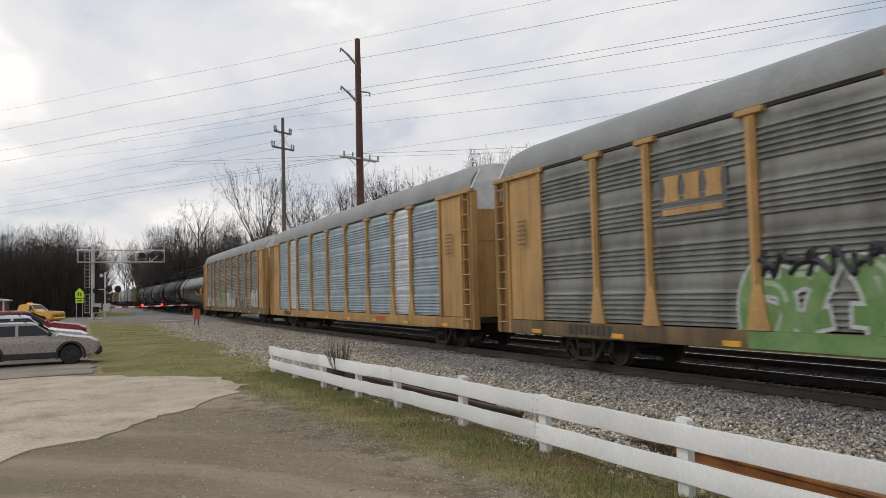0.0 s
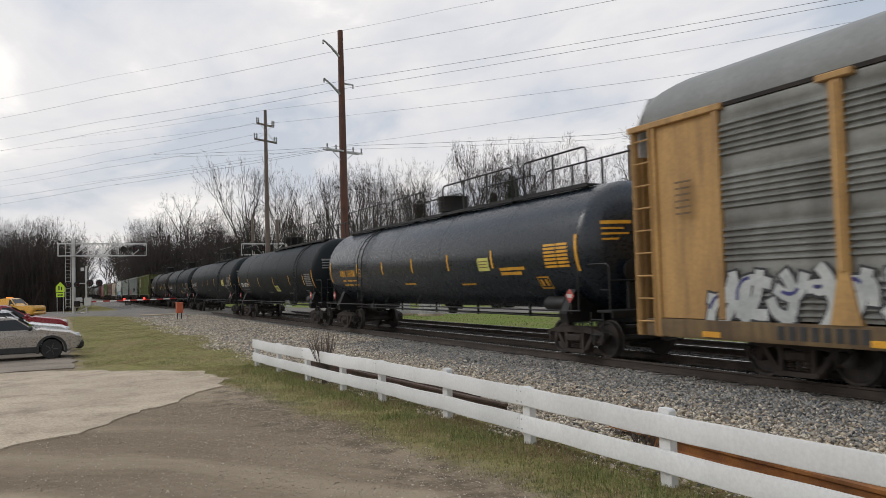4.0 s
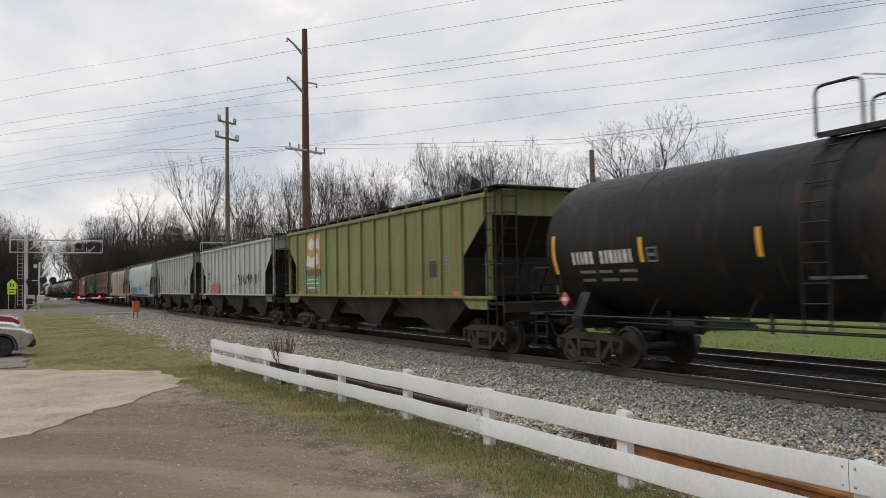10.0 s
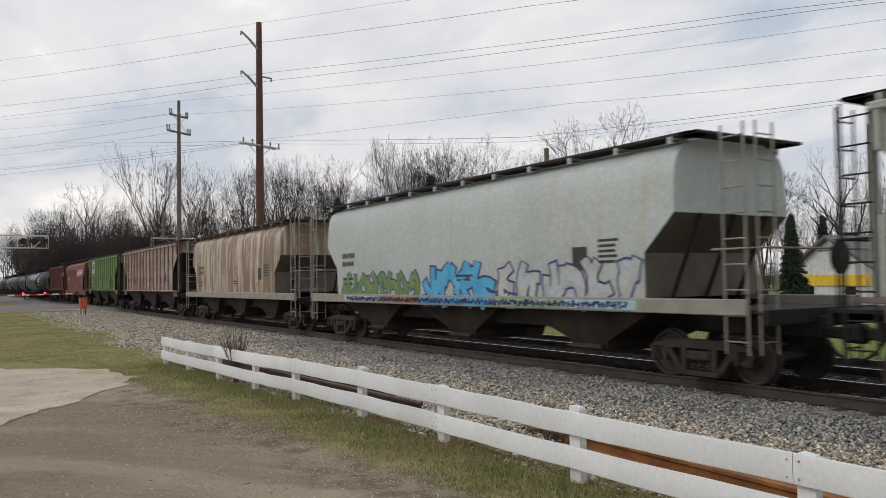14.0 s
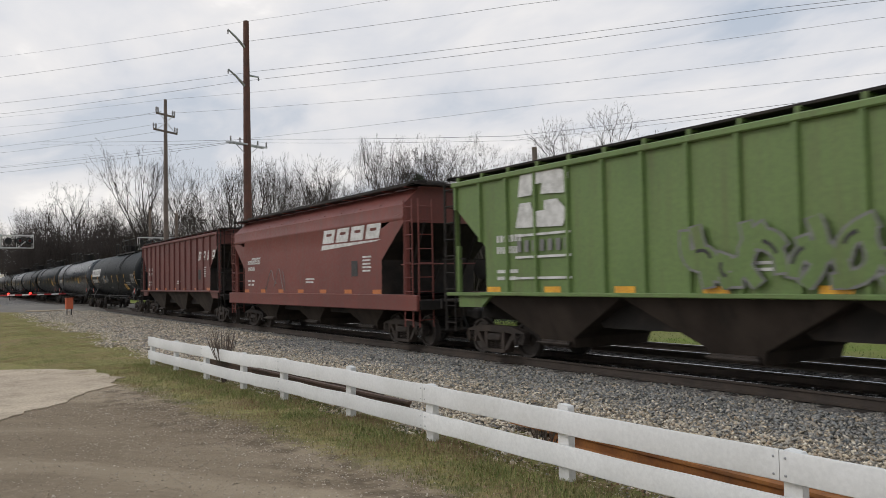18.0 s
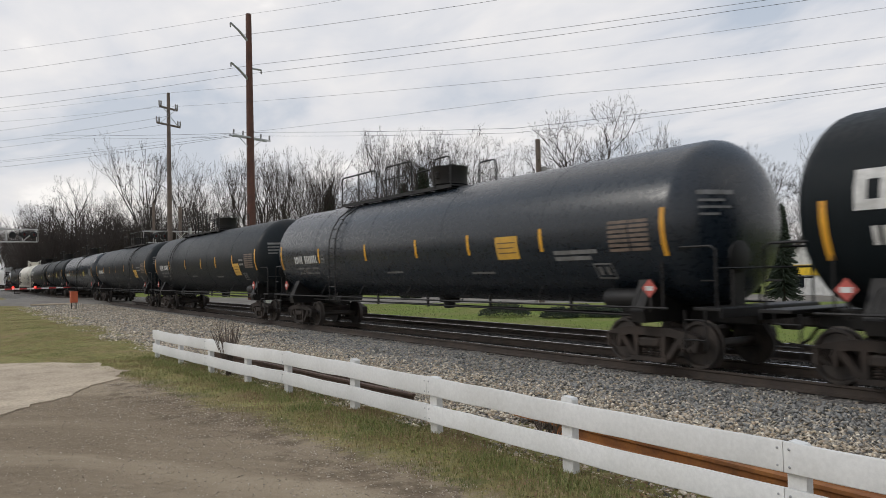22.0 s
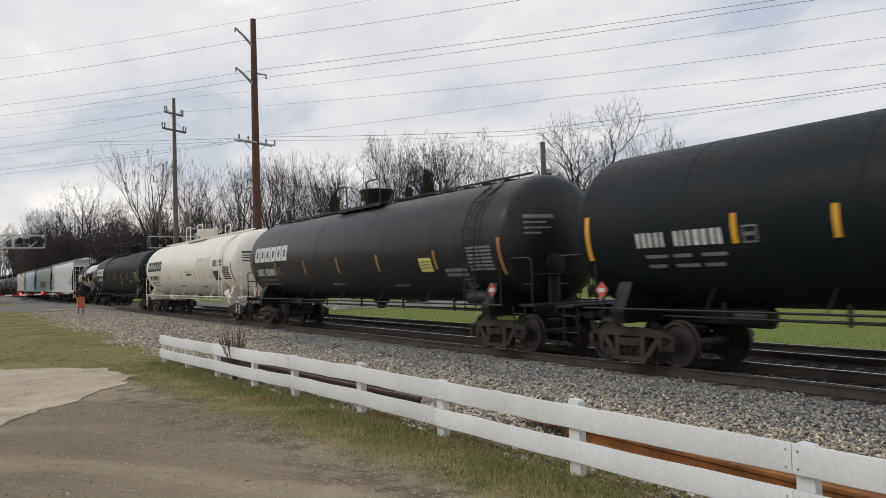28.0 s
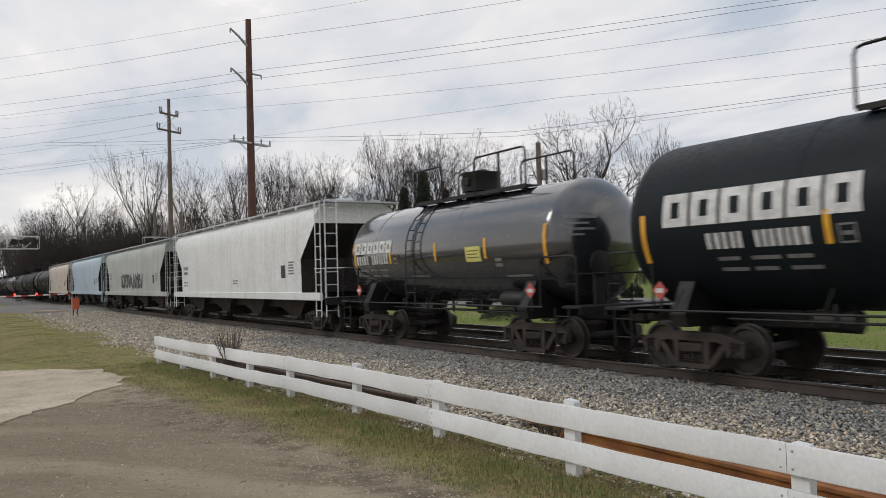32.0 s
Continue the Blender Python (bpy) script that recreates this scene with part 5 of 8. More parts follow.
        add_coupler(car, s * (L / 2 - 0.15), s)
        add_truck(car, s * (L / 2 - 4.1))
        part("draft_sill", Geo().box(s * (h - 0.9), 0, 0.78, 2.4, 0.6, 0.34, 0.03), GRIME, car)
    # roof
    sec = [(-1.56, 4.76), (-1.58, 4.92), (-1.53, 5.15), (-1.36, 5.42), (-1.0, 5.61), (-0.45, 5.7), (0, 5.72), (0.45, 5.7), (1.0, 5.61), (1.36, 5.42), (1.53, 5.15), (1.58, 4.92), (1.56, 4.76)]
    rings = []
    for x, k in ((-h + 0.25, 0.86), (-h + 0.7, 0.97), (-h + 1.1, 1.0), (0, 1.0), (h - 1.1, 1.0), (h - 0.7, 0.97), (h - 0.25, 0.86)):
        rings.append([(x, y * (0.5 + 0.5 * k), 4.76 + (z - 4.76) * k) for y, z in sec])
    roof = part("roof", Geo().loft(rings), ROOF_GREY, car, "weathered grey roof", angle=30)
    part("roof_fascia", Geo().box(0, -w + 0.06, 4.78, 2 * h - 2.2, 0.05, 0.1).box(0, w - 0.06, 4.78, 2 * h - 2.2, 0.05, 0.1), GRIME, car)
    # sill stencils and reflective marks
    g = Geo()
    bars(-h + 4.3, 0.84, 1.7, 0.22, 1, lambda a, b, c, d: part("stencil_bar", Geo().box((a + b) / 2, -w - 0.004, (c + d) / 2, b - a, 0.012, d - c), MARK_BLACK, car), 1.0, 8, seed)
    for k in range(8):
        part("reflective_strip", Geo().box(-h + 2 + k * (2 * h - 4) / 7, -w - 0.004, 0.75, 0.42, 0.008, 0.1), STRIPE, car)
    if sign:
        y = -w + 0.015
        part("sign_board", Geo().box(-5.75, y + 0.012, 3.5, 1.8, 0.02, 0.95, 0.005), surf_cache("sign_grey", (0.1, 0.1, 0.1)), car)
        g = Geo()
        for k in range(3):
            cx = -6.3 + 0.56 * k
            g.prism([(cx - 0.2, 3.4), (cx + 0.24, 3.4), (cx + 0.2, 3.66), (cx + 0.25, 3.9), (cx - 0.2, 3.9), (cx - 0.14, 3.66)], y - 0.02, y - 0.002).box(cx + 0.02, y - 0.024, 3.65, 0.16, 0.006, 0.1)
        part("sign_shape", g, YELLOW, car, "plain yellow logo shapes")
        part("sign_shape", Geo().box(-5.75, y - 0.012, 3.2, 1.6, 0.02, 0.12, 0.004), YELLOW, car)
    return car


STEEL_DULL = surf("galvanised_dull", (0.24, 0.245, 0.225), (0.135, 0.138, 0.126), 0.5, 0.2, 0.8, 18, 0.1, (0.075, 0.062, 0.05), 0.5, 0.7)
STEEL_CLEAN = surf("galvanised_clean", (0.34, 0.41, 0.455), (0.25, 0.305, 0.335), 0.45, 0.25, 1.3, 18, 0.1, (0.2, 0.2, 0.2), 0.3, 0.6)
STEEL_BRIGHT = surf("galvanised_bright", (0.62, 0.65, 0.68), (0.5, 0.53, 0.56), 0.35, 0.5, 1.3, 18, 0.08)
ROOF_GREY = surf("roof_grey", (0.235, 0.245, 0.24), (0.19, 0.2, 0.195), 0.6, 0.0, 0.7, 14, 0.1, (0.11, 0.105, 0.1), 0.35)
T_BLACK = surf("tank_black", (0.0062, 0.0098, 0.012), (0.0095, 0.0132, 0.0158), 0.5, 0.0, 0.5, 10, 0.05, (0.016, 0.014, 0.012), 0.25, spec=0.13)
T_BROWN = surf("tank_black_rusty", (0.006, 0.007, 0.0075), (0.011, 0.011, 0.011), 0.5, 0.0, 0.5, 12, 0.05, (0.06, 0.036, 0.024), 0.7, 0.3, thr=(0.46, 0.74), spec=0.15)
T_BLUE = surf("tank_blue_black", (0.009, 0.0145, 0.021), (0.013, 0.019, 0.027), 0.3, 0.0, 0.5, 10, 0.02, (0.02, 0.024, 0.03), 0.2, spec=0.5)
T_CHAR = surf("tank_charcoal", (0.0078, 0.0118, 0.0148), (0.011, 0.0155, 0.019), 0.45, 0.0, 0.6, 12, 0.05, (0.03, 0.026, 0.022), 0.3, spec=0.2)
T_OLIVE = surf("tank_olive_black", (0.01, 0.0128, 0.0142), (0.0145, 0.0172, 0.0182), 0.4, 0.0, 0.7, 12, 0.03, (0.045, 0.03, 0.02), 0.5, 0.5, spec=0.25)
T_CREAM = surf("tank_cream", (0.74, 0.71, 0.62), (0.7, 0.665, 0.57), 0.4, 0.0, 0.6, 10, 0.03, (0.42, 0.35, 0.25), 0.3, 0.5, grain=0.3, thr=(0.52, 0.8))
T_GLOSS = surf("tank_gloss_black", (0.016, 0.018, 0.02), (0.022, 0.024, 0.026), 0.18, 0.0, 0.5, 10, 0.02, (0.04, 0.038, 0.036), 0.2, spec=0.9, coat=0.8)
H_GREEN = surf("hopper_olive_green", (0.17, 0.195, 0.055), (0.135, 0.16, 0.05), 0.6, 0.0, 0.5, 12, 0.08, (0.12, 0.072, 0.03), 0.7, 1.0, thr=(0.42, 0.68))
H_GREY = surf("hopper_light_grey", (0.40, 0.425, 0.395), (0.335, 0.36, 0.33), 0.6, 0.0, 0.5, 12, 0.08, (0.2, 0.145, 0.1), 0.5, 0.9)
H_GREY2 = surf("hopper_warm_grey", (0.375, 0.4, 0.36), (0.3, 0.322, 0.288), 0.6, 0.0, 0.5, 12, 0.06, (0.2, 0.15, 0.11), 0.5, 1.0)
H_BLUE = surf("hopper_pale_blue", (0.42, 0.465, 0.45), (0.37, 0.41, 0.395), 0.5, 0.0, 0.5, 12, 0.05, (0.4, 0.3, 0.14), 0.4, 0.8)
H_CREAM = surf("hopper_cream_rusted", (0.5, 0.44, 0.33), (0.42, 0.36, 0.27), 0.6, 0.0, 0.6, 12, 0.1, (0.15, 0.075, 0.048), 0.85, 0.5, thr=(0.4, 0.56))
H_RUST = surf("hopper_rust_brown", (0.28, 0.175, 0.135), (0.135, 0.072, 0.056), 0.75, 0.0, 1.1, 14, 0.12, (0.44, 0.4, 0.36), 0.8, 1.0, spread=(0.42, 0.62), thr=(0.45, 0.64))
H_BN = surf("hopper_green", (0.13, 0.2, 0.06), (0.105, 0.17, 0.05), 0.55, 0.0, 0.5, 12, 0.06, (0.1, 0.075, 0.04), 0.45, 0.8)
H_RED = surf("hopper_red_brown", (0.165, 0.04, 0.03), (0.13, 0.032, 0.025), 0.55, 0.0, 0.5, 12, 0.06, (0.09, 0.05, 0.04), 0.4, 0.7)
H_RED2 = surf("hopper_dull_red", (0.125, 0.034, 0.028), (0.1, 0.028, 0.024), 0.6, 0.0, 0.5, 12, 0.06, (0.07, 0.04, 0.034), 0.4, 0.7)
H_WHITE = surf("hopper_white", (0.7, 0.71, 0.69), (0.63, 0.64, 0.62), 0.45, 0.0, 0.6, 12, 0.05, (0.35, 0.31, 0.26), 0.3, 0.8)
H_SKY = surf("hopper_sky_blue", (0.42, 0.52, 0.58), (0.37, 0.46, 0.52), 0.5, 0.0, 0.6, 12, 0.05, (0.3, 0.28, 0.25), 0.35, 0.8)
H_SAND = surf("hopper_sand", (0.6, 0.54, 0.46), (0.53, 0.47, 0.4), 0.5, 0.0, 0.6, 12, 0.05, (0.3, 0.2, 0.13), 0.4, 0.8)
SPRAY_GREEN = surf("spray_green", (0.1, 0.2, 0.055), (0.16, 0.26, 0.1), 0.5, 0, 2, 14, 0.0)
SPRAY_WHITE = surf("spray_white", (0.46, 0.48, 0.46), (0.34, 0.36, 0.35), 0.5, 0, 2, 14, 0.0)
SPRAY_BLACK = surf("spray_black", (0.02, 0.02, 0.025), (0.04, 0.04, 0.045), 0.5, 0, 2, 14, 0.0)
SPRAY_BLUE = surf("spray_blue", (0.05, 0.32, 0.55), (0.09, 0.42, 0.65), 0.5, 0, 2, 14, 0.0)
SPRAY_PALE = surf("spray_pale_blue", (0.3, 0.46, 0.55), (0.42, 0.55, 0.6), 0.5, 0, 2, 14, 0.0)
SPRAY_ORANGE = surf("spray_orange", (0.42, 0.2, 0.06), (0.36, 0.24, 0.1), 0.5, 0, 2, 14, 0.0)
SPRAY_RED = surf("spray_red", (0.4, 0.04, 0.03), (0.5, 0.09, 0.06), 0.5, 0, 2, 14, 0.0)
SPRAY_TEAL = surf("faded_teal", (0.05, 0.2, 0.12), (0.08, 0.24, 0.15), 0.6, 0, 2, 14, 0.0, (0.3, 0.3, 0.2), 0.5)
SPRAY_MINT = surf("spray_mint", (0.25, 0.36, 0.2), (0.32, 0.42, 0.28), 0.5, 0, 2, 14, 0.0)
SPRAY_NAVY = surf("spray_navy", (0.02, 0.025, 0.12), (0.04, 0.04, 0.18), 0.5, 0, 2, 14, 0.0)

# places of the couplings along the train at the start, from the front
COUPLINGS = [8.5, -19.81, -48.27, -76.78, -97.8, -117.57, -138.27, -155.7, -173.58, -192.3, -210.39, -227.73, -246.75, -263.93, -282.65, -300.09, -316.65, -334.28, -353.57, -374.59, -394.78, -415.62, -435.15, -452.14, -472.22, -492.62, -513.09, -524.88, -545.98, -567.41]
COUPLINGS += [COUPLINGS[-1] - 19.3 * k for k in range(1, 18)]


def build_train():
    K = COUPLINGS

    def car(i):
        return (K[i] + K[i + 1]) / 2, K[i] - K[i + 1]
    rack = "tall autorack car with yellow posts and {} corrugated sides"
    a = autorack(*car(0), STEEL_DULL, None, rack.format("dull grey"), 1, True, sill=SILL_DIRTY)
    y_rack = lambda z: -1.588
    blob_graffiti(a, -4.6, 3.2, 0.85, 2.15, y_rack, (SPRAY_WHITE, SPRAY_GREEN, SPRAY_MINT), 5)
    part("spray_fade", Geo().box(-0.7, -1.604, 0.84, 7.6, 0.004, 0.3), SPRAY_GREEN, a, "green spray paint on the sill")
    scribble(a, -4.2, 2.6, 1.9, 2.35, y_rack, SPRAY_BLACK, 41, 0.06)
    b = autorack(*car(1), STEEL_CLEAN, STEEL_BRIGHT, rack.format("clean blue-grey"), 2)
    for kk in range(3):
        part("logo_shape", Geo().box(5.3 + 0.34 * kk, -1.605, 0.83, 0.26, 0.006, 0.17), MARK_RED, b, "plain red company mark" if kk == 0 else "")
    c = autorack(*car(2), STEEL_DULL, None, rack.format("dull grey, sprayed"), 3, sill=SILL_DIRTY)
    blob_graffiti(c, -11.5, -7.6, 0.95, 1.9, y_rack, (SPRAY_BLACK, SPRAY_WHITE, SPRAY_NAVY), 6)
    blob_graffiti(c, -5.6, -1.0, 0.9, 2.05, y_rack, (SPRAY_WHITE, SPRAY_GREEN, SPRAY_BLACK), 7)
    blob_graffiti(c, -0.7, 2.4, 1.0, 2.2, y_rack, (SPRAY_PALE, SPRAY_WHITE, SPRAY_BLUE), 8)
    blob_graffiti(c, 2.8, 7.4, 0.75, 1.75, y_rack, (SPRAY_WHITE, SPRAY_BLACK, SPRAY_BLACK), 9)
    blob_graffiti(c, 8.9, 11.2, 1.1, 2.2, y_rack, (SPRAY_WHITE, SPRAY_WHITE, SPRAY_PALE), 10)
    black = "{} tank car with yellow reflective strips and top platform"
    tank_car(*car(3), T_BLUE, black.format("blue-black"), mark=STRIPE, platform=(-8.6, 8.6), dome_x=0.04, lad=-5.0, seed=3)
    tank_car(*car(4), T_BLACK, black.format("long plain black"), dome_x=0.08, platform=(-1.9, 8.2), lad=6.0, seed=4, flare=True, strips=(-5.6, -2.73, 0.82, 4.25, 6.9), sz=2.18, tag=(1.23, 1.78, 0.8, 0.32, LABEL_LIME))
    tank_car(*car(5), T_BLACK, black.format("black"), dome_x=0.06, platform=(-1.35, 5.6), lad=4.85, seed=5, strips=(-6.25, -3.11, -0.51, 2.51, 6.41), tag=(5.9, 2.29, 0.75, 0.4, LABEL_LIME))
    tank_car(*car(6), T_BLACK, black.format("black"), dome_x=-0.5, platform=(-1.5, 2.9), lad=0.65, seed=7, strips=(-4.2, -1.57, 1.5, 4.16), sz=2.3, tag=(1.95, 1.72, 0.8, 0.26, LABEL_AMBER))
    tank_car(*car(7), T_BROWN, black.format("black, brown-stained"), dome_x=0.05, platform=(-1.4, 2.6), lad=-0.87, seed=8, strips=(-4.66, -1.95, 1.17, 3.98), sz=2.38, tag=(2.6, 2.22, 0.7, 0.34, LABEL_LIME))
    hop = "{} covered hopper car with {} sides and dark bays"
    i = hopper_car(*car(8), "ribbed", H_GREEN, hop.format("olive green", "ribbed"), ribs=15, seed=2, low_strips=True)
    part("logo_patch", Geo().box(-4.95, -1.522, 3.16, 1.75, 0.03, 1.36), SPRAY_ORANGE, i, "faded orange company panel")
    for pts in ([(-5.5, 3.3), (-5.0, 3.22), (-4.75, 3.5), (-5.05, 3.72), (-5.4, 3.62)], [(-5.75, 2.62), (-4.9, 2.56), (-4.2, 2.7), (-4.4, 3.1), (-5.0, 2.9), (-5.6, 3.05)], [(-4.6, 3.3), (-4.2, 3.25), (-4.25, 3.7), (-4.6, 3.6)]):
        part("logo_shape", Geo().prism(pts, -1.545, -1.539), MARK, i)
    part("logo_patch", Geo().box(-4.95, -1.522, 2.34, 1.75, 0.03, 0.24), BAR_DARK, i)
    part("logo_patch", Geo().box(-4.95, -1.522, 1.9, 1.75, 0.03, 0.6), SPRAY_TEAL, i, "faded green company panel")
    for zz, w in ((2.06, 1.2), (1.92, 1.35), (1.74, 1.0)):
        part("logo_line", Geo().box(-5.0, -1.541, zz, w, 0.006, 0.05), MARK, i)
    j = hopper_car(*car(9), "ribbed", H_GREY, hop.format("light grey", "ribbed"), ribs=17, seed=3, marks=MARK_BLACK)
    blob_graffiti(j, -4.9, -2.6, 1.5, 2.1, lambda z: -1.6, (SPRAY_WHITE, SPRAY_RED, SPRAY_RED), 21)
    scribble(j, 1.8, 4.7, 1.9, 2.5, lambda z: -1.6, SPRAY_BLACK, 31, 0.015)
    k = hopper_car(*car(10), "ribbed", H_GREY2, hop.format("warm grey, rust-streaked", "ribbed"), ribs=16, seed=4, marks=MARK_BLACK)
    ln = hopper_car(*car(11), "round", H_BLUE, hop.format("pale blue-grey, sprayed", "curved"), zt=4.1, zb=1.42, ribs=0, seed=5, marks=MARK_BLACK, stripes=False, cut=(2.9, 2.2, 0.55, 0.3))
    rside = hopper_side("round", 1.55, 4.1)
    blob_graffiti(ln, -6.2, -1.4, 1.25, 2.05, rside, (SPRAY_NAVY, SPRAY_GREEN, SPRAY_ORANGE), 22)
    blob_graffiti(ln, -1.1, 2.0, 1.15, 2.2, rside, (SPRAY_NAVY, SPRAY_BLUE, SPRAY_BLUE), 23)
    blob_graffiti(ln, 2.2, 6.6, 1.2, 2.15, rside, (SPRAY_NAVY, SPRAY_WHITE, SPRAY_PALE), 24)
    spray_sill = lambda z: -1.592
    for a, b, m in ((-6.0, -3.6, SPRAY_WHITE), (-3.6, -1.4, SPRAY_ORANGE), (-1.3, 1.9, SPRAY_BLUE), (2.1, 4.4, SPRAY_MINT), (4.4, 6.4, SPRAY_PALE)):
        part("spray_fade", Geo().box((a + b) / 2, -1.583, 1.29, b - a, 0.006, 0.17), m, ln)
    scribble(ln, -5.8, 6.2, 1.22, 1.36, spray_sill, SPRAY_NAVY, 52, 0.016)
    hopper_car(*car(12), "round", H_CREAM, hop.format("cream, badly rusted", "curved"), zt=4.0, zb=1.42, ribs=0, seed=6, marks=MARK_BLACK, cut=(2.9, 2.2, 0.55, 0.3))
    hopper_car(*car(13), "ribbed", H_RUST, hop.format("rust-brown, peeling", "ribbed"), ribs=17, seed=7, marks=MARK)
    o = hopper_car(*car(14), "ribbed", H_BN, hop.format("bright green", "ribbed"), ribs=16, seed=8, marks=MARK, low_strips=True, strip_mat=STRIPE)
    for pts in ([(-5.0, 3.5), (-4.55, 3.5), (-4.5, 3.72), (-4.2, 3.72), (-4.25, 3.5), (-3.45, 3.45), (-3.4, 3.85), (-3.65, 3.95), (-4.9, 3.98)], [(-5.1, 2.85), (-3.6, 2.8), (-3.45, 3.1), (-3.75, 3.36), (-4.15, 3.36), (-4.15, 3.16), (-4.5, 3.16), (-4.6, 3.36), (-4.95, 3.36)]):
        part("logo_shape", Geo().prism(pts, -1.551, -1.541), MARK, o, "plain white company mark")
    for zz in (2.68, 2.22, 1.78):
        part("logo_line", Geo().box(-4.25, -1.545, zz, 1.75, 0.008, 0.05), MARK, o)
    for k in range(7):
        part("stencil_bar", Geo().box(-5.0 + 0.25 * k, -1.545, 2.45, 0.13, 0.008, 0.24), MARK_DIM, o)
    blob_graffiti(o, -0.6, 4.6, 1.6, 2.55, lambda z: -1.6, (MARK_DIM, H_BN, MARK_BLACK), 32)
    p = hopper_car(*car(15), "hip", H_RED, hop.format("red-brown", "smooth"), zt=3.8, zb=1.4, ribs=0, seed=9, marks=MARK, low_strips=True)
    flat_y = lambda z: -1.55
    slant_marks(p, 1.85, 5.85, 2.98, 3.5, flat_y, 4, MARK)
    slant_marks(p, -5.0, -4.0, 2.5, 2.75, flat_y, 4, MARK, False)
    part("sill_beam", Geo().box(0, -1.52, 1.18, 15.5, 0.12, 0.42, 0.02), H_RED, p)
    scribble(p, -3.2, -1.4, 1.5, 2.3, flat_y, MARK_DIM, 33, 0.014)
    qq = hopper_car(*car(16), "ribbed", H_RED2, hop.format("dull red-brown", "ribbed"), ribs=15, seed=10, marks=MARK, low_strips=True)
    for kk in range(4):
        slant_marks(qq, 4.5 + 0.74 * kk, 4.95 + 0.74 * kk, 2.98, 3.3, lambda z: -1.515, 1, MARK, True)
    r17 = tank_car(*car(17), T_BLACK, black.format("black"), logo=MARK, dome_x=-0.4, platform=(-1.85, 4.75), lad=3.89, seed=11, flare=True, strips=(-5.33, -2.17, 0.49, 2.49, 4.81), sz=2.25, tag=(4.55, 1.7, 0.85, 0.36, LABEL_AMBER))
    scribble(r17, -3.6, -0.9, 1.9, 2.6, lambda z: -math.sqrt(1.51 ** 2 - (z - 2.575) ** 2), MARK_DIM, 34)
    tank_car(*car(18), T_BLUE, black.format("blue-black"), dome_x=0.12, platform=(-5.3, 1.3), lad=-4.31, seed=12, strips=(-5.61, -2.23, 0.71, 3.15, 5.83), tag=(4.65, 2.28, 0.8, 0.5, LABEL_AMBER), block_mat=BLOCK_BROWN)
    tank_car(*car(19), T_CHAR, black.format("charcoal"), dome_x=0.2, platform=(-5.35, 1.4), lad=-4.5, seed=13, strips=(-5.35, -2.03, 0.88, 3.29, 5.78), sz=2.44, tag=(6.2, 2.08, 0.8, 0.5, LABEL_AMBER), block_mat=BLOCK_BROWN)
    tank_car(*car(20), T_CHAR, black.format("charcoal"), dome_x=-0.12, platform=(-1.65, 5.2), lad=4.6, seed=14, strips=(-5.65, -3.26, -0.79, 2.25, 5.45), sz=2.46, tag=(5.95, 2.1, 0.85, 0.5, LABEL_AMBER), block_mat=BLOCK_BROWN)
    tank_car(*car(21), T_BLUE, black.format("blue-grey"), dome_x=-0.15, platform=(-1.9, 2.1), lad=0.8, seed=15)
    tank_car(*car(22), T_BLACK, black.format("black"), dome_x=0.4, platform=(-0.4, 3.4), lad=1.3, seed=16)
    tank_car(*car(23), T_OLIVE, black.format("olive-black"), logo=MARK, dome_x=-0.15, platform=(-1.75, 1.5), lad=7.6, long_walk=True, seed=17, flare=True, strips=(-5.82, -2.97, -0.19, 2.6, 5.8), sz=2.19)
    cream = tank_car(*car(24), T_CREAM, black.format("cream white"), fittings=T_CREAM, logo=MARK_BLACK, mark=MARK_BLACK, dome_x=-0.13, platform=(-1.75, 1.6), lad=7.6, long_walk=True, seed=18, flare=True, tag=(7.3, 2.65, 0.7, 0.3, MARK_DIM), strips=(-5.85, -3.04, -0.28, 2.54, 5.83), sz=2.2)
    drum_y = lambda z: -math.sqrt(max(1.51 ** 2 - (z - 2.575) ** 2, 0.01))
    lettering("notice_lettering", "IN CASE OF EMERGENCY", 0.42, 2.3, 0.1, MARK_BLACK, cream, drum_y, "black emergency notice lettering")
    lettering("notice_lettering", "CALL", 0.5, 2.14, 0.1, MARK_BLACK, cream, drum_y)
    for a, b, c, d, m in ((0.95, 2.0, 2.14, 2.24, MARK_BLACK), (3.15, 5.7, 1.95, 2.98, surf_cache("patch_primer", (0.66, 0.63, 0.55))), (6.0, 6.9, 1.85, 2.3, MARK_BLACK), (6.0, 6.7, 2.5, 2.8, MARK_DIM)):
        g = Geo()
        drum_put(g, 1.51, 2.575, 0.006)(a, b, c, d)
        part("paint_patch", g, m, cream, angle=60)
    tank_car(*car(25), T_BLACK, black.format("black"), logo=MARK, dome_x=0.1, platform=(-5.2, 1.35), lad=-4.08, seed=19, flare=True, strips=(-5.26, -2.67, 0.04, 2.7, 4.99), sz=2.32, tag=(2.32, 1.89, 0.5, 0.2, LABEL_LIME))
    tank_car(*car(26), T_GLOSS, black.format("short glossy black"), logo=MARK, r=1.38, cz=2.46, dome_x=0.4, platform=(-1.8, 3.2), lad=-0.9, seed=20)
    hopper_car(*car(27), "flat", H_WHITE, hop.format("clean white", "smooth"), zt=4.25, zb=1.35, ribs=0, walk_mat=GALV, seed=11, marks=MARK_DIM, bays=4, stripes=False)
    q = hopper_car(*car(28), "flat", H_GREY, hop.format("off-white, sprayed", "smooth"), zt=4.15, zb=1.35, ribs=0, walk_mat=GALV, seed=12, bays=4, stripes=False)
    blob_graffiti(q, -3.5, 3.5, 1.6, 2.5, hopper_side("flat", 1.55, 4.15), (MARK_DIM, SPRAY_BLACK, SPRAY_WHITE), 25)
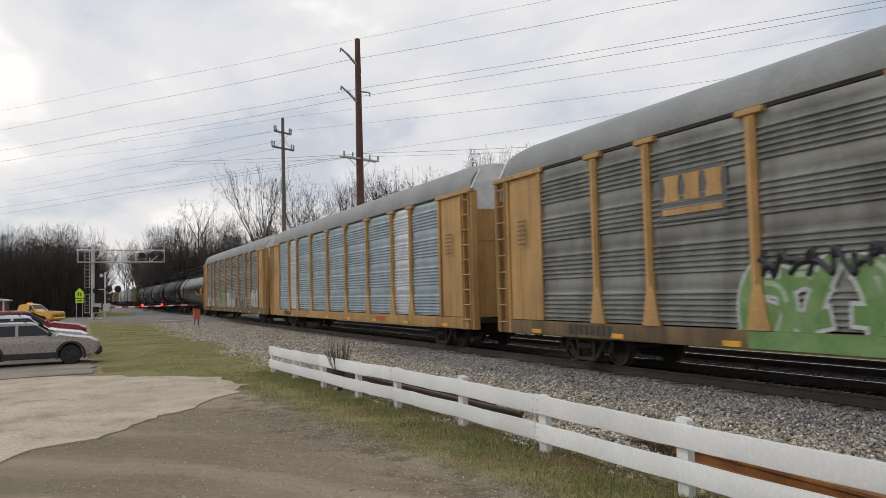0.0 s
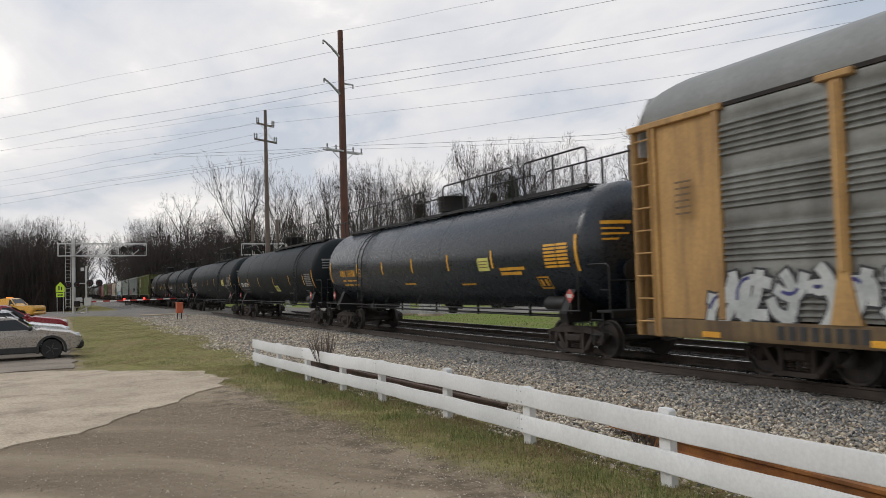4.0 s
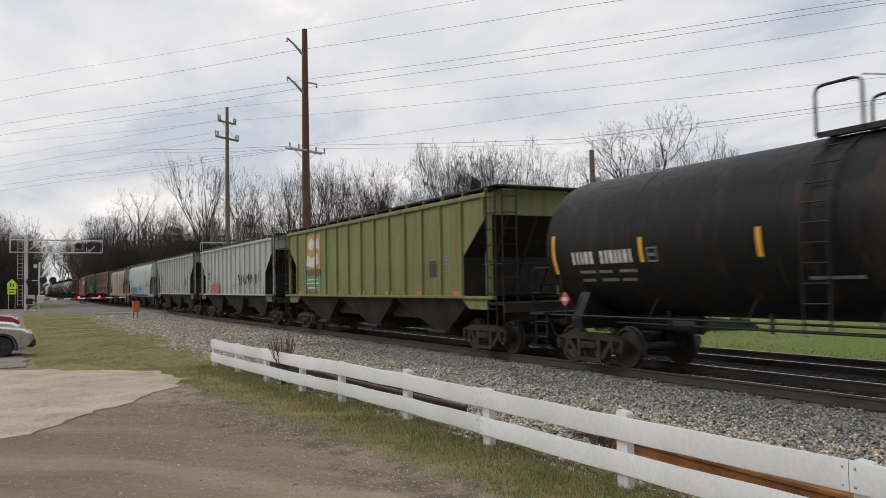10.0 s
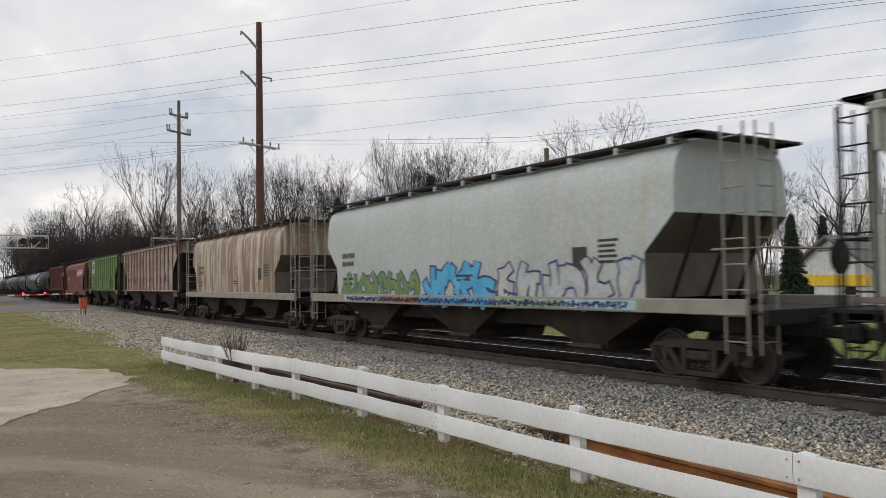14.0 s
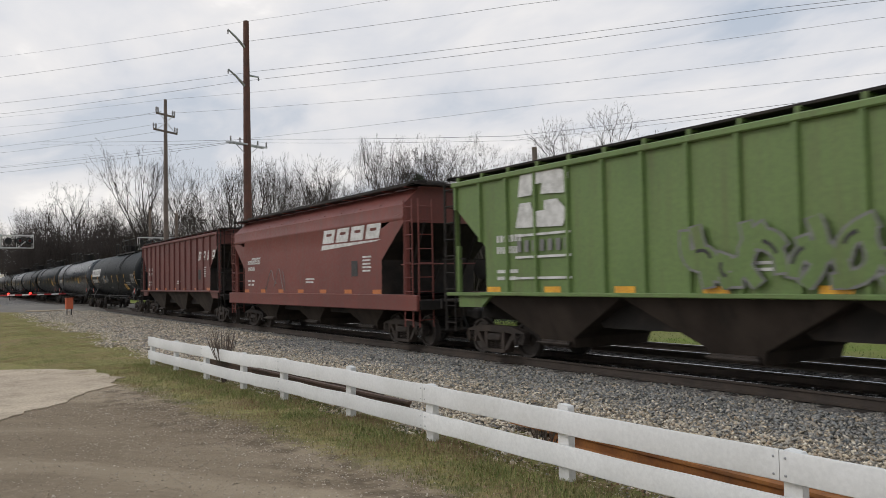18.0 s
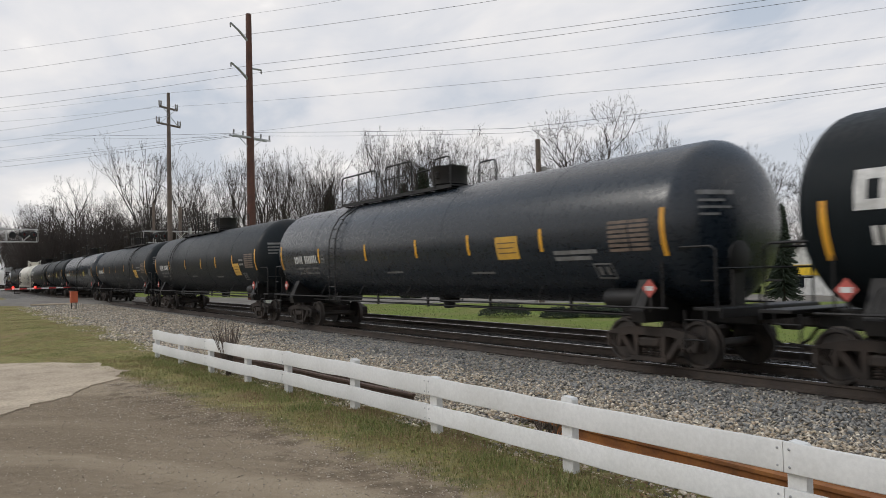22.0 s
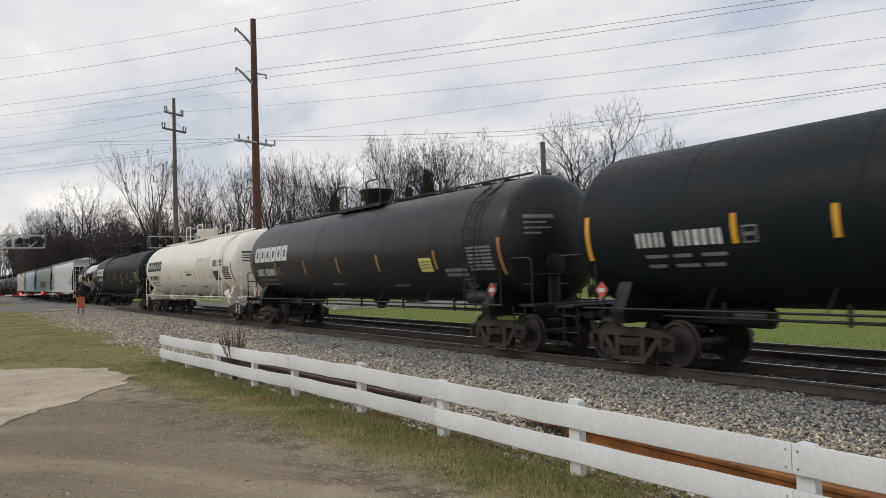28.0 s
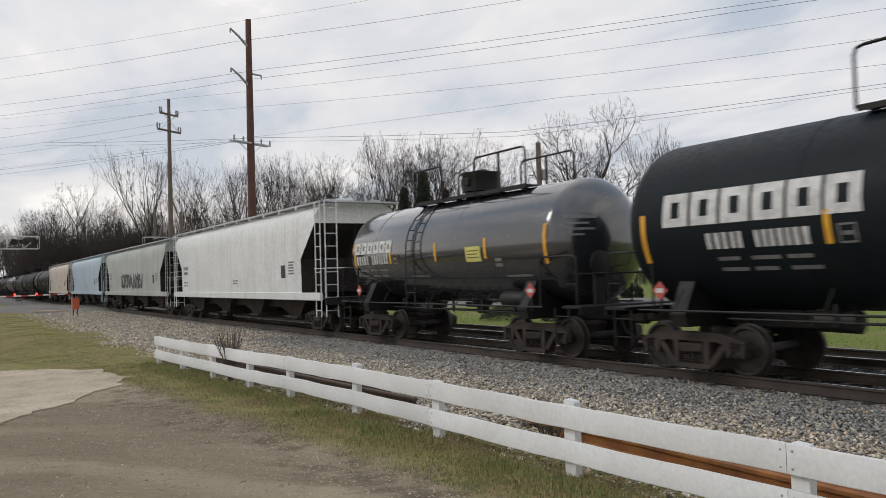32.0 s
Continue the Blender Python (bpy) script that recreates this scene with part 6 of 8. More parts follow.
    hopper_car(*car(29), "flat", H_SKY, hop.format("sky blue", "smooth"), zt=4.15, zb=1.35, ribs=0, walk_mat=GALV, seed=13, bays=4, stripes=False)
    hopper_car(*car(30), "flat", H_SAND, hop.format("sand-coloured", "smooth"), zt=4.1, zb=1.35, ribs=0, walk_mat=GALV, seed=14, bays=4, stripes=False)
    tail = (T_CHAR, T_BLACK, T_CHAR, T_BLUE, T_BLACK, T_CHAR, T_BLACK) * 2 + (T_CHAR,)
    for n, m in enumerate(tail):
        tank_car(*car(31 + n), m, black.format("dark grey" if m is T_CHAR else "black"), dome_x=0.2, platform=(-3.0, 3.0), seed=30 + n)


build_train()


# ---------------------------------------------------------------- paving, fence, clutter by the drive
PAD = surf("pale_concrete", (0.48, 0.4, 0.3), (0.39, 0.322, 0.24), 0.95, 0.0, 0.45, 22, 0.35, (0.15, 0.118, 0.085), 0.6, spec=0.2, grain=1.6, thr=(0.44, 0.75))
ASPHALT = surf("worn_asphalt", (0.21, 0.195, 0.172), (0.155, 0.145, 0.13), 0.95, 0.0, 0.6, 30, 0.3, (0.2, 0.18, 0.155), 0.4, spec=0.15)
LOT = surf("dusty_lot_paving", (0.27, 0.23, 0.185), (0.2, 0.17, 0.135), 0.95, 0.0, 0.5, 20, 0.3, (0.12, 0.1, 0.08), 0.5, spec=0.2, grain=1.5)


def sheet(outline, lift, thick, sub=0.3):
    """A thin slab whose edge is a little ragged and which follows the ground."""
    rng = random.Random(9)
    pts = []
    for i, p in enumerate(outline):
        q = outline[(i + 1) % len(outline)]
        n = max(1, int(math.hypot(q[0] - p[0], q[1] - p[1]) / sub))
        for k in range(n):
            t = k / n
            x, y = p[0] + (q[0] - p[0]) * t, p[1] + (q[1] - p[1]) * t
            pts.append((x + 0.45 * noise.noise((x * 0.7, y * 0.7, 4)) + rng.uniform(-0.1, 0.1), y + 0.3 * noise.noise((x * 0.9, y * 0.9, 8)) + rng.uniform(-0.08, 0.08)))
    bm = bmesh.new()
    vs = [bm.verts.new((x, y, 0)) for x, y in pts]
    f = bm.faces.new(vs)
    bmesh.ops.triangulate(bm, faces=[f])
    bmesh.ops.subdivide_edges(bm, edges=[e for e in bm.edges if e.calc_length() > 2], cuts=2, use_grid_fill=True)
    bmesh.ops.triangulate(bm, faces=bm.faces)
    top = [(v.co.x, v.co.y) for v in bm.verts]
    idx = {v: i for i, v in enumerate(bm.verts)}
    faces = [tuple(idx[v] for v in f.verts) for f in bm.faces]
    border = [(idx[e.verts[0]], idx[e.verts[1]]) for e in bm.edges if len(e.link_faces) == 1]
    bm.free()
    g = Geo()
    n = len(top)
    g.v = [(x, y, ground_z(x, y) + lift) for x, y in top] + [(x, y, ground_z(x, y) + lift - thick) for x, y in top]
    g.f = list(faces) + [(a, b, b + n, a + n) for a, b in border]
    return g


def build_paving():
    solid("pavement", sheet([(-24.8, 0.1), (-22.8, 1.46), (-20.9, 3.1), (-18.7, 3.5), (-16.0, 2.05), (-13.6, 0.7), (-12.4, -0.31), (-11.5, -0.93), (-10, -3.4), (-9, -14), (-27, -14), (-26, -1.2)], 0.022, 0.15), PAD, "pale concrete apron with broken edges", "pavement", "structure", angle=50)
    solid("parking_lot", sheet([(-26.3, 0.45), (-26.3, -14), (-62, -14), (-62, -0.5), (-40, 0.2), (-33, 0.4)], 0.035, 0.1, 0.8), LOT, "dusty grey parking lot under the parked cars", "pavement", "structure", angle=50)
    # the street crosses the tracks at a slant
    d, n = Vector((0.819, 0.574)), Vector((-0.574, 0.819))
    g = Geo()
    rows = []
    for k in range(-30, 75):
        c = Vector((-83.5, 0.6)) + d * (k * 2.0)
        row = []
        for w in (-2.4, 0, 3.3, 6.6, 10, 12.4):
            p = c + n * w
            near = max(0.0, 1 - max(0.0, abs(p.y - 13.5) - 4.0) / 9)
            row.append((p.x, p.y, -0.4 if w in (-2.4, 12.4) else -0.22 + 0.215 * near))
        rows.append(row)
    for r in rows:
        g.v.extend(r)
    for i in range(len(rows) - 1):
        for k in range(5):
            g.f.append((i * 6 + k, i * 6 + k + 1, i * 6 + 7 + k, i * 6 + 6 + k))
    solid("road", g.mesh("road", ASPHALT, 60), None, "worn grey street over the railway crossing", "road", "structure")
    k = Geo()
    k.box(0, 0, -0.16, 5.2, 0.9, 0.12, 0.02)
    solid("sidewalk", k, PAD, "narrow pale concrete walk beside the street", "sidewalk", "structure", m=pose(-71.0, 8.4, 0.0, 0, 0, 58))


build_paving()

FENCE = [(-21.35, 4.62), (-19.4, 4.73), (-17.2, 4.82), (-15.15, 4.95), (-13.36, 5.08), (-11.04, 5.25), (-8.7, 5.26), (-6.24, 5.34), (-3.72, 5.4), (-1.25, 5.46), (1.2, 5.52)]


def build_fence():
    f = thing("board_fence", "low white painted two-board wooden fence", "fence")
    rng = random.Random(4)
    for i, (x, y) in enumerate(FENCE):
        top = 0.43 + rng.choice((0.0, 0.01, 0.015))
        if i in (5, 7):
            top = 0.485
        g = Geo().prism([(-0.075, -0.6), (0.075, -0.6), (0.075, top - 0.02), (0.06, top), (-0.06, top + 0.01), (-0.075, top - 0.01)], 0.0, 0.09)
        part("post", g, WHITE_PAINT, f, m=pose(x + 0.07, y + 0.012, 0, rng.uniform(-1, 1), rng.uniform(-1.2, 1.2), 3))
    joints = [0, 2, 4, 6, 8, 10]
    for level, (zt, zb) in enumerate(((0.455, 0.222), (0.105, -0.115))):
        for a, b in zip(joints[:-1], joints[1:]):
            (x0, y0), (x1, y1) = FENCE[a], FENCE[b]
            ym = FENCE[(a + b) // 2][1]
            pts = []
            for k in range(13):
                t = k / 12
                u = 1 - abs(2 * t - 1)
                x = x0 + (x1 - x0) * t
                y = y0 + (y1 - y0) * t + u * (ym - (y0 + y1) / 2)
                sag = -0.016 * math.sin(math.pi * t) * rng.uniform(0.5, 1.2) + 0.004 * rng.uniform(-1, 1)
                pts.append((x, y, sag))
            rings = []
            for k, (x, y, s) in enumerate(pts):
                e = 0.003 if k == 0 else (-0.003 if k == 12 else 0)
                rings.append([(x + e, y - 0.045, zb + s + 0.006), (x + e, y - 0.039, zb + s), (x + e, y - 0.008, zb + s), (x + e, y - 0.004, zb + s + 0.006), (x + e, y - 0.004, zt + s - 0.006), (x + e, y - 0.009, zt + s), (x + e, y - 0.04, zt + s), (x + e, y - 0.045, zt + s - 0.007)])
            bd = part("rail_board", Geo().loft(rings), WHITE_PAINT, f, angle=40)
            head = shared("screw_head", lambda: Geo().turn([(-0.052, 0.004), (-0.05, 0.009), (-0.045, 0.011), (-0.04, 0.011)], 8, "y").mesh("screw_head", GALV))
            for x, y in ((x0 + 0.05, y0), (x1 - 0.05, y1)):
                for z in (zt - 0.05, zb + 0.05):
                    part("screw_head", head, None, bd, m=pose(x, y, z - 0.004))


build_fence()


def build_loose_rails():
    """Discarded rails that lie on the stone behind the fence."""
    prof = rail_profile()
    def one(x0, y0, x1, y1, z, roll, mat, label):
        L = math.hypot(x1 - x0, y1 - y0)
        g = Geo().prism([(a, b + 0.09) for a, b in prof], -L / 2, L / 2, "x")
        solid("loose_rail", g, mat, label, "rail", m=pose((x0 + x1) / 2, (y0 + y1) / 2, z, roll, 0, math.degrees(math.atan2(y1 - y0, x1 - x0))), group="discarded rails")
    dark = surf("dark_rust", (0.1, 0.062, 0.045), (0.07, 0.045, 0.035), 0.85, 0, 3, 30, 0.3)
    one(-19.6, 5.62, -10.35, 5.98, -0.125, 3, dark, "dark brown rusty rail lying behind the fence")
    one(-20.6, 5.85, -11.6, 6.2, -0.14, -4, dark, "dark brown rusty rail lying behind the fence")
    one(-7.6, 6.38, 2.2, 6.0, -0.15, 4, RUSTY, "orange rusty rail lying behind the fence")
    one(-8.6, 6.62, 1.4, 6.28, -0.14, 90, RUSTY, "orange rusty rail lying on its side")


build_loose_rails()

BARK_TWIG = surf("twig_bark", (0.095, 0.07, 0.055), (0.14, 0.11, 0.088), 0.9, 0.0, 2, 20, 0.2)


def shrub(name, x, y, h, stems, seed, label, spread=0.5):
    rng = random.Random(seed)
    t = thing(name, label, "shrub", pose(x, y, ground_z(x, y)))
    for k in range(stems):
        a = rng.uniform(0, 2 * math.pi)
        lean = rng.uniform(0.1, spread) * h
        g = Geo()
        pts = []
        hh = h * rng.uniform(0.6, 1.0)
        for i in range(6):
            u = i / 5
            pts.append((math.cos(a) * (0.05 + lean * u ** 1.3) + rng.uniform(-0.01, 0.01), math.sin(a) * (0.03 + 0.6 * lean * u ** 1.3), hh * u))
        g.tube(pts, [0.011 * (1 - 0.6 * i / 5) + 0.001 for i in range(6)], 4)
        for b in range(4):
            i = rng.randrange(2, 5)
            p = Vector(pts[i])
            q = p + Vector((math.cos(a) * rng.uniform(0, 0.15) + rng.uniform(-0.1, 0.1), rng.uniform(-0.06, 0.06), rng.uniform(0.1, 0.28)))
            g.tube([p, (p + q) / 2 + Vector((0.01, 0, 0)), q], [0.004, 0.003, 0.0015], 3)
        part("stem", g, BARK_TWIG, t)


shrub("bare_shrub", -16.3, 5.0, 1.12, 46, 3, "leafless brown shrub growing behind the white fence", 0.5)
shrub("dry_weed", -6.95, 5.75, 0.42, 14, 5, "dry brown weed between stones behind the fence", 0.5)


# ---------------------------------------------------------------- grass blades, leaves and grit
def blades(name, count, place, length, width, material, seed, lay=0.5):
    rng = np.random.default_rng(seed)
    x, y = place(rng, count)
    n = len(x)
    z = np.array([ground_z(a, b) for a, b in zip(x, y)])
    a = rng.uniform(0, 2 * math.pi, n)
    L = length * rng.uniform(0.4, 1.2, n)
    lean = rng.uniform(0.2, 1.0, n) * lay
    dx, dy = np.cos(a), np.sin(a)
    wx, wy = -dy * width / 2, dx * width / 2
    v = np.zeros((n, 5, 3))
    for k, (u, s) in enumerate(((0, 1), (0, -1), (0.55, 0.8), (0.55, -0.8), (1, 0))):
        v[:, k, 0] = x + dx * L * lean * u * u * 1.2 + wx * s
        v[:, k, 1] = y + dy * L * lean * u * u * 1.2 + wy * s
        v[:, k, 2] = z - 0.01 + L * u * (1 - 0.45 * lean * u)
    tri = np.array([(0, 1, 2), (1, 3, 2), (2, 3, 4)])
    faces = (tri[None] + (np.arange(n) * 5)[:, None, None]).reshape(-1, 3)
    me = bpy.data.meshes.new(name)
    me.vertices.add(n * 5)
    me.vertices.foreach_set("co", v.ravel())
    me.loops.add(faces.size)
    me.loops.foreach_set("vertex_index", faces.ravel().astype(np.int32))
    me.polygons.add(len(faces))
    me.polygons.foreach_set("loop_start", np.arange(0, faces.size, 3, dtype=np.int32))
    me.update(calc_edges=True)
    me.validate()
    me.materials.append(material)
    return me


def patchy_grass(name, cols, rough):
    """Blade colours that also drift from green to straw over the ground."""
    m = island_mat(name, cols, rough)
    nt = m.node_tree
    bs = nt.nodes["Principled BSDF"]
    old = bs.inputs["Base Color"].links[0].from_socket
    tc = nt.nodes.new("ShaderNodeTexCoord").outputs["Object"]
    big = noise_node(nt, tc, 0.8, 5.0, 0.65).outputs["Fac"]
    col = mixc(nt, step(nt, big, 0.5, 0.6, 0, 0.85), old, (0.225, 0.158, 0.082))
    nt.links.new(mixc(nt, step(nt, big, 0.36, 0.49, 0.85, 0.0), col, (0.095, 0.128, 0.03)), bs.inputs["Base Color"])
    return m


GRASS = patchy_grass("winter_grass", [(0.13, 0.155, 0.038), (0.22, 0.21, 0.068), (0.36, 0.29, 0.145), (0.16, 0.18, 0.046), (0.43, 0.36, 0.2), (0.25, 0.215, 0.085), (0.1, 0.125, 0.03), (0.27, 0.185, 0.1), (0.32, 0.27, 0.12)], 0.8)
LUSH = island_mat("lush_grass", [(0.1, 0.14, 0.03), (0.17, 0.2, 0.05), (0.26, 0.25, 0.085), (0.12, 0.16, 0.035), (0.38, 0.3, 0.15)], 0.75)
LEAF = island_mat("dead_leaves", [(0.16, 0.085, 0.04), (0.26, 0.16, 0.085), (0.34, 0.24, 0.15), (0.12, 0.07, 0.04)], 0.85)


def clumped(x, y, s, t):
    return np.array([noise.noise((a * s, b * s, 9.0)) for a, b in zip(x, y)]) > t


def verge_near(rng, n):
    x = -22 + 23 * rng.uniform(0, 1, n)
    lo = np.maximum(np.minimum(0.085 * x + 4.55, 0.47 * x + 11.85), 0.6)
    y = lo + (5.5 - lo) * rng.uniform(0, 1, n) ** 0.62
    keep = clumped(x, y, 1.1, rng.uniform(-0.75, 0.35, n))
    return x[keep], y[keep]


def fence_foot(rng, n):
    """Tufts that the mower misses, along the foot of the fence and in patches before it."""
    x = -21.5 + 22.5 * rng.uniform(0, 1, n)
    y = 4.62 + 0.042 * (x + 21.4) - 0.12 + np.abs(rng.normal(0, 0.24, n)) * rng.choice((-1, -1, -1, 1), n)
    keep = clumped(x, y, 1.7, rng.uniform(-0.5, 0.45, n))
    return x[keep], y[keep]


def patches(rng, n):
    x = -21 + 22 * rng.uniform(0, 1, n)
    lo = np.maximum(np.minimum(0.085 * x + 4.7, 0.47 * x + 12.2), 0.9)
    y = lo + (5.2 - lo) * rng.uniform(0, 1, n) ** 0.8
    keep = clumped(x + 31, y, 1.3, rng.uniform(0.02, 0.4, n))
    return x[keep], y[keep]


def verge_far(rng, n):
    x = -75 + 53 * rng.uniform(0, 1, n) ** 0.7
    y = 0.6 + 5.0 * rng.uniform(0, 1, n)
    ok = ~((x > -26) & (y < 0.18 * x + 6.2)) & clumped(x, y, 0.6, rng.uniform(-0.8, 0.35, n))
    return x[ok], y[ok]


def lawn_beyond(rng, n):
    x = -60 + 62 * rng.uniform(0, 1, n)
    y = 17.2 + 14 * rng.uniform(0, 1, n) ** 1.4
    return x, y


solid("grass", blades("grass", 130000, verge_near, 0.055, 0.006, GRASS, 21), None, "short winter grass along the white fence", "grass", "stuff")
solid("grass", blades("grass", 100000, verge_far, 0.045, 0.01, GRASS, 22), None, "patchy winter grass beside the parking lot", "grass", "stuff")
solid("grass", blades("grass", 26000, fence_foot, 0.11, 0.007, LUSH, 26, 0.7), None, "rough green tufts along the foot of the fence", "grass", "stuff")
solid("grass", blades("grass", 34000, patches, 0.06, 0.007, LUSH, 27, 0.7), None, "patches of greener grass on the verge", "grass", "stuff")
GREEN = island_mat("lawn_grass", [(0.07, 0.125, 0.022), (0.1, 0.155, 0.035), (0.15, 0.165, 0.05), (0.08, 0.13, 0.025)], 0.8)
solid("grass", blades("grass", 30000, lawn_beyond, 0.07, 0.016, GREEN, 23), None, "green lawn beyond the railway tracks", "grass", "stuff")


def leaf_place(rng, n):
    x = -21 + 22 * rng.uniform(0, 1, n)
    y = np.array([4.7 + 0.03 * (a + 21) for a in x]) + rng.normal(0.1, 0.35, n)
    return x, y


solid("dead_leaves", blades("dead_leaves", 11000, leaf_place, 0.045, 0.03, LEAF, 24, 2.0), None, "brown dead leaves and stalks along the fence", "leaves", "stuff")


def grit_place(rng, n):
    x = -20 + 20 * rng.uniform(0, 1, n)
    y = 0.085 * x + 4.55 - 4.2 * rng.uniform(0, 1, n) ** 2.0 + rng.normal(0, 0.25, n)
    z = np.array([ground_z(a, b) for a, b in zip(x, y)])
    return x, y, z + 0.003


GRIT = island_mat("drive_gravel", [(0.3, 0.25, 0.19), (0.44, 0.37, 0.29), (0.55, 0.48, 0.39), (0.38, 0.31, 0.235), (0.22, 0.18, 0.135)], 0.9)
solid("gravel", stones("gravel", 12000, grit_place, 0.012, GRIT, 25), None, "scattered small gravel on the soil drive", "gravel", "stuff")


# ---------------------------------------------------------------- parked vehicles
TYRE = surf("tyre_rubber", (0.014, 0.014, 0.014), (0.022, 0.021, 0.02), 0.85, 0, 5, 30, 0.2)
TRIM = surf("black_trim", (0.016, 0.016, 0.017), (0.024, 0.024, 0.024), 0.6, 0, 5, 30, 0.1)
RIM = surf("dark_rim", (0.05, 0.05, 0.052), (0.08, 0.08, 0.08), 0.35, 0.7, 5, 30, 0.05)
CHROME = surf("bright_rim", (0.55, 0.55, 0.56), (0.5, 0.5, 0.5), 0.25, 0.9, 5, 30, 0.03)
LAMP = surf("headlamp_lens", (0.6, 0.6, 0.6), (0.5, 0.5, 0.5), 0.1, 0.2, 5, 30, 0.0)


def car_glass():
    m, nt, bs = shader("tinted_glass")
    bs.inputs["Base Color"].default_value = (0.015, 0.018, 0.02, 1)
    bs.inputs["Roughness"].default_value = 0.05
    bs.inputs["Specular IOR Level"].default_value = 0.35
    return m


CAR_GLASS = car_glass()


def car_paint(name, c):
    return surf(name, c, tuple(0.92 * v for v in c), 0.3, 0.3, 1.5, 20, 0.0, tuple(0.7 * v for v in c), 0.15, coat=0.5, grain=0.1)


def vehicle(name, label, category, m, paint, L=4.6, W=1.86, H=1.66, hood=1.08, belt=1.06, screen=0.95, r1=0.1, r0=-1.75, tail=-2.15, bed=False, beacon=False, clad=True, rim=None, rails=True, wr=0.37):
    """A parked car, front towards its own x axis; the body is drawn as a side outline and rounded across its width."""
    v = thing(name, label, category, m, "parked vehicles")
    hl, w = L / 2, W / 2
    fa, ra = hl - 0.98, -hl + 0.95         # axles
    lo = 0.3

    def arch(x):
        return [(x + (wr + 0.07) * math.cos(a), wr + (wr + 0.07) * math.sin(a)) for a in [math.pi * (1.06 - 1.12 * k / 12) for k in range(13)]]
    under = [(-hl + 0.06, lo + 0.14), (ra - wr - 0.12, lo)] + arch(ra) + [(ra + wr + 0.14, lo - 0.04), (fa - wr - 0.14, lo - 0.04)] + arch(fa) + [(fa + wr + 0.12, lo), (hl - 0.1, lo + 0.1)]
    if bed:
        over = [(hl, 0.55), (hl + 0.02, 0.75), (hl - 0.02, hood - 0.12), (hl - 0.12, hood - 0.02), (screen, hood + 0.08), (screen - 0.1, belt), (tail, belt), (tail - 0.06, belt - 0.06), (-hl + 0.05, belt - 0.06), (-hl, belt - 0.1), (-hl, 0.55)]
    else:
        over = [(hl - 0.02, 0.52), (hl + 0.03, 0.66), (hl, 0.8), (hl - 0.1, hood - 0.24), (hl - 0.32, hood - 0.12), (screen + 0.3, hood - 0.01), (screen, hood + 0.05), (screen - 0.15, belt), (tail, belt + 0.06), (-hl + 0.08, belt), (-hl + 0.02, 0.85), (-hl, 0.6)]
    side = under + over
    cz = 0.7

    def ring(y, k, dz=0.0):
        return [(x * (1 - 0.35 * k), y, cz + (z - cz) * (1 - k) + (dz if z > cz else 0)) for x, z in side]
    body = Geo().loft([ring(-w, 0.05), ring(-w + 0.02, 0.02), ring(-w + 0.09, 0.0), ring(-w * 0.55, -0.012, 0.02), ring(0, -0.02, 0.035), ring(w * 0.55, -0.012, 0.02), ring(w - 0.09, 0.0), ring(w - 0.02, 0.02), ring(w, 0.05)])
    part("body", body, paint, v, angle=40)
    # cabin shell with its glass let in
    zb, zr = belt - 0.05, H - 0.07

    def wide(z):
        return w * (0.95 - 0.2 * (z - zb) / (H - zb))
    cab = [(screen + 0.02, zb), (r1 + 0.1, zr - 0.03), (r1 - 0.12, H - 0.02), ((r0 + r1) / 2, H), (r0 + 0.15, H - 0.03), (r0 - 0.02, zr - 0.04), (tail - 0.02, zb)]
    part("cabin", Geo().loft([[(x, s * wide(z) * k, z - (0.03 if z > zr - 0.1 else 0) * (abs(s) > 0.9)) for x, z in cab] for s, k in ((-1, 1), (-0.93, 1), (-0.5, 1), (0, 1), (0.5, 1), (0.93, 1), (1, 1))]), paint, v, angle=40)
    zt = zr - 0.06
    xa = lambda z: screen + (r1 + 0.1 - screen) * (z - zb) / (zr - 0.03 - zb)
    xb = lambda z: tail + (r0 - tail) * (z - zb) / (zr - 0.04 - zb)
    z0 = belt + 0.05
    for sy in (-1, 1):
        def pane(pts):
            return Geo().add([(x, sy * (wide(z) + 0.004), z) for x, z in pts] + [(x, sy * (wide(z) - 0.02), z) for x, z in pts], [tuple(range(len(pts)))] + [(k, (k + 1) % len(pts), (k + 1) % len(pts) + len(pts), k + len(pts)) for k in range(len(pts))])
        mid = (screen + tail) / 2 + 0.15
        cuts = [(mid + 0.06, xa(z0) - 0.12, xa(zt) - 0.1)] + ([] if bed else [(-1.28, mid - 0.04, None)])
        part("side_window", pane([(mid + 0.05, z0), (xa(z0) - 0.1, z0), (xa(zt) - 0.08, zt), (mid + 0.05, zt)]), CAR_GLASS, v)
        if not bed:
            part("side_window", pane([(-1.2, z0), (mid - 0.05, z0), (mid - 0.05, zt), (-1.2, zt)]), CAR_GLASS, v)
            part("side_window", pane([(xb(z0) + 0.22, z0 + 0.03), (-1.3, z0), (-1.3, zt), (xb(zt) + 0.22, zt)]), CAR_GLASS, v)
        part("mirror", Geo().box(screen - 0.32, sy * (w + 0.1), belt + 0.1, 0.16, 0.22, 0.16, 0.05), TRIM if clad else paint, v)
        for hx in (-1.0, 0.02):
            part("door_handle", Geo().box(hx, sy * (w - 0.005), belt - 0.14, 0.2, 0.03, 0.03, 0.01), paint, v)
        for dx in (-1.12, mid - 0.02, fa - wr - 0.2):
            part("door_gap", Geo().box(dx, sy * (w - 0.012), 0.78, 0.012, 0.02, 0.5), TRIM, v)
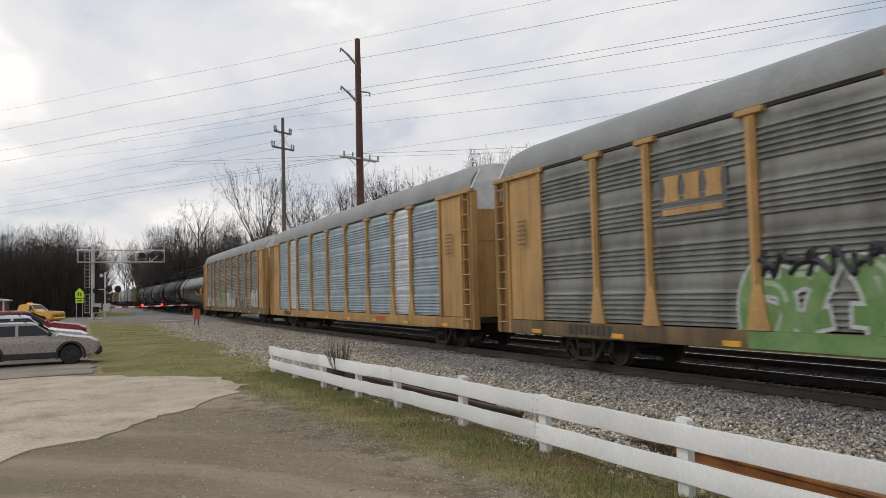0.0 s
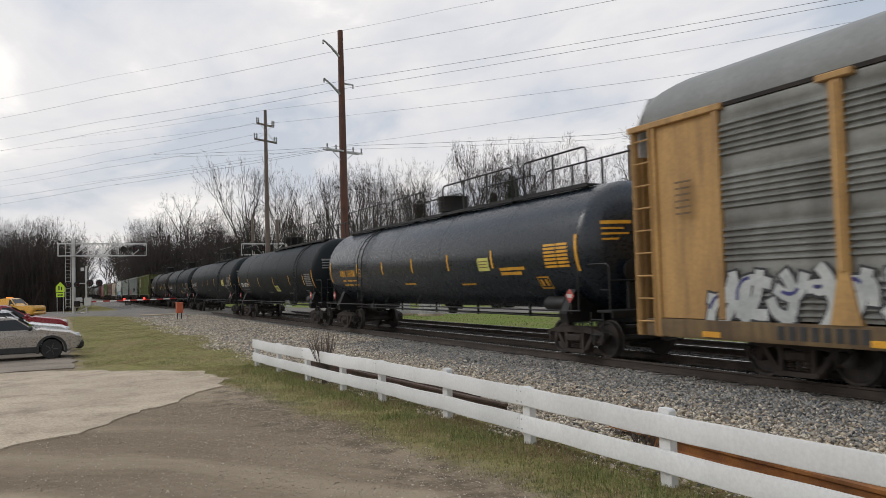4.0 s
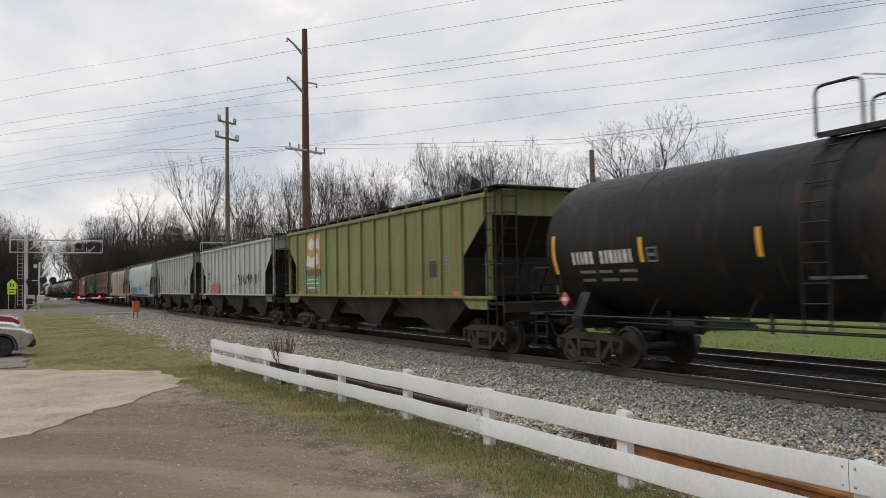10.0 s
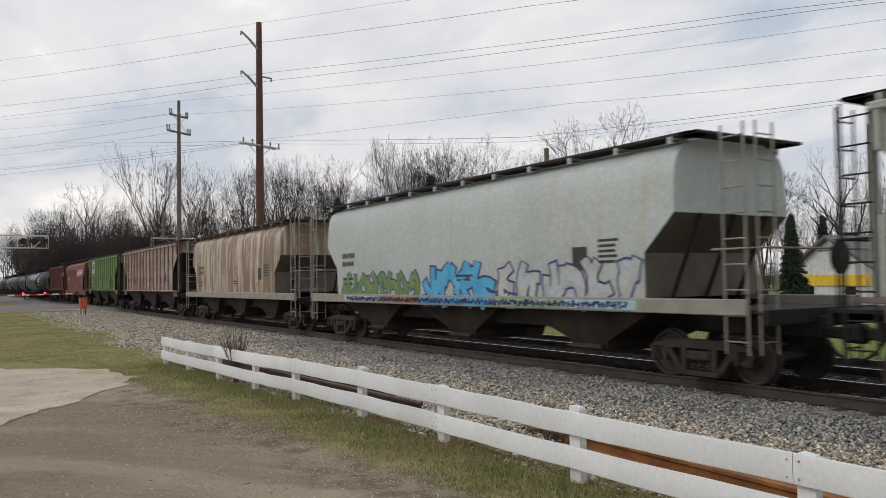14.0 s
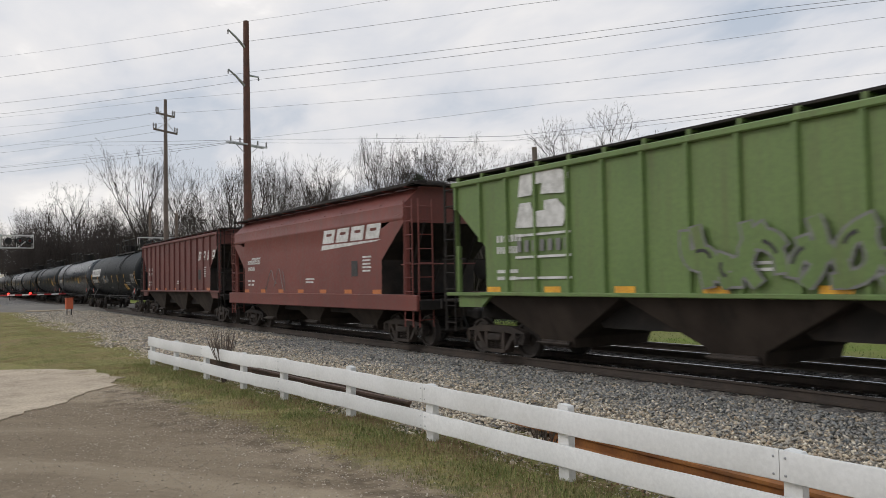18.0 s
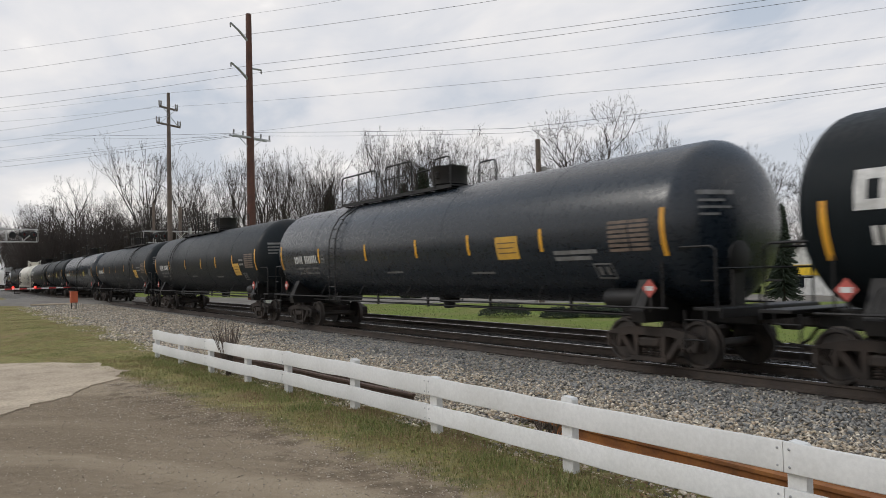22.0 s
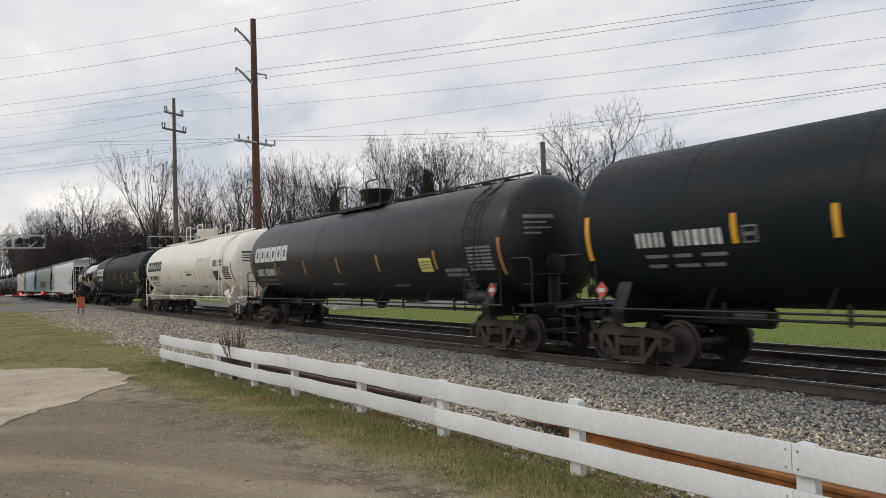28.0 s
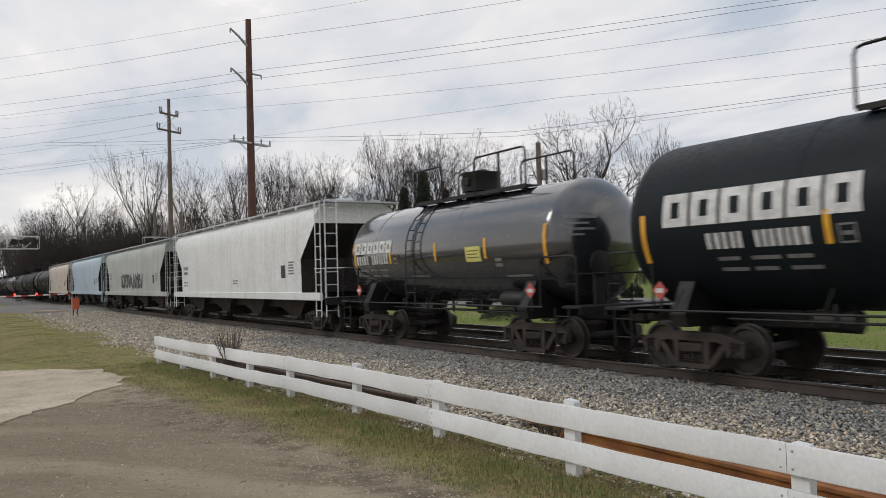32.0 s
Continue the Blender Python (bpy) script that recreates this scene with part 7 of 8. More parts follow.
        if clad:
            part("sill_cladding", Geo().box((ra + fa) / 2, sy * (w - 0.02), 0.38, fa - ra - 2 * wr - 0.1, 0.07, 0.24, 0.03), TRIM, v)
            for x in (ra, fa):
                o, i_ = [], []
                for k in range(15):
                    a = math.pi * (1.1 - 1.2 * k / 14)
                    o.append((x + (wr + 0.15) * math.cos(a), wr + (wr + 0.14) * math.sin(a)))
                    i_.append((x + (wr + 0.06) * math.cos(a), wr + (wr + 0.06) * math.sin(a)))
                g = Geo()
                n = len(o)
                y0, y1 = sy * (w + 0.012), sy * (w - 0.1)
                g.add([(a, y0, b) for a, b in o] + [(a, y0, b) for a, b in i_] + [(a, y1, b) for a, b in o] + [(a, y1, b) for a, b in i_],
                      [q for k in range(n - 1) for q in ((k, k + 1, n + k + 1, n + k), (k, k + 2 * n, k + 1 + 2 * n, k + 1), (n + k, n + k + 1, 3 * n + k + 1, 3 * n + k))])
                part("wheel_arch", g, TRIM, v, "black plastic wheel arch")
        part("headlamp", Geo().box(hl - 0.16, sy * w * 0.76, hood - 0.24, 0.3, 0.4, 0.1, 0.03), LAMP, v)
        part("tail_lamp", Geo().box(-hl + 0.08, sy * w * 0.84, belt - 0.12, 0.14, 0.2, 0.2, 0.03), RED_PAINT, v)
        if rails and not bed:
            part("roof_rail", Geo().tube([(r0 + 0.2, sy * w * 0.66, H - 0.05), (r0 + 0.3, sy * w * 0.66, H + 0.025), (r1 - 0.35, sy * w * 0.66, H + 0.025), (r1 - 0.22, sy * w * 0.66, H - 0.05)], 0.018, 6), TRIM, v)
    wsx = [(xa(z) + 0.012, z) for z in (z0 - 0.02, zt + 0.02)]
    part("windscreen", Geo().add([(wsx[0][0], -wide(z0) * 0.9, wsx[0][1]), (wsx[0][0], wide(z0) * 0.9, wsx[0][1]), (wsx[1][0], wide(zt) * 0.9, wsx[1][1]), (wsx[1][0], -wide(zt) * 0.9, wsx[1][1])], [(0, 1, 2, 3)]), CAR_GLASS, v)
    part("front_bumper", Geo().box(hl - 0.06, 0, 0.5, 0.34, W * 0.93, 0.34 if clad else 0.24, 0.09), TRIM if clad else paint, v)
    part("rear_bumper", Geo().box(-hl + 0.06, 0, 0.5, 0.2, W * 0.9, 0.22, 0.07), TRIM if clad else paint, v)
    part("grille", Geo().box(hl + 0.005, 0, 0.74, 0.06, W * 0.6, 0.14, 0.03), TRIM, v)
    part("underbody", Geo().box(0, 0, 0.36, L - 0.9, W * 0.72, 0.2), TRIM, v)
    for x in (ra, fa):
        for sy in (-1, 1):
            wh = part("wheel", Geo().turn([(-0.11, 0.22), (-0.115, wr - 0.035), (-0.08, wr), (0.08, wr), (0.115, wr - 0.035), (0.11, 0.22)], 26, "y"), TYRE, v, "black tyre", pose(x, sy * (w - 0.13), wr))
            rg = Geo().turn([(sy * 0.05, 0.24), (sy * 0.1, 0.24), (sy * 0.1, 0.215), (sy * 0.06, 0.2), (sy * 0.06, 0.02)], 20, "y")
            for k in range(5):
                a = 2 * math.pi * k / 5
                rg.tube([(0.04 * math.cos(a), sy * 0.095, 0.04 * math.sin(a)), (0.22 * math.cos(a), sy * 0.1, 0.22 * math.sin(a))], 0.026, 5)
            part("rim", rg, rim or RIM, wh)
    if bed:
        # flat black sheet on the closed bed, standing in for its shaded hollow
        part("bed_cavity", Geo().box((tail - hl) / 2 - 0.05, 0, belt - 0.045, hl + tail - 0.3, W * 0.82, 0.02), TRIM, v)
    if beacon:
        part("beacon", Geo().box(-0.1, 0, H + 0.04, 0.25, 0.7, 0.1, 0.04), glow("amber_beacon", (0.9, 0.3, 0.03), 0.6), v, "amber roof beacon")
    return v


RED_PAINT = surf("lamp_red", (0.3, 0.02, 0.02), (0.25, 0.02, 0.02), 0.3, 0, 4, 20, 0)


def parked(x, y_front, L):
    y = y_front - L / 2
    return pose(x, y, ground_z(x, y) + 0.035, 0, 0, 90)


vehicle("suv_car", "taupe sport utility car with black cladding, parked nose to grass", "car", parked(-33.6, 0.62, 4.62), car_paint("taupe_paint", (0.3, 0.27, 0.235)), 4.62, H=1.62)
vehicle("suv_car", "white sport utility car with dark roof rails, parked", "car", parked(-37.2, 0.3, 4.8), car_paint("white_paint", (0.6, 0.6, 0.6)), 4.8, H=1.78, hood=1.14, belt=1.14, clad=False, rim=CHROME)
vehicle("suv_car", "red sport utility car parked in the dusty lot", "car", parked(-43.0, 0.22, 4.7), car_paint("red_paint", (0.24, 0.018, 0.026)), 4.7, H=1.76, hood=1.12, belt=1.1, r1=-0.15, clad=False, rim=CHROME, rails=False)
vehicle("pickup_truck", "yellow work pickup with amber roof beacon", "truck", pose(-81.0, -4.15, ground_z(-81, -4.15), 0, 0, 58), car_paint("yellow_paint", (0.6, 0.31, 0.03)), 5.5, W=1.95, H=1.9, hood=1.15, belt=1.18, screen=1.15, r1=0.45, r0=-0.6, tail=-0.75, bed=True, beacon=True, clad=False, rails=False)


# ---------------------------------------------------------------- railway crossing signals
ALU = surf("aluminium_paint", (0.5, 0.5, 0.49), (0.42, 0.42, 0.41), 0.5, 0.3, 2, 20, 0.08)
RED_LIT = glow("red_signal_lit", (1.0, 0.04, 0.03), 3.0)
RED_DARK = surf("red_lens_unlit", (0.08, 0.012, 0.012), (0.06, 0.01, 0.01), 0.2, 0, 5, 20, 0)


def signal_pair(parent, y, z, lit, x=0.0, face=1):
    """Two round hooded lamps with black backing discs, side by side."""
    for k, s in enumerate((-1, 1)):
        d = part("signal_lamp", Geo().turn([(0.0, 0.02), (0.0, 0.29), (0.03, 0.3), (0.04, 0.28), (0.05, 0.17), (0.3, 0.165), (0.3, 0.15), (0.06, 0.15)], 20, "x"), BLACK_STEEL, parent, m=pose(x, y + s * 0.38, z, 0, 0, 0 if face > 0 else 180))
        part("lens", Geo().turn([(0.05, 0.02), (0.07, 0.15), (0.062, 0.15)], 16, "x"), RED_LIT if lit and k else RED_DARK, d)


def cantilever(x, y, z, turn, reach, back, label, lit=False, h=6.3):
    """A mast with a latticed arm over the street, its lamps and, if given, the lowered barrier."""
    t = thing("crossing_signal", label, "crossing signal", pose(x, y, z, 0, 0, turn), "railway crossing signals")
    part("mast", Geo().tube([(0, 0, 0), (0, 0, h + 0.35)], 0.16, 14).box(0, 0, 0.05, 0.6, 0.6, 0.1, 0.02), ALU, t)
    part("service_ladder", ladder_geo(0.4, 0.5, h, 18, bar=0.016).mesh("service_ladder", ALU), None, t, m=pose(-0.05, -0.45, 0, 0, 0, 90))
    arm = Geo()
    z0, z1 = h - 1.12, h - 0.02
    for zz in (z0, z1):
        for xx in (-0.3, 0.3):
            arm.tube([(xx, -back, zz), (xx, reach, zz)], 0.045, 6)
    n = int((reach + back) / 1.1)
    for k in range(n + 1):
        yy = -back + (reach + back) * k / n
        for xx in (-0.3, 0.3):
            arm.tube([(xx, yy, z0), (xx, yy, z1)], 0.025, 5)
            if k < n and k % 2:
                arm.tube([(xx, yy, z0), (xx, yy + (reach + back) / n, z1)], 0.022, 5)
    arm.box(0, (reach - back) / 2, z0 + 0.03, 0.62, reach + back, 0.03)
    part("lattice_arm", arm, ALU, t)
    part("arm_railing", Geo().tube([(0.3, -back, z1), (0.3, -back, z1 + 0.02), (-0.3, -back, z1 + 0.02)], 0.03, 5), ALU, t)
    signal_pair(t, reach - 0.75, h - 0.5, lit, 0.35)
    signal_pair(t, reach - 1.5, h - 0.5, False, -0.35, -1)
    part("crossbuck_brace", Geo().tube([(0.32, reach - 4.2, z0 + 0.1), (0.32, reach - 3.3, z1 - 0.1)], 0.04, 4).tube([(0.32, reach - 3.3, z0 + 0.1), (0.32, reach - 4.2, z1 - 0.1)], 0.04, 4), MARK, t)
    signal_pair(t, -0.12, 2.6, False, 0.3)
    part("control_case", Geo().box(0.0, 0.4, 1.0, 0.5, 0.55, 0.9, 0.03), ALU, t)
    part("foot_brace", Geo().tube([(0.2, 0.3, 0.15), (0.5, 1.2, 0.65)], 0.06, 6).tube([(0.2, 0.3, 0.05), (0.9, 0.7, 0.05)], 0.07, 6), ALU, t)
    return t


def gate(x, y, z, turn, reach, label):
    """A lowered red and white barrier arm with lamps, on its own short mast."""
    t = thing("crossing_gate", label, "crossing gate", pose(x, y, z, 0, 0, turn))
    part("mast", Geo().tube([(0, 0, 0), (0, 0, 4.3)], 0.075, 10), ALU, t)
    part("machine_case", Geo().box(0, 0.15, 1.1, 0.5, 0.6, 0.75, 0.05), ALU, t)
    part("counterweight", Geo().box(0.1, -0.75, 0.95, 0.3, 0.5, 0.5, 0.05).box(0.1, -0.2, 1.05, 0.08, 1.0, 0.1), GRIME, t)
    white, red = surf_cache("gate_white", (0.7, 0.7, 0.68)), surf_cache("gate_red", (0.4, 0.03, 0.03))
    n = int(reach / 0.55)
    for k in range(n):
        y0 = 0.3 + (reach - 0.3) * k / n
        part("arm_band", Geo().box(0.12, y0 + (reach - 0.3) / n / 2, 1.1 + 0.004 * k, 0.05, (reach - 0.3) / n, 0.13 - 0.003 * k), white if k % 2 else red, t)
    for f, lit in ((0.42, True), (0.64, True), (0.97, False)):
        part("arm_lamp", Geo().turn([(0.0, 0.05), (0.02, 0.09), (0.06, 0.09), (0.08, 0.05)], 12, "x", (0.16, reach * f, 1.25)), RED_LIT if lit else RED_DARK, t)
    for k in (0.42, 0.7):
        part("arm_prop", Geo().box(0.12, reach * k + 0.3, 0.72, 0.06, 0.5, 0.06).box(0.12, reach * k + 0.1, 0.9, 0.05, 0.05, 0.4), GRIME, t)
    part("lamp_arm", Geo().tube([(0, -0.55, 2.75), (0, 0.55, 2.75)], 0.045, 6).box(0, -0.3, 4.0, 0.04, 0.3, 0.3, 0.01), ALU, t)
    signal_pair(t, 0.72, 2.75, False, 0.1)
    return t


cantilever(-78, 0.95, 0.05, 7, 6.2, 1.25, "silver lattice cantilever with railway crossing lamps")
gate(-77.2, 1.95, 0.0, -12, 7.6, "lowered red and white crossing barrier with lit lamps")
cantilever(-79, 20.6, -0.1, 186, 4.6, 1.0, "silver lattice cantilever beyond the tracks, lamp lit", True, h=6.4)


def marker_box():
    t = thing("marker_box", "faded orange utility box on two short posts", "utility box", pose(-59.2, 7.55, -0.28, 0, 0, 8))
    orange = surf("faded_orange", (0.52, 0.12, 0.05), (0.45, 0.1, 0.045), 0.6, 0, 2, 20, 0.1)
    part("case", Geo().box(0, 0, 0.88, 0.3, 0.46, 0.72, 0.03), orange, t)
    part("lid", Geo().box(0, 0, 1.26, 0.34, 0.5, 0.05, 0.015), orange, t)
    for s in (-1, 1):
        part("post", Geo().box(0, s * 0.14, 0.28, 0.05, 0.05, 0.62, 0.005), GRIME, t)


marker_box()


def school_sign():
    t = thing("school_sign", "bright yellow-green pentagon sign on twin posts", "road sign", pose(-92, -0.16, -0.28, 0, 0, 4))
    lime = surf("lime_sign", (0.55, 0.78, 0.04), (0.5, 0.72, 0.04), 0.45, 0, 2, 20, 0.02)
    part("sign_plate", Geo().prism([(-0.42, 2.35), (0.42, 2.35), (0.42, 2.95), (0, 3.4), (-0.42, 2.95)], -0.02, 0.02, "x"), lime, t)
    part("symbol", Geo().box(0.026, -0.12, 2.78, 0.008, 0.12, 0.4).box(0.026, 0.12, 2.74, 0.008, 0.12, 0.34), MARK_BLACK, t)
    part("lower_plate", Geo().box(0, 0, 2.05, 0.04, 0.78, 0.44, 0.01), lime, t)
    part("lettering_bar", Geo().box(0.024, 0, 2.05, 0.008, 0.5, 0.12), MARK_BLACK, t)
    for s in (-1, 1):
        part("post", Geo().box(-0.05, s * 0.3, 1.4, 0.05, 0.05, 3.0), GALV, t)


school_sign()


def equipment_case(x, y, rz, w, d, h, label):
    t = thing("equipment_cabinet", label, "cabinet", pose(x, y, -0.3, 0, 0, rz), "signal cabinets")
    part("case", Geo().box(0, 0, h / 2 + 0.15, w, d, h, 0.03), ALU, t)
    part("base", Geo().box(0, 0, 0.08, w + 0.3, d + 0.3, 0.16, 0.02), PAD, t)
    part("lid", Geo().box(0, 0, h + 0.19, w + 0.1, d + 0.1, 0.08, 0.02), ALU, t)
    for k in range(2):
        part("door", Geo().box(-w / 4 + k * w / 2, -d / 2 - 0.012, h / 2 + 0.15, w / 2 - 0.06, 0.02, h - 0.2, 0.008), ALU, t)
        part("handle", Geo().box(-w / 4 + k * w / 2 + w * 0.16, -d / 2 - 0.04, h / 2 + 0.15, 0.03, 0.04, 0.2, 0.008), GRIME, t)


equipment_case(-50.3, 19.6, 86, 3.3, 2.0, 1.9, "white railway signal hut on short legs beyond the tracks")
equipment_case(-46.9, 21.6, 80, 1.2, 1.0, 1.0, "small silver signal cabinet on the far side")


def red_trailer():
    t = thing("red_shed", "dark red shed with pale trim behind the lot", "shed", pose(-60, -6.2, -0.4, 0, 0, 0))
    red = surf("barn_red", (0.13, 0.018, 0.018), (0.1, 0.016, 0.016), 0.7, 0, 2, 20, 0.1)
    part("wall", Geo().box(0, 0, 1.15, 4.0, 3.4, 2.3, 0.02), red, t)
    part("roof", Geo().prism([(-1.9, 2.28), (1.9, 2.28), (1.9, 2.36), (0, 2.62), (-1.9, 2.36)], -2.15, 2.15, "x"), GALV, t)
    for s in (-1, 1):
        part("trim", Geo().box(2.02, s * 1.66, 1.15, 0.05, 0.1, 2.3), MARK, t)


red_trailer()


# ---------------------------------------------------------------- power poles and wires
POLE = surf("pole_red_brown", (0.105, 0.045, 0.03), (0.075, 0.035, 0.026), 0.85, 0, 1.5, 18, 0.3, (0.16, 0.12, 0.1), 0.3, 0.8)
POLE_GREY = surf("pole_grey_brown", (0.16, 0.125, 0.1), (0.12, 0.095, 0.08), 0.85, 0, 1.5, 18, 0.3, (0.08, 0.06, 0.05), 0.3, 0.8)
INSUL = surf("insulator_grey", (0.3, 0.29, 0.29), (0.22, 0.22, 0.22), 0.3, 0, 4, 20, 0)
CABLE = surf("weathered_cable", (0.09, 0.09, 0.095), (0.12, 0.12, 0.125), 0.6, 0.2, 4, 20, 0)
LINE = 25.2             # bearing of the power line


def insulator(g, x, y, z, h=0.28, r=0.05):
    g.turn([(z, r * 0.5), (z + h * 0.15, r), (z + h * 0.3, r * 0.6), (z + h * 0.45, r), (z + h * 0.6, r * 0.6), (z + h * 0.75, r), (z + h, r * 0.5)], 8, "z", (x, y, 0))


def main_pole():
    t = thing("utility_pole", "tall red-brown power pole with steel arms", "utility pole", pose(-60.6, 20.57, -0.3, 0, 0, LINE), "utility poles")
    part("shaft", Geo().tube([(0, 0, 0), (0, 0, 12), (0, 0, 22.9)], [0.36, 0.3, 0.22], 14), POLE, t)
    for z, s, l in ((20.7, -1, 1.9), (17.6, -1, 1.9), (18.6, 1, 1.3)):
        lift = 1.05 if s < 0 else 0.1
        # short steel arms, the two on one side rising outwards
        a = part("davit_arm", Geo().tube([(0, 0.1 * s, z), (0, s * l * 0.55, z + lift * 0.6), (0, s * l, z + lift)] if s < 0 else [(0, 0.1, z), (0, l, z + 0.08)], [0.11, 0.09, 0.07] if s < 0 else [0.09, 0.07], 8), GALV, t)
        g = Geo()
        insulator(g, 0, s * l, z + lift - 0.35, 0.35, 0.07)
        part("insulator", g, INSUL, a)
    arm = part("crossarm", Geo().box(0.2, 0, 13.0, 0.1, 4.0, 0.13, 0.02).box(-0.2, 0, 13.0, 0.1, 4.0, 0.13, 0.02), GALV, t, "paired steel crossarm")
    for k in range(5):
        g = Geo()
        insulator(g, 0.2, -1.9 + 0.95 * k, 13.07, 0.36, 0.08)
        part("insulator", g, INSUL, arm)
    part("brace", Geo().tube([(0, -1.2, 12.95), (0, 0, 12.1)], 0.03, 5).tube([(0, 1.2, 12.95), (0, 0, 12.1)], 0.03, 5), GALV, t)


def second_pole():
    t = thing("utility_pole", "slender weathered power pole with two crossarms", "utility pole", pose(-77.9, 18.4, -0.3, 0, 0, LINE + 8), "utility poles")
    part("shaft", Geo().tube([(0, 0, 0), (0, 0, 10), (0, 0, 19.9)], [0.28, 0.22, 0.15], 12), POLE_GREY, t)
    for z, w in ((18.4, 2.4), (16.8, 3.1)):
        a = part("crossarm", Geo().box(0, 0, z, 0.14, w, 0.18, 0.02), POLE_GREY, t)
        for s in (-1, -0.8, 0.8, 1):
            g = Geo()
            insulator(g, 0, s * w / 2, z + 0.09, 0.5, 0.09)
            part("insulator", g, INSUL, a)
    part("brace", Geo().tube([(0.1, -0.9, 18.4), (0.1, 1.2, 16.8)], 0.03, 5).tube([(0.1, 0.9, 18.4), (0.1, -1.2, 16.8)], 0.03, 5), GALV, t)


def plain_pole(x, y, h, label, arm=True, r=0.16):
    t = thing("utility_pole", label, "utility pole", pose(x, y, -0.3, 0, 0, LINE + 30), "utility poles")
    part("shaft", Geo().tube([(0, 0, 0), (0, 0, h)], [r * 1.25, r], 10), POLE_GREY, t)
    if arm:
        part("crossarm", Geo().box(0, 0, h - 1.3, 0.1, 1.7, 0.12, 0.01), POLE_GREY, t)
        part("transformer", Geo().turn([(h - 2.4, 0.1), (h - 2.36, 0.2), (h - 1.75, 0.2), (h - 1.7, 0.08)], 12, "z", (0.35, 0, 0)), INSUL, t)


main_pole()
second_pole()
plain_pole(-38.6, 31.7, 10.3, "grey wooden pole behind the lawn")
plain_pole(-83.1, 18.06, 9.7, "grey wooden pole behind the crossing", False, 0.13)
plain_pole(-79.6, 19.8, 9.1, "short grey wooden pole behind the tracks", False)


def wire(name, pts, r, label):
    """A wire through points, sagging a little between them; both ends run on out of view."""
    P = [Vector(p) for p in pts]
    P = [P[0] + (P[0] - P[1]) * 1.3] + P + [P[-1] + (P[-1] - P[-2]) * 1.6]
    out = []
    for a, b in zip(P[:-1], P[1:]):
        for k in range(6):
            t = k / 6
            p = a.lerp(b, t)
            out.append(p - Vector((0, 0, 0.0035 * (b - a).length * 4 * t * (1 - t))))
    out.append(P[-1])
    solid(name, Geo().tube(out, r, 5), CABLE, label, "power line", group="power lines")


WIRES = [
    ((-90.6, 4.4, 24.9), (-60.6, 20.6, 22.6), (-50.6, 26.0, 21.9)),
    ((-90.7, 4.3, 22.8), (-61.9, 19.9, 21.1), (-39.9, 31.7, 19.5)),
    ((-90.7, 4.3, 20.2), (-59.5, 21.1, 18.4), (-27.0, 38.7, 16.5)),
    ((-90.7, 4.3, 19.1), (-61.9, 19.9, 17.9), (-25.0, 39.8, 16.1)),
    ((-77.9, 18.4, 19.6), (-37.7, 33.0, 15.5), (-22.1, 41.3, 15.0)),
    ((-77.2, 17.0, 17.9), (-37.7, 32.9, 14.0), (-22.2, 41.3, 13.5)),
    ((-78.2, 19.6, 15.3), (-37.7, 32.9, 12.8), (-22.2, 41.3, 12.1)),
    ((-59.2, 21.4, 13.0), (-40.5, 31.4, 11.0), (-22.3, 41.3, 11.1)),
    ((-59.2, 21.3, 12.7), (-40.5, 31.4, 10.7), (-22.3, 41.3, 10.9)),
    ((-90.8, 4.3, 13.7), (-61.8, 19.9, 13.1), (-60.8, 20.5, 13.1)),
    ((-90.8, 4.3, 13.2), (-61.8, 19.9, 13.0), (-60.8, 20.5, 12.9)),
    ((-112, 5.3, 20.4), (-77.9, 18.0, 18.4), (-76.5, 18.6, 18.3)),
    ((-112, 5.3, 19.1), (-77.9, 18.2, 17.3), (-76.5, 18.8, 17.2)),
    ((-112, 5.3, 18.3), (-77.9, 18.4, 16.6), (-76.5, 19.0, 16.5)),
]
for i, pts in enumerate(WIRES):
    if i in (9, 10, 11, 12, 13):
        pts = pts[:2]
        P0, P1 = Vector(pts[0]), Vector(pts[1])
        ends = [P0 + (P0 - P1) * 1.3, P0, P1]
        out = []
        for a, b in zip(ends[:-1], ends[1:]):
            for k in range(6):
                t = k / 6
                out.append(a.lerp(b, t) - Vector((0, 0, 0.0035 * (b - a).length * 4 * t * (1 - t))))
        out.append(P1)
        solid("power_wire", Geo().tube(out, 0.012, 5), CABLE, "thin dark power line sagging to a pole", "power line", group="power lines")
    else:
        wire("power_wire", pts, 0.013 if i in (1, 2, 3, 7) else 0.009, "thin dark power line strung between poles")


# ---------------------------------------------------------------- trees
BARK = surf("grey_bark", (0.045, 0.037, 0.031), (0.075, 0.063, 0.054), 0.95, 0, 1.0, 14, 0.4)
TWIG = surf("twig_grey_brown", (0.036, 0.028, 0.023), (0.054, 0.043, 0.036), 0.95, 0, 0.3, 6, 0.0)


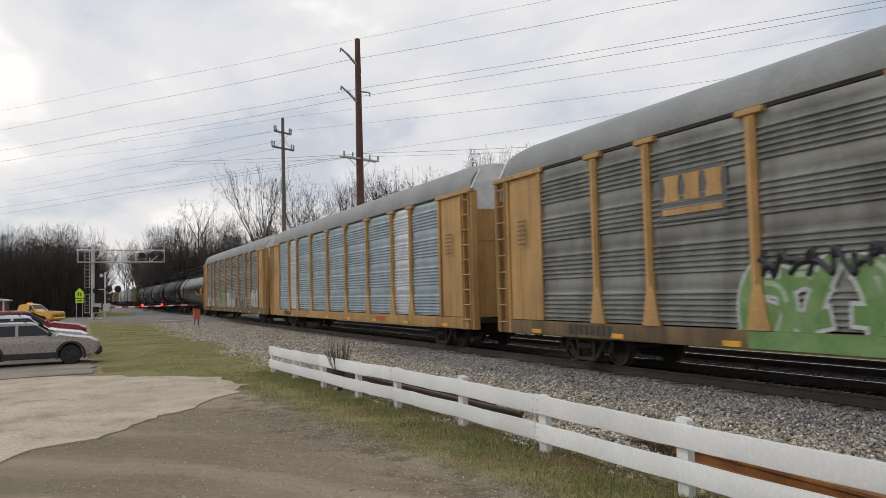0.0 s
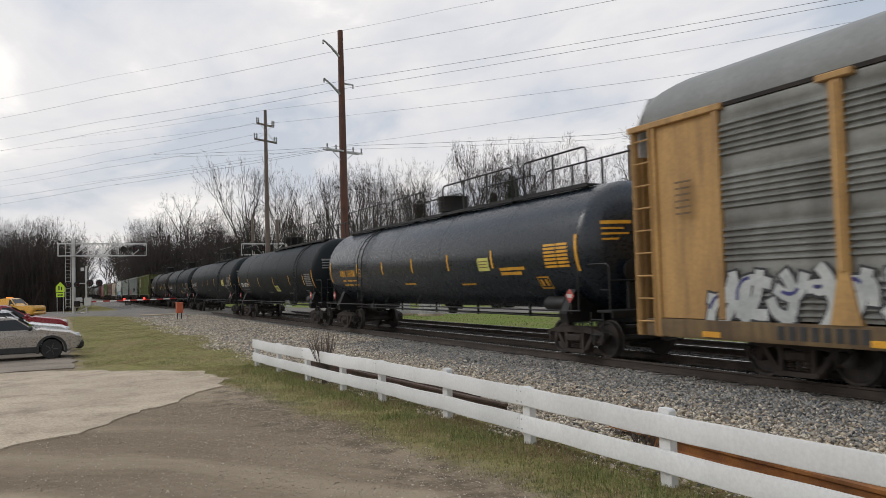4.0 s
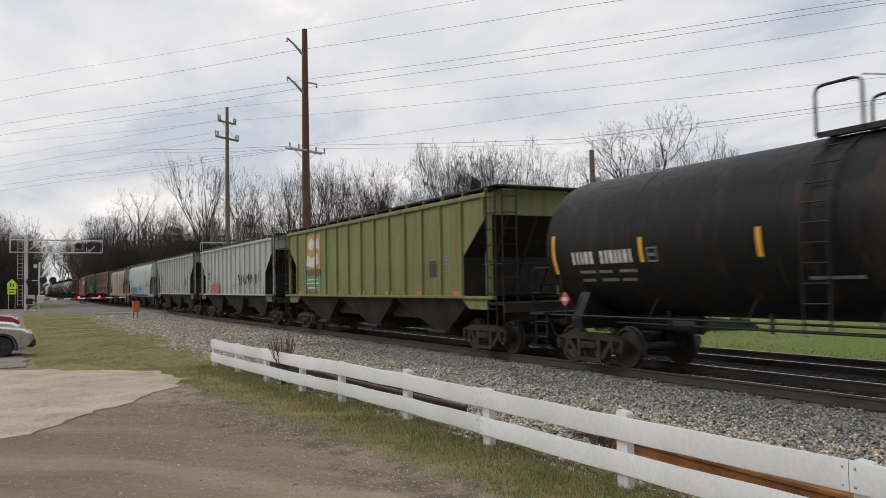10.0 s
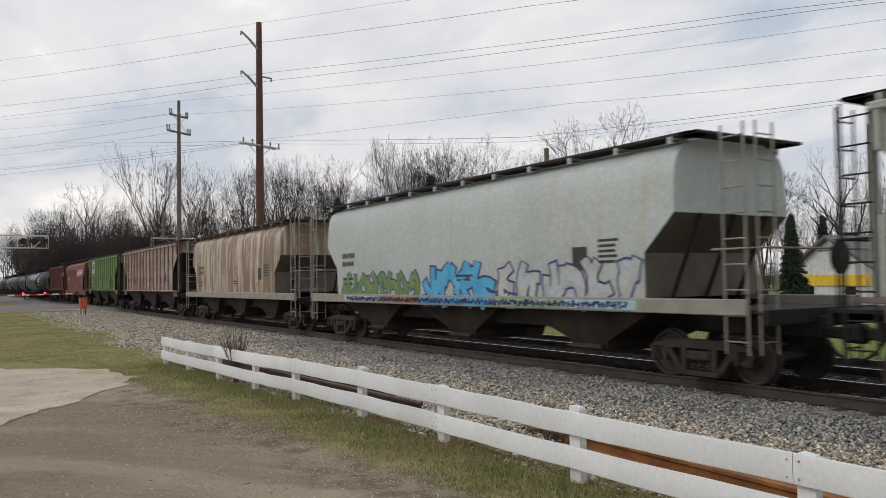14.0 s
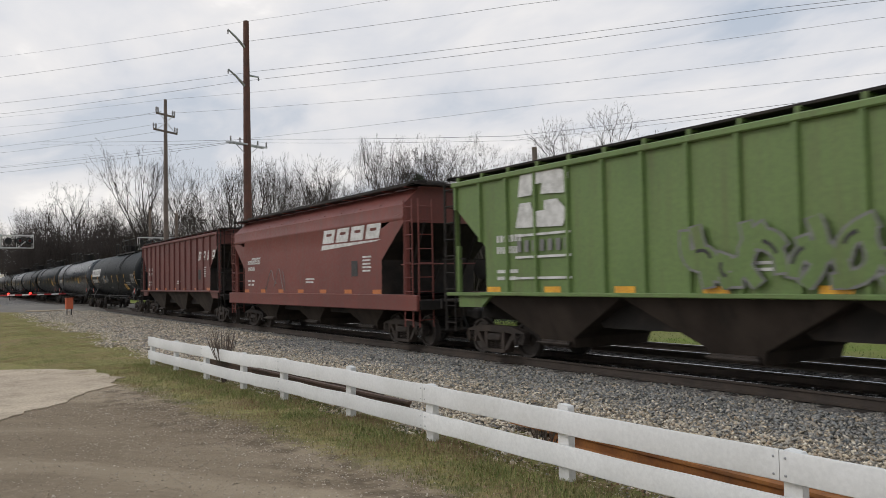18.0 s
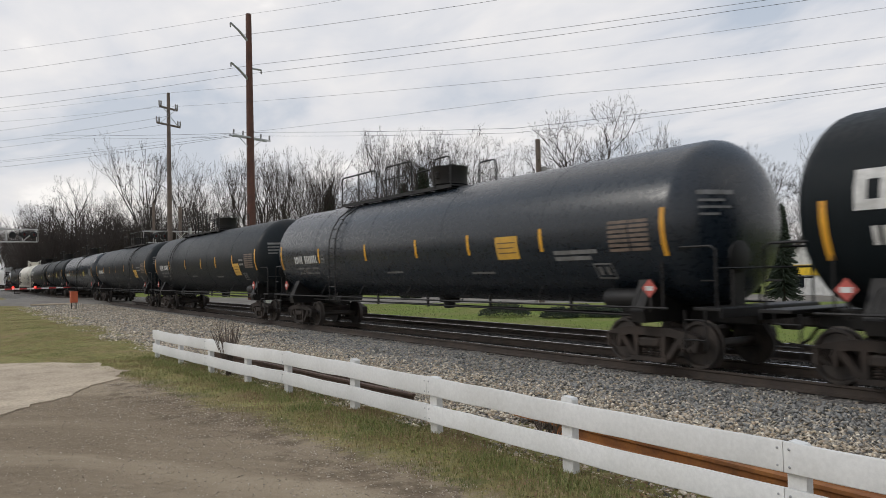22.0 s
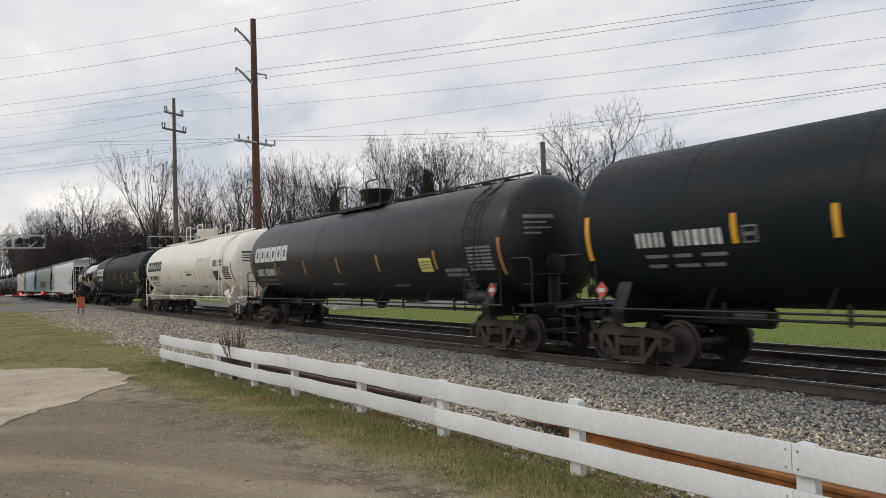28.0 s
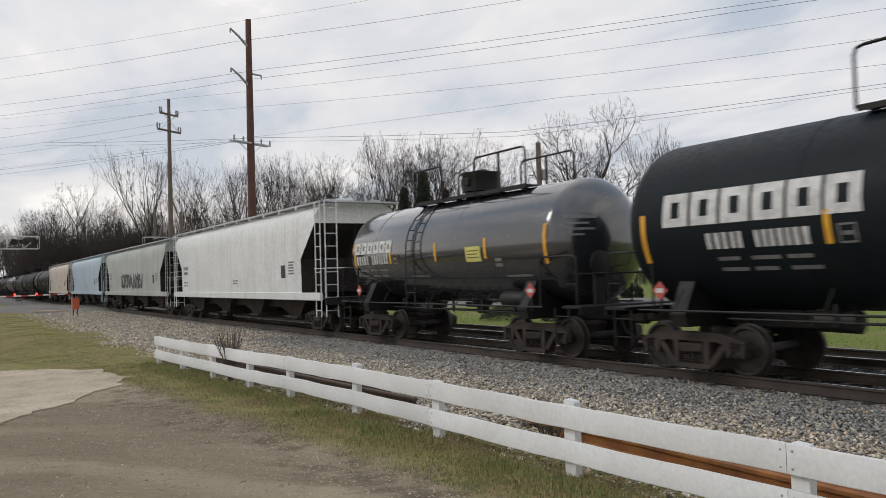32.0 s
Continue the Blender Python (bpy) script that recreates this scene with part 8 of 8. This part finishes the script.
def tubes_mesh(name, segs, sides, material):
    """All branch segments (p0, p1, r0, r1) as thin cones in one mesh."""
    a = np.array([s[0] for s in segs], float)
    b = np.array([s[1] for s in segs], float)
    r0 = np.array([s[2] for s in segs])[:, None]
    r1 = np.array([s[3] for s in segs])[:, None]
    d = b - a
    d /= np.linalg.norm(d, axis=1, keepdims=True) + 1e-9
    ref = np.where(np.abs(d[:, 2:3]) < 0.9, np.array([[0, 0, 1.0]]), np.array([[1.0, 0, 0]]))
    u = np.cross(d, ref)
    u /= np.linalg.norm(u, axis=1, keepdims=True)
    w = np.cross(u, d)
    t0 = np.random.default_rng(len(segs)).uniform(0, 6.28, len(segs))[:, None]
    u, w = u * np.cos(t0) + w * np.sin(t0), w * np.cos(t0) - u * np.sin(t0)
    n = len(segs)
    v = np.zeros((n, 2 * sides, 3))
    for k in range(sides):
        t = 2 * math.pi * k / sides
        o = u * math.cos(t) + w * math.sin(t)
        v[:, k] = a + o * r0
        v[:, sides + k] = b + o * r1
    q = np.array([(k, (k + 1) % sides, sides + (k + 1) % sides, sides + k) for k in range(sides if sides > 2 else 1)])
    faces = (q[None] + (np.arange(n) * 2 * sides)[:, None, None]).reshape(-1, 4)
    me = bpy.data.meshes.new(name)
    me.vertices.add(n * 2 * sides)
    me.vertices.foreach_set("co", v.ravel())
    me.loops.add(faces.size)
    me.loops.foreach_set("vertex_index", faces.ravel().astype(np.int32))
    me.polygons.add(len(faces))
    me.polygons.foreach_set("loop_start", np.arange(0, faces.size, 4, dtype=np.int32))
    me.update(calc_edges=True)
    me.materials.append(material)
    me.polygons.foreach_set("use_smooth", [True] * len(faces))
    return me


def grow(seed, kind):
    """A leafless tree one unit high, forking again and again: trunk and limb segments, twig segments."""
    rng = random.Random(seed)
    limbs, twigs = [], []
    # spread of a fork in degrees, lift towards the sky, length kept at each fork, forks, trunk, its radius, first limbs
    spread, lift, keep, deep, trunk, r0, first = {
        "oak": (31, 0.03, 0.8, 9, 0.22, 0.018, 4), "maple": (24, 0.05, 0.8, 9, 0.16, 0.0125, 5),
        "ash": (24, 0.05, 0.82, 8, 0.3, 0.012, 3), "thicket": (27, 0.08, 0.77, 7, 0.03, 0.007, 5)}[kind]

    def bend(d, deg, turn):
        ref = Vector((0, 0, 1)) if abs(d.z) < 0.9 else Vector((1, 0, 0))
        s1 = d.cross(ref).normalized()
        s2 = d.cross(s1)
        a = radians(deg)
        return (d * math.cos(a) + (s1 * math.cos(turn) + s2 * math.sin(turn)) * math.sin(a)).normalized()

    def fork(p, d, L, r, level):
        n = 3 if level < 6 else 2
        q = Vector(p)
        wob = 0.13 if kind == "oak" else 0.08
        for k in range(n):
            d = (d + Vector((rng.gauss(0, wob), rng.gauss(0, wob), rng.gauss(lift, wob * 0.6)))).normalized()
            e = q + d * L / n
            ra, rb = r * (1 - 0.3 * k / n), r * (1 - 0.3 * (k + 1) / n)
            (limbs if level < 4 else twigs).append((tuple(q), tuple(e), ra, rb))
            # side shoots on the thinner wood
            if level >= 2 and rng.random() < (0.55 if level < 5 else 0.35):
                sd = bend(d, rng.uniform(25, 48), rng.uniform(0, 6.28))
                m = q.lerp(e, rng.random())
                sl = L * rng.uniform(0.35, 0.8)
                h = m + (sd + Vector((0, 0, 0.15))) * sl * 0.5
                twigs.append((tuple(m), tuple(h), rb * 0.4, rb * 0.3))
                for _ in range(2):
                    twigs.append((tuple(h), tuple(h + bend(sd, rng.uniform(8, 30), rng.uniform(0, 6.28)) * sl * rng.uniform(0.4, 0.7)), rb * 0.3, rb * 0.15))
            q = e
        if level >= deep:
            return
        turn = rng.uniform(0, 6.28)
        kids = 3 if rng.random() < 0.22 and level < 5 else 2
        for c in range(kids):
            lead = c == 0 and rng.random() < 0.6
            a = spread * (rng.uniform(0.25, 0.6) if lead else rng.uniform(0.7, 1.35))
            fork(q, bend(d, a, turn + 6.28 * c / kids + rng.uniform(-0.4, 0.4)), L * keep * rng.uniform(0.8, 1.12) * (1.05 if lead else 0.92), r * (0.72 if level < 4 else 0.62) * (1.1 if lead else 0.9), level + 1)

    if kind == "thicket":
        starts = [Vector((rng.uniform(-0.01, 0.01), rng.uniform(-0.01, 0.01), -0.02)) for _ in range(first)]
    else:
        q = Vector((0, 0, -0.02))
        d = Vector((rng.gauss(0, 0.04), rng.gauss(0, 0.04), 1)).normalized()
        for k in range(4):
            d = (d + Vector((rng.gauss(0, 0.05), rng.gauss(0, 0.05), 0))).normalized()
            e = q + d * trunk / 4
            limbs.append((tuple(q), tuple(e), r0 * (1.25 if k == 0 else 1 - 0.06 * k), r0 * (1 - 0.06 * (k + 1))))
            q = e
        starts = [q - Vector((0, 0, rng.uniform(0, 0.05))) for _ in range(first)]
    for c, q in enumerate(starts):
        ln = (0.62 if kind == "oak" else 0.36) * rng.uniform(0.45, 1.1)
        a = 6.28 * (c + rng.uniform(-0.3, 0.3)) / first
        if c == 0:
            ln *= 0.25
        fork(q, Vector((math.cos(a) * ln, math.sin(a) * ln, 1)).normalized(), 0.2 * rng.uniform(0.85, 1.15), r0 * rng.uniform(0.5, 0.68), 1)
    k = 1.0 / max(s[1][2] for s in twigs)
    low = 0.0004
    # no crown is wider than its kind grows
    reach = sorted(math.hypot(s[1][0], s[1][1]) for s in twigs)[int(len(twigs) * 0.93)]
    kw = min(k, {"oak": 0.36, "maple": 0.3, "ash": 0.25, "thicket": 0.45}[kind] / reach)
    size = lambda p: (p[0] * kw, p[1] * kw, p[2] * k)
    sc = lambda L: [(size(a), size(b), max(r0_ * k, low), max(r1 * k, low)) for a, b, r0_, r1 in L]
    return sc(limbs), sc(twigs)


TREE_MESH = {}
for kind, n in (("oak", 3), ("maple", 4), ("ash", 2), ("thicket", 3)):
    for k in range(n):
        limbs, twigs = grow(100 + 17 * k + len(kind), kind)
        TREE_MESH[kind, k] = (tubes_mesh("trunk", limbs, 5, BARK), tubes_mesh("crown", twigs, 2, TWIG))


def tree(kind, k, az, dist, top_el, rz, label, group="bare trees"):
    """A leafless tree at a bearing and distance from where the viewer stands, with its top at an angle above the eye."""
    x, y = -dist * math.cos(radians(az)), dist * math.sin(radians(az))
    h = 1.79 + 0.35 + dist * math.tan(radians(top_el))
    t = thing("bare_tree" if kind != "thicket" else "thicket", label, "tree", pose(x, y, -0.35, 0, 0, rz), group)
    for name, me in zip(("trunk", "crown"), TREE_MESH[kind, k]):
        o = part(name, me, None, t)
        o.scale = (h, h, h)
    return t


BARE = "leafless grey-brown tree beyond the tracks"
for row in [("oak", 0, 7.6, 165, 7.5, 20), ("oak", 1, 9.0, 185, 5.9, 200), ("maple", 3, 6.2, 190, 5.6, 120), ("maple", 1, 3.6, 260, 4.2, 30), ("maple", 0, 4.9, 230, 5.2, 70), ("maple", 1, 10.4, 130, 6.1, 10), ("ash", 0, 11.9, 118, 10.0, 40), ("maple", 2, 13.1, 120, 8.4, 200),
            ("ash", 1, 14.8, 112, 9.8, 90), ("maple", 2, 16.4, 112, 8.4, 30), ("ash", 0, 17.7, 112, 9.2, 300), ("maple", 3, 19.0, 104, 8.7, 130), ("maple", 0, 20.3, 101, 9.3, 10),
            ("ash", 1, 21.8, 99, 8.8, 160), ("maple", 1, 23.0, 96, 9.3, 220), ("ash", 0, 24.2, 98, 8.9, 70), ("maple", 2, 25.5, 93, 9.4, 250), ("ash", 1, 27.0, 95, 9.6, 310), ("maple", 0, 28.4, 91, 10.6, 20), ("ash", 0, 30.1, 92, 9.7, 100), ("maple", 3, 31.8, 90, 10.7, 80),
            ("ash", 1, 33.8, 90, 9.8, 140), ("maple", 1, 35.7, 86, 10.8, 300), ("maple", 2, 37.6, 95, 8.3, 60)]:
    tree(*row, BARE)
tree("oak", 0, 41.6, 76, 11.9, 75, "large leafless tree with heavy limbs behind the lawn")
tree("oak", 2, 43.6, 78, 12.4, 190, "large leafless tree with heavy limbs behind the lawn")
tree("ash", 0, 47.9, 76, 10.8, 40, "small leafless tree behind the lawn")
tree("ash", 1, 50.3, 92, 8.9, 0, BARE)
tree("maple", 1, 54.0, 95, 8.2, 50, BARE)
tree("oak", 0, 58.5, 90, 8.6, 120, BARE)
tree("maple", 2, 62.0, 88, 8.8, 10, BARE)
rng = random.Random(77)
for k in range(56):
    az = 10.4 + k * 1.0
    d = 125 + rng.uniform(-10, 25) if az < 14 else 112 + rng.uniform(-8, 25)
    kind, nk = (("thicket", 3), ("maple", 4), ("thicket", 3), ("ash", 2))[k % 4]
    tree(kind, k % nk, az + rng.uniform(-0.5, 0.5), d, rng.uniform(5.0, 7.4) if az < 40 else rng.uniform(4.0, 5.5), rng.uniform(0, 360), "dense leafless undergrowth at the edge of the wood", "undergrowth")
for k in range(15):
    az = -6.5 + k * 0.5
    tree("thicket" if k % 3 else "maple", k % 3, az, 112 + rng.uniform(0, 22), rng.uniform(4.6, 5.3) - (0.6 if az > 0.3 else 0), rng.uniform(0, 360), "dense brown leafless thicket beyond the crossing", "undergrowth")
for k in range(30):
    az = rng.choice((-1, 1)) * rng.uniform(1.2, 3.4) + (1.2 if k % 2 else 3.2)
    d = rng.uniform(220, 480)
    y = d * math.sin(radians(az))
    if 6 < y < 21:
        az = math.degrees(math.asin(23 / d))
    tree("thicket" if k % 2 else "maple", k % 3, az, d, rng.uniform(2.4, 4.0), rng.uniform(0, 360), "distant leafless trees along the railway", "undergrowth")


def spruce_mesh(seed):
    rng = random.Random(seed)
    segs = []
    for k in range(900):
        z = 0.08 + 0.9 * (k / 900) ** 0.85
        R = 0.2 * (1 - z) ** 0.85 + 0.008
        a = rng.uniform(0, 6.283)
        p = Vector((0, 0, z))
        q = Vector((R * math.cos(a) * rng.uniform(0.7, 1.1), R * math.sin(a) * rng.uniform(0.7, 1.1), z - 0.28 * R + rng.uniform(-0.01, 0.01)))
        segs.append((tuple(p.lerp(q, 0.2)), tuple(q), 0.011, 0.004))
        for _ in range(3):
            m = p.lerp(q, rng.uniform(0.4, 1.0))
            e = m + Vector((rng.gauss(0, 1), rng.gauss(0, 1), -0.5 + rng.gauss(0, 0.3))).normalized() * rng.uniform(0.015, 0.04)
            segs.append((tuple(m), tuple(e), 0.006, 0.002))
    return segs


NEEDLE = surf("spruce_needles", (0.022, 0.034, 0.02), (0.035, 0.048, 0.028), 0.9, 0, 0.5, 8, 0.1)
SPRUCE = [tubes_mesh("crown", spruce_mesh(s), 3, NEEDLE) for s in (5, 6)]
SPRUCE_TRUNK = Geo().tube([(0, 0, -0.02), (0, 0, 0.9)], [0.018, 0.004], 8).mesh("trunk", BARK)
for k, (az, d, el) in enumerate(((31.0, 86, 7.8), (29.6, 92, 6.6), (24.2, 98, 6.2), (32.6, 95, 6.4), (55.6, 47, 4.2), (57.5, 62, 4.0), (65.5, 50, 6.5), (68.5, 46, 9.5))):
    x, y = -d * math.cos(radians(az)), d * math.sin(radians(az))
    h = 2.1 + d * math.tan(radians(el))
    t = thing("spruce_tree", "dark green spruce among bare trees", "tree", pose(x, y, -0.35, 0, 0, 50 * k), "spruces")
    for name, me in (("trunk", SPRUCE_TRUNK), ("crown", SPRUCE[k % 2])):
        part(name, me, None, t).scale = (h, h, h)


def hedge():
    """A low dark row of evergreen shrubs on the far side of the lawn."""
    for k in range(16):
        az = 30 + k * 2.6
        d = 62 + 3 * math.sin(k * 1.7)
        x, y = -d * math.cos(radians(az)), d * math.sin(radians(az))
        r = random.Random(k)
        segs = []
        for _ in range(420):
            a, u = r.uniform(0, 6.283), r.uniform(0.1, 1)
            R = 0.85 * math.sqrt(max(0.05, 1 - (u - 0.35) ** 2 * 1.8))
            q = Vector((R * math.cos(a), R * math.sin(a), u * 1.1))
            segs.append((tuple(q * 0.7), tuple(q * r.uniform(0.95, 1.12)), 0.05, 0.02))
        t = thing("evergreen_shrub", "low dark evergreen shrub at the far edge of the lawn", "shrub", pose(x, y, -0.35), "hedge row")
        part("foliage", tubes_mesh("foliage", segs, 3, NEEDLE), None, t)
    for k, (az, d, size) in enumerate(((36.7, 35.5, 1.15), (40.6, 34, 0.8), (42.3, 34.5, 0.95), (44.0, 34, 0.75), (45.6, 34.8, 1.0), (47.3, 34, 0.9), (48.8, 34.6, 0.8))):
        r = random.Random(60 + k)
        segs = []
        for _ in range(1300):
            a, u = r.uniform(0, 6.283), math.sqrt(r.random())
            q = Vector((math.cos(a) * size * u, math.sin(a) * size * u, size * (0.62 - 0.45 * u * u) * r.uniform(0.4, 1.0)))
            segs.append((tuple(q), tuple(q + Vector((r.gauss(0, 0.06), r.gauss(0, 0.06), r.uniform(-0.02, 0.09)))), 0.022, 0.008))
        t = thing("juniper_shrub", "low spreading dark evergreen shrub on the lawn", "shrub", pose(-d * math.cos(radians(az)), d * math.sin(radians(az)), -0.3), "junipers on the lawn")
        part("foliage", tubes_mesh("foliage", segs, 3, NEEDLE), None, t)


hedge()


def far_house():
    """A small white house behind the lawn, seen between the cars."""
    d, az = 58, 61
    t = thing("house", "small white gabled house with yellow band behind spruces", "house", pose(-d * math.cos(radians(az)), d * math.sin(radians(az)), -0.35, 0, 0, -20))
    white = surf_cache("house_white", (0.62, 0.62, 0.6))
    part("wall", Geo().prism([(-3.6, 0), (3.6, 0), (3.6, 2.6), (0, 4.4), (-3.6, 2.6)], -4, 4, "y"), white, t)
    for s in (-1, 1):
        part("roof", Geo().prism([(s * 4.0, 2.35), (0, 4.42), (0, 4.6), (s * 4.1, 2.5)], -4.4, 4.4, "y"), surf_cache("roof_shingle", (0.12, 0.115, 0.11)), t)
    part("yellow_band", Geo().box(0, -4.06, 1.75, 7.2, 0.1, 0.7, 0.02), surf_cache("band_yellow", (0.75, 0.5, 0.03)), t, "bright yellow band")
    for x in (-2.0, 1.8):
        w = part("window", Geo().box(x, -4.03, 2.0 - 1.0, 1.0, 0.06, 0.9, 0.02), white, t)
        part("pane", Geo().box(x, -4.07, 1.0, 0.85, 0.02, 0.75), CAR_GLASS, w)


far_house()
far_pole = thing("utility_pole", "grey wooden pole with two crossarms far behind the lawn", "utility pole", pose(-27.0, 47.5, -0.3, 0, 0, LINE + 5), "utility poles")
part("shaft", Geo().tube([(0, 0, 0), (0, 0, 11.2)], [0.2, 0.14], 10), POLE_GREY, far_pole)
for z, w in ((9.55, 1.9), (7.85, 1.7)):
    a = part("crossarm", Geo().box(0, 0, z, 0.1, w, 0.12, 0.01), POLE_GREY, far_pole)
    for k in (-1, -0.4, 0.4, 1):
        g = Geo()
        insulator(g, 0, k * w / 2, z + 0.06, 0.22, 0.05)
        part("insulator", g, INSUL, a)
part("brace", Geo().tube([(0.08, -0.7, 9.5), (0.08, 0, 8.7), (0.08, 0.7, 9.5)], 0.02, 5), GALV, far_pole)


# ---------------------------------------------------------------- dense brush at the edge of the woods
def brush_band(name, count, place, h, seed, label, lean=0.35):
    """A mass of thin stems and twigs in one mesh. place(rng) gives a foot."""
    rng = random.Random(seed)
    segs = []
    for _ in range(count):
        x, y = place(rng)
        hh = h * rng.uniform(0.35, 1.0)
        z0 = -0.4 + hh * rng.choice((0.0, 0.0, 0.25, 0.5))
        a = rng.uniform(0, 6.283)
        p = Vector((x, y, z0))
        q = p + Vector((math.cos(a) * lean * hh * rng.random(), math.sin(a) * lean * hh * rng.random(), (hh - z0) * rng.uniform(0.3, 0.8)))
        r = rng.uniform(0.015, 0.042)
        segs.append((tuple(p), tuple(q), r, r * 0.6))
        for _k in range(3):
            b = p.lerp(q, rng.uniform(0.3, 1.0))
            e = b + Vector((rng.gauss(0, 0.6), rng.gauss(0, 0.6), rng.uniform(0.2, 1.2)))
            segs.append((tuple(b), tuple(e), r * 0.5, r * 0.25))
    solid(name, tubes_mesh(name, segs, 2, TWIG), None, label, "brush", "stuff")


def polar(az0, az1, d0, d1):
    def place(rng):
        az, d = radians(rng.uniform(az0, az1)), rng.uniform(d0, d1)
        return -d * math.cos(az), d * math.sin(az)
    return place


brush_band("brush", 34000, polar(-9.0, 0.9, 108, 140), 11.5, 1, "dense brown leafless brush beyond the crossing")
brush_band("brush", 9000, lambda r: (r.uniform(-420, -150), r.uniform(-14, 4)), 11.0, 2, "leafless woods along the distant railway")
brush_band("brush", 24000, lambda r: (r.uniform(-330, -125), r.uniform(20.5, 34)), 12.0, 3, "leafless woods along the distant railway")
brush_band("brush", 40000, polar(10.4, 42, 118, 150), 12.0, 4, "leafless brush under the trees beyond the tracks")
brush_band("brush", 30000, lambda r: (r.uniform(-180, -118), r.uniform(20.8, 34)), 12.5, 6, "dense leafless woods beyond the crossing")
brush_band("brush", 18000, polar(4.4, 11.5, 150, 205), 17.0, 7, "dense leafless woods behind the crossing")
brush_band("brush", 4000, polar(42, 75, 100, 150), 5.0, 5, "leafless brush behind the lawn")


# ---------------------------------------------------------------- what moves
A1, A2, A3 = 254.558, -3.498, 0.816


def train_shift(t):
    """How far the train has gone after t seconds."""
    u = t / 16
    return A1 * u + A2 * u * u + A3 * u ** 3


def motions():
    for ob, x in CARS:
        walk(ob, [(t, pose(x + train_shift(t), RAIL_Y, 0)) for t in (0, 2, 4, 6, 8, 10, 12, 14, 16, 18, 20, 22, 24, 26, 28, 30, 32)])
    # all wheelsets at one end of a truck roll alike
    turns = [(i / FPS, math.degrees(train_shift(i / FPS) / 0.412)) for i in range(32 * FPS + 1)]
    rolled = {}
    for w, end in WHEELSETS:
        if end not in rolled:
            walk(w, [(t, pose(end * 0.89, 0, 0.412) @ Matrix.Rotation(radians(a), 4, "Y")) for t, a in turns])
            rolled[end] = w
        else:
            keys = w.animation_data_create()
            w.rotation_mode = "QUATERNION"
            keys.action = rolled[end].animation_data.action
            keys.action_slot = rolled[end].animation_data.action_slot


motions()
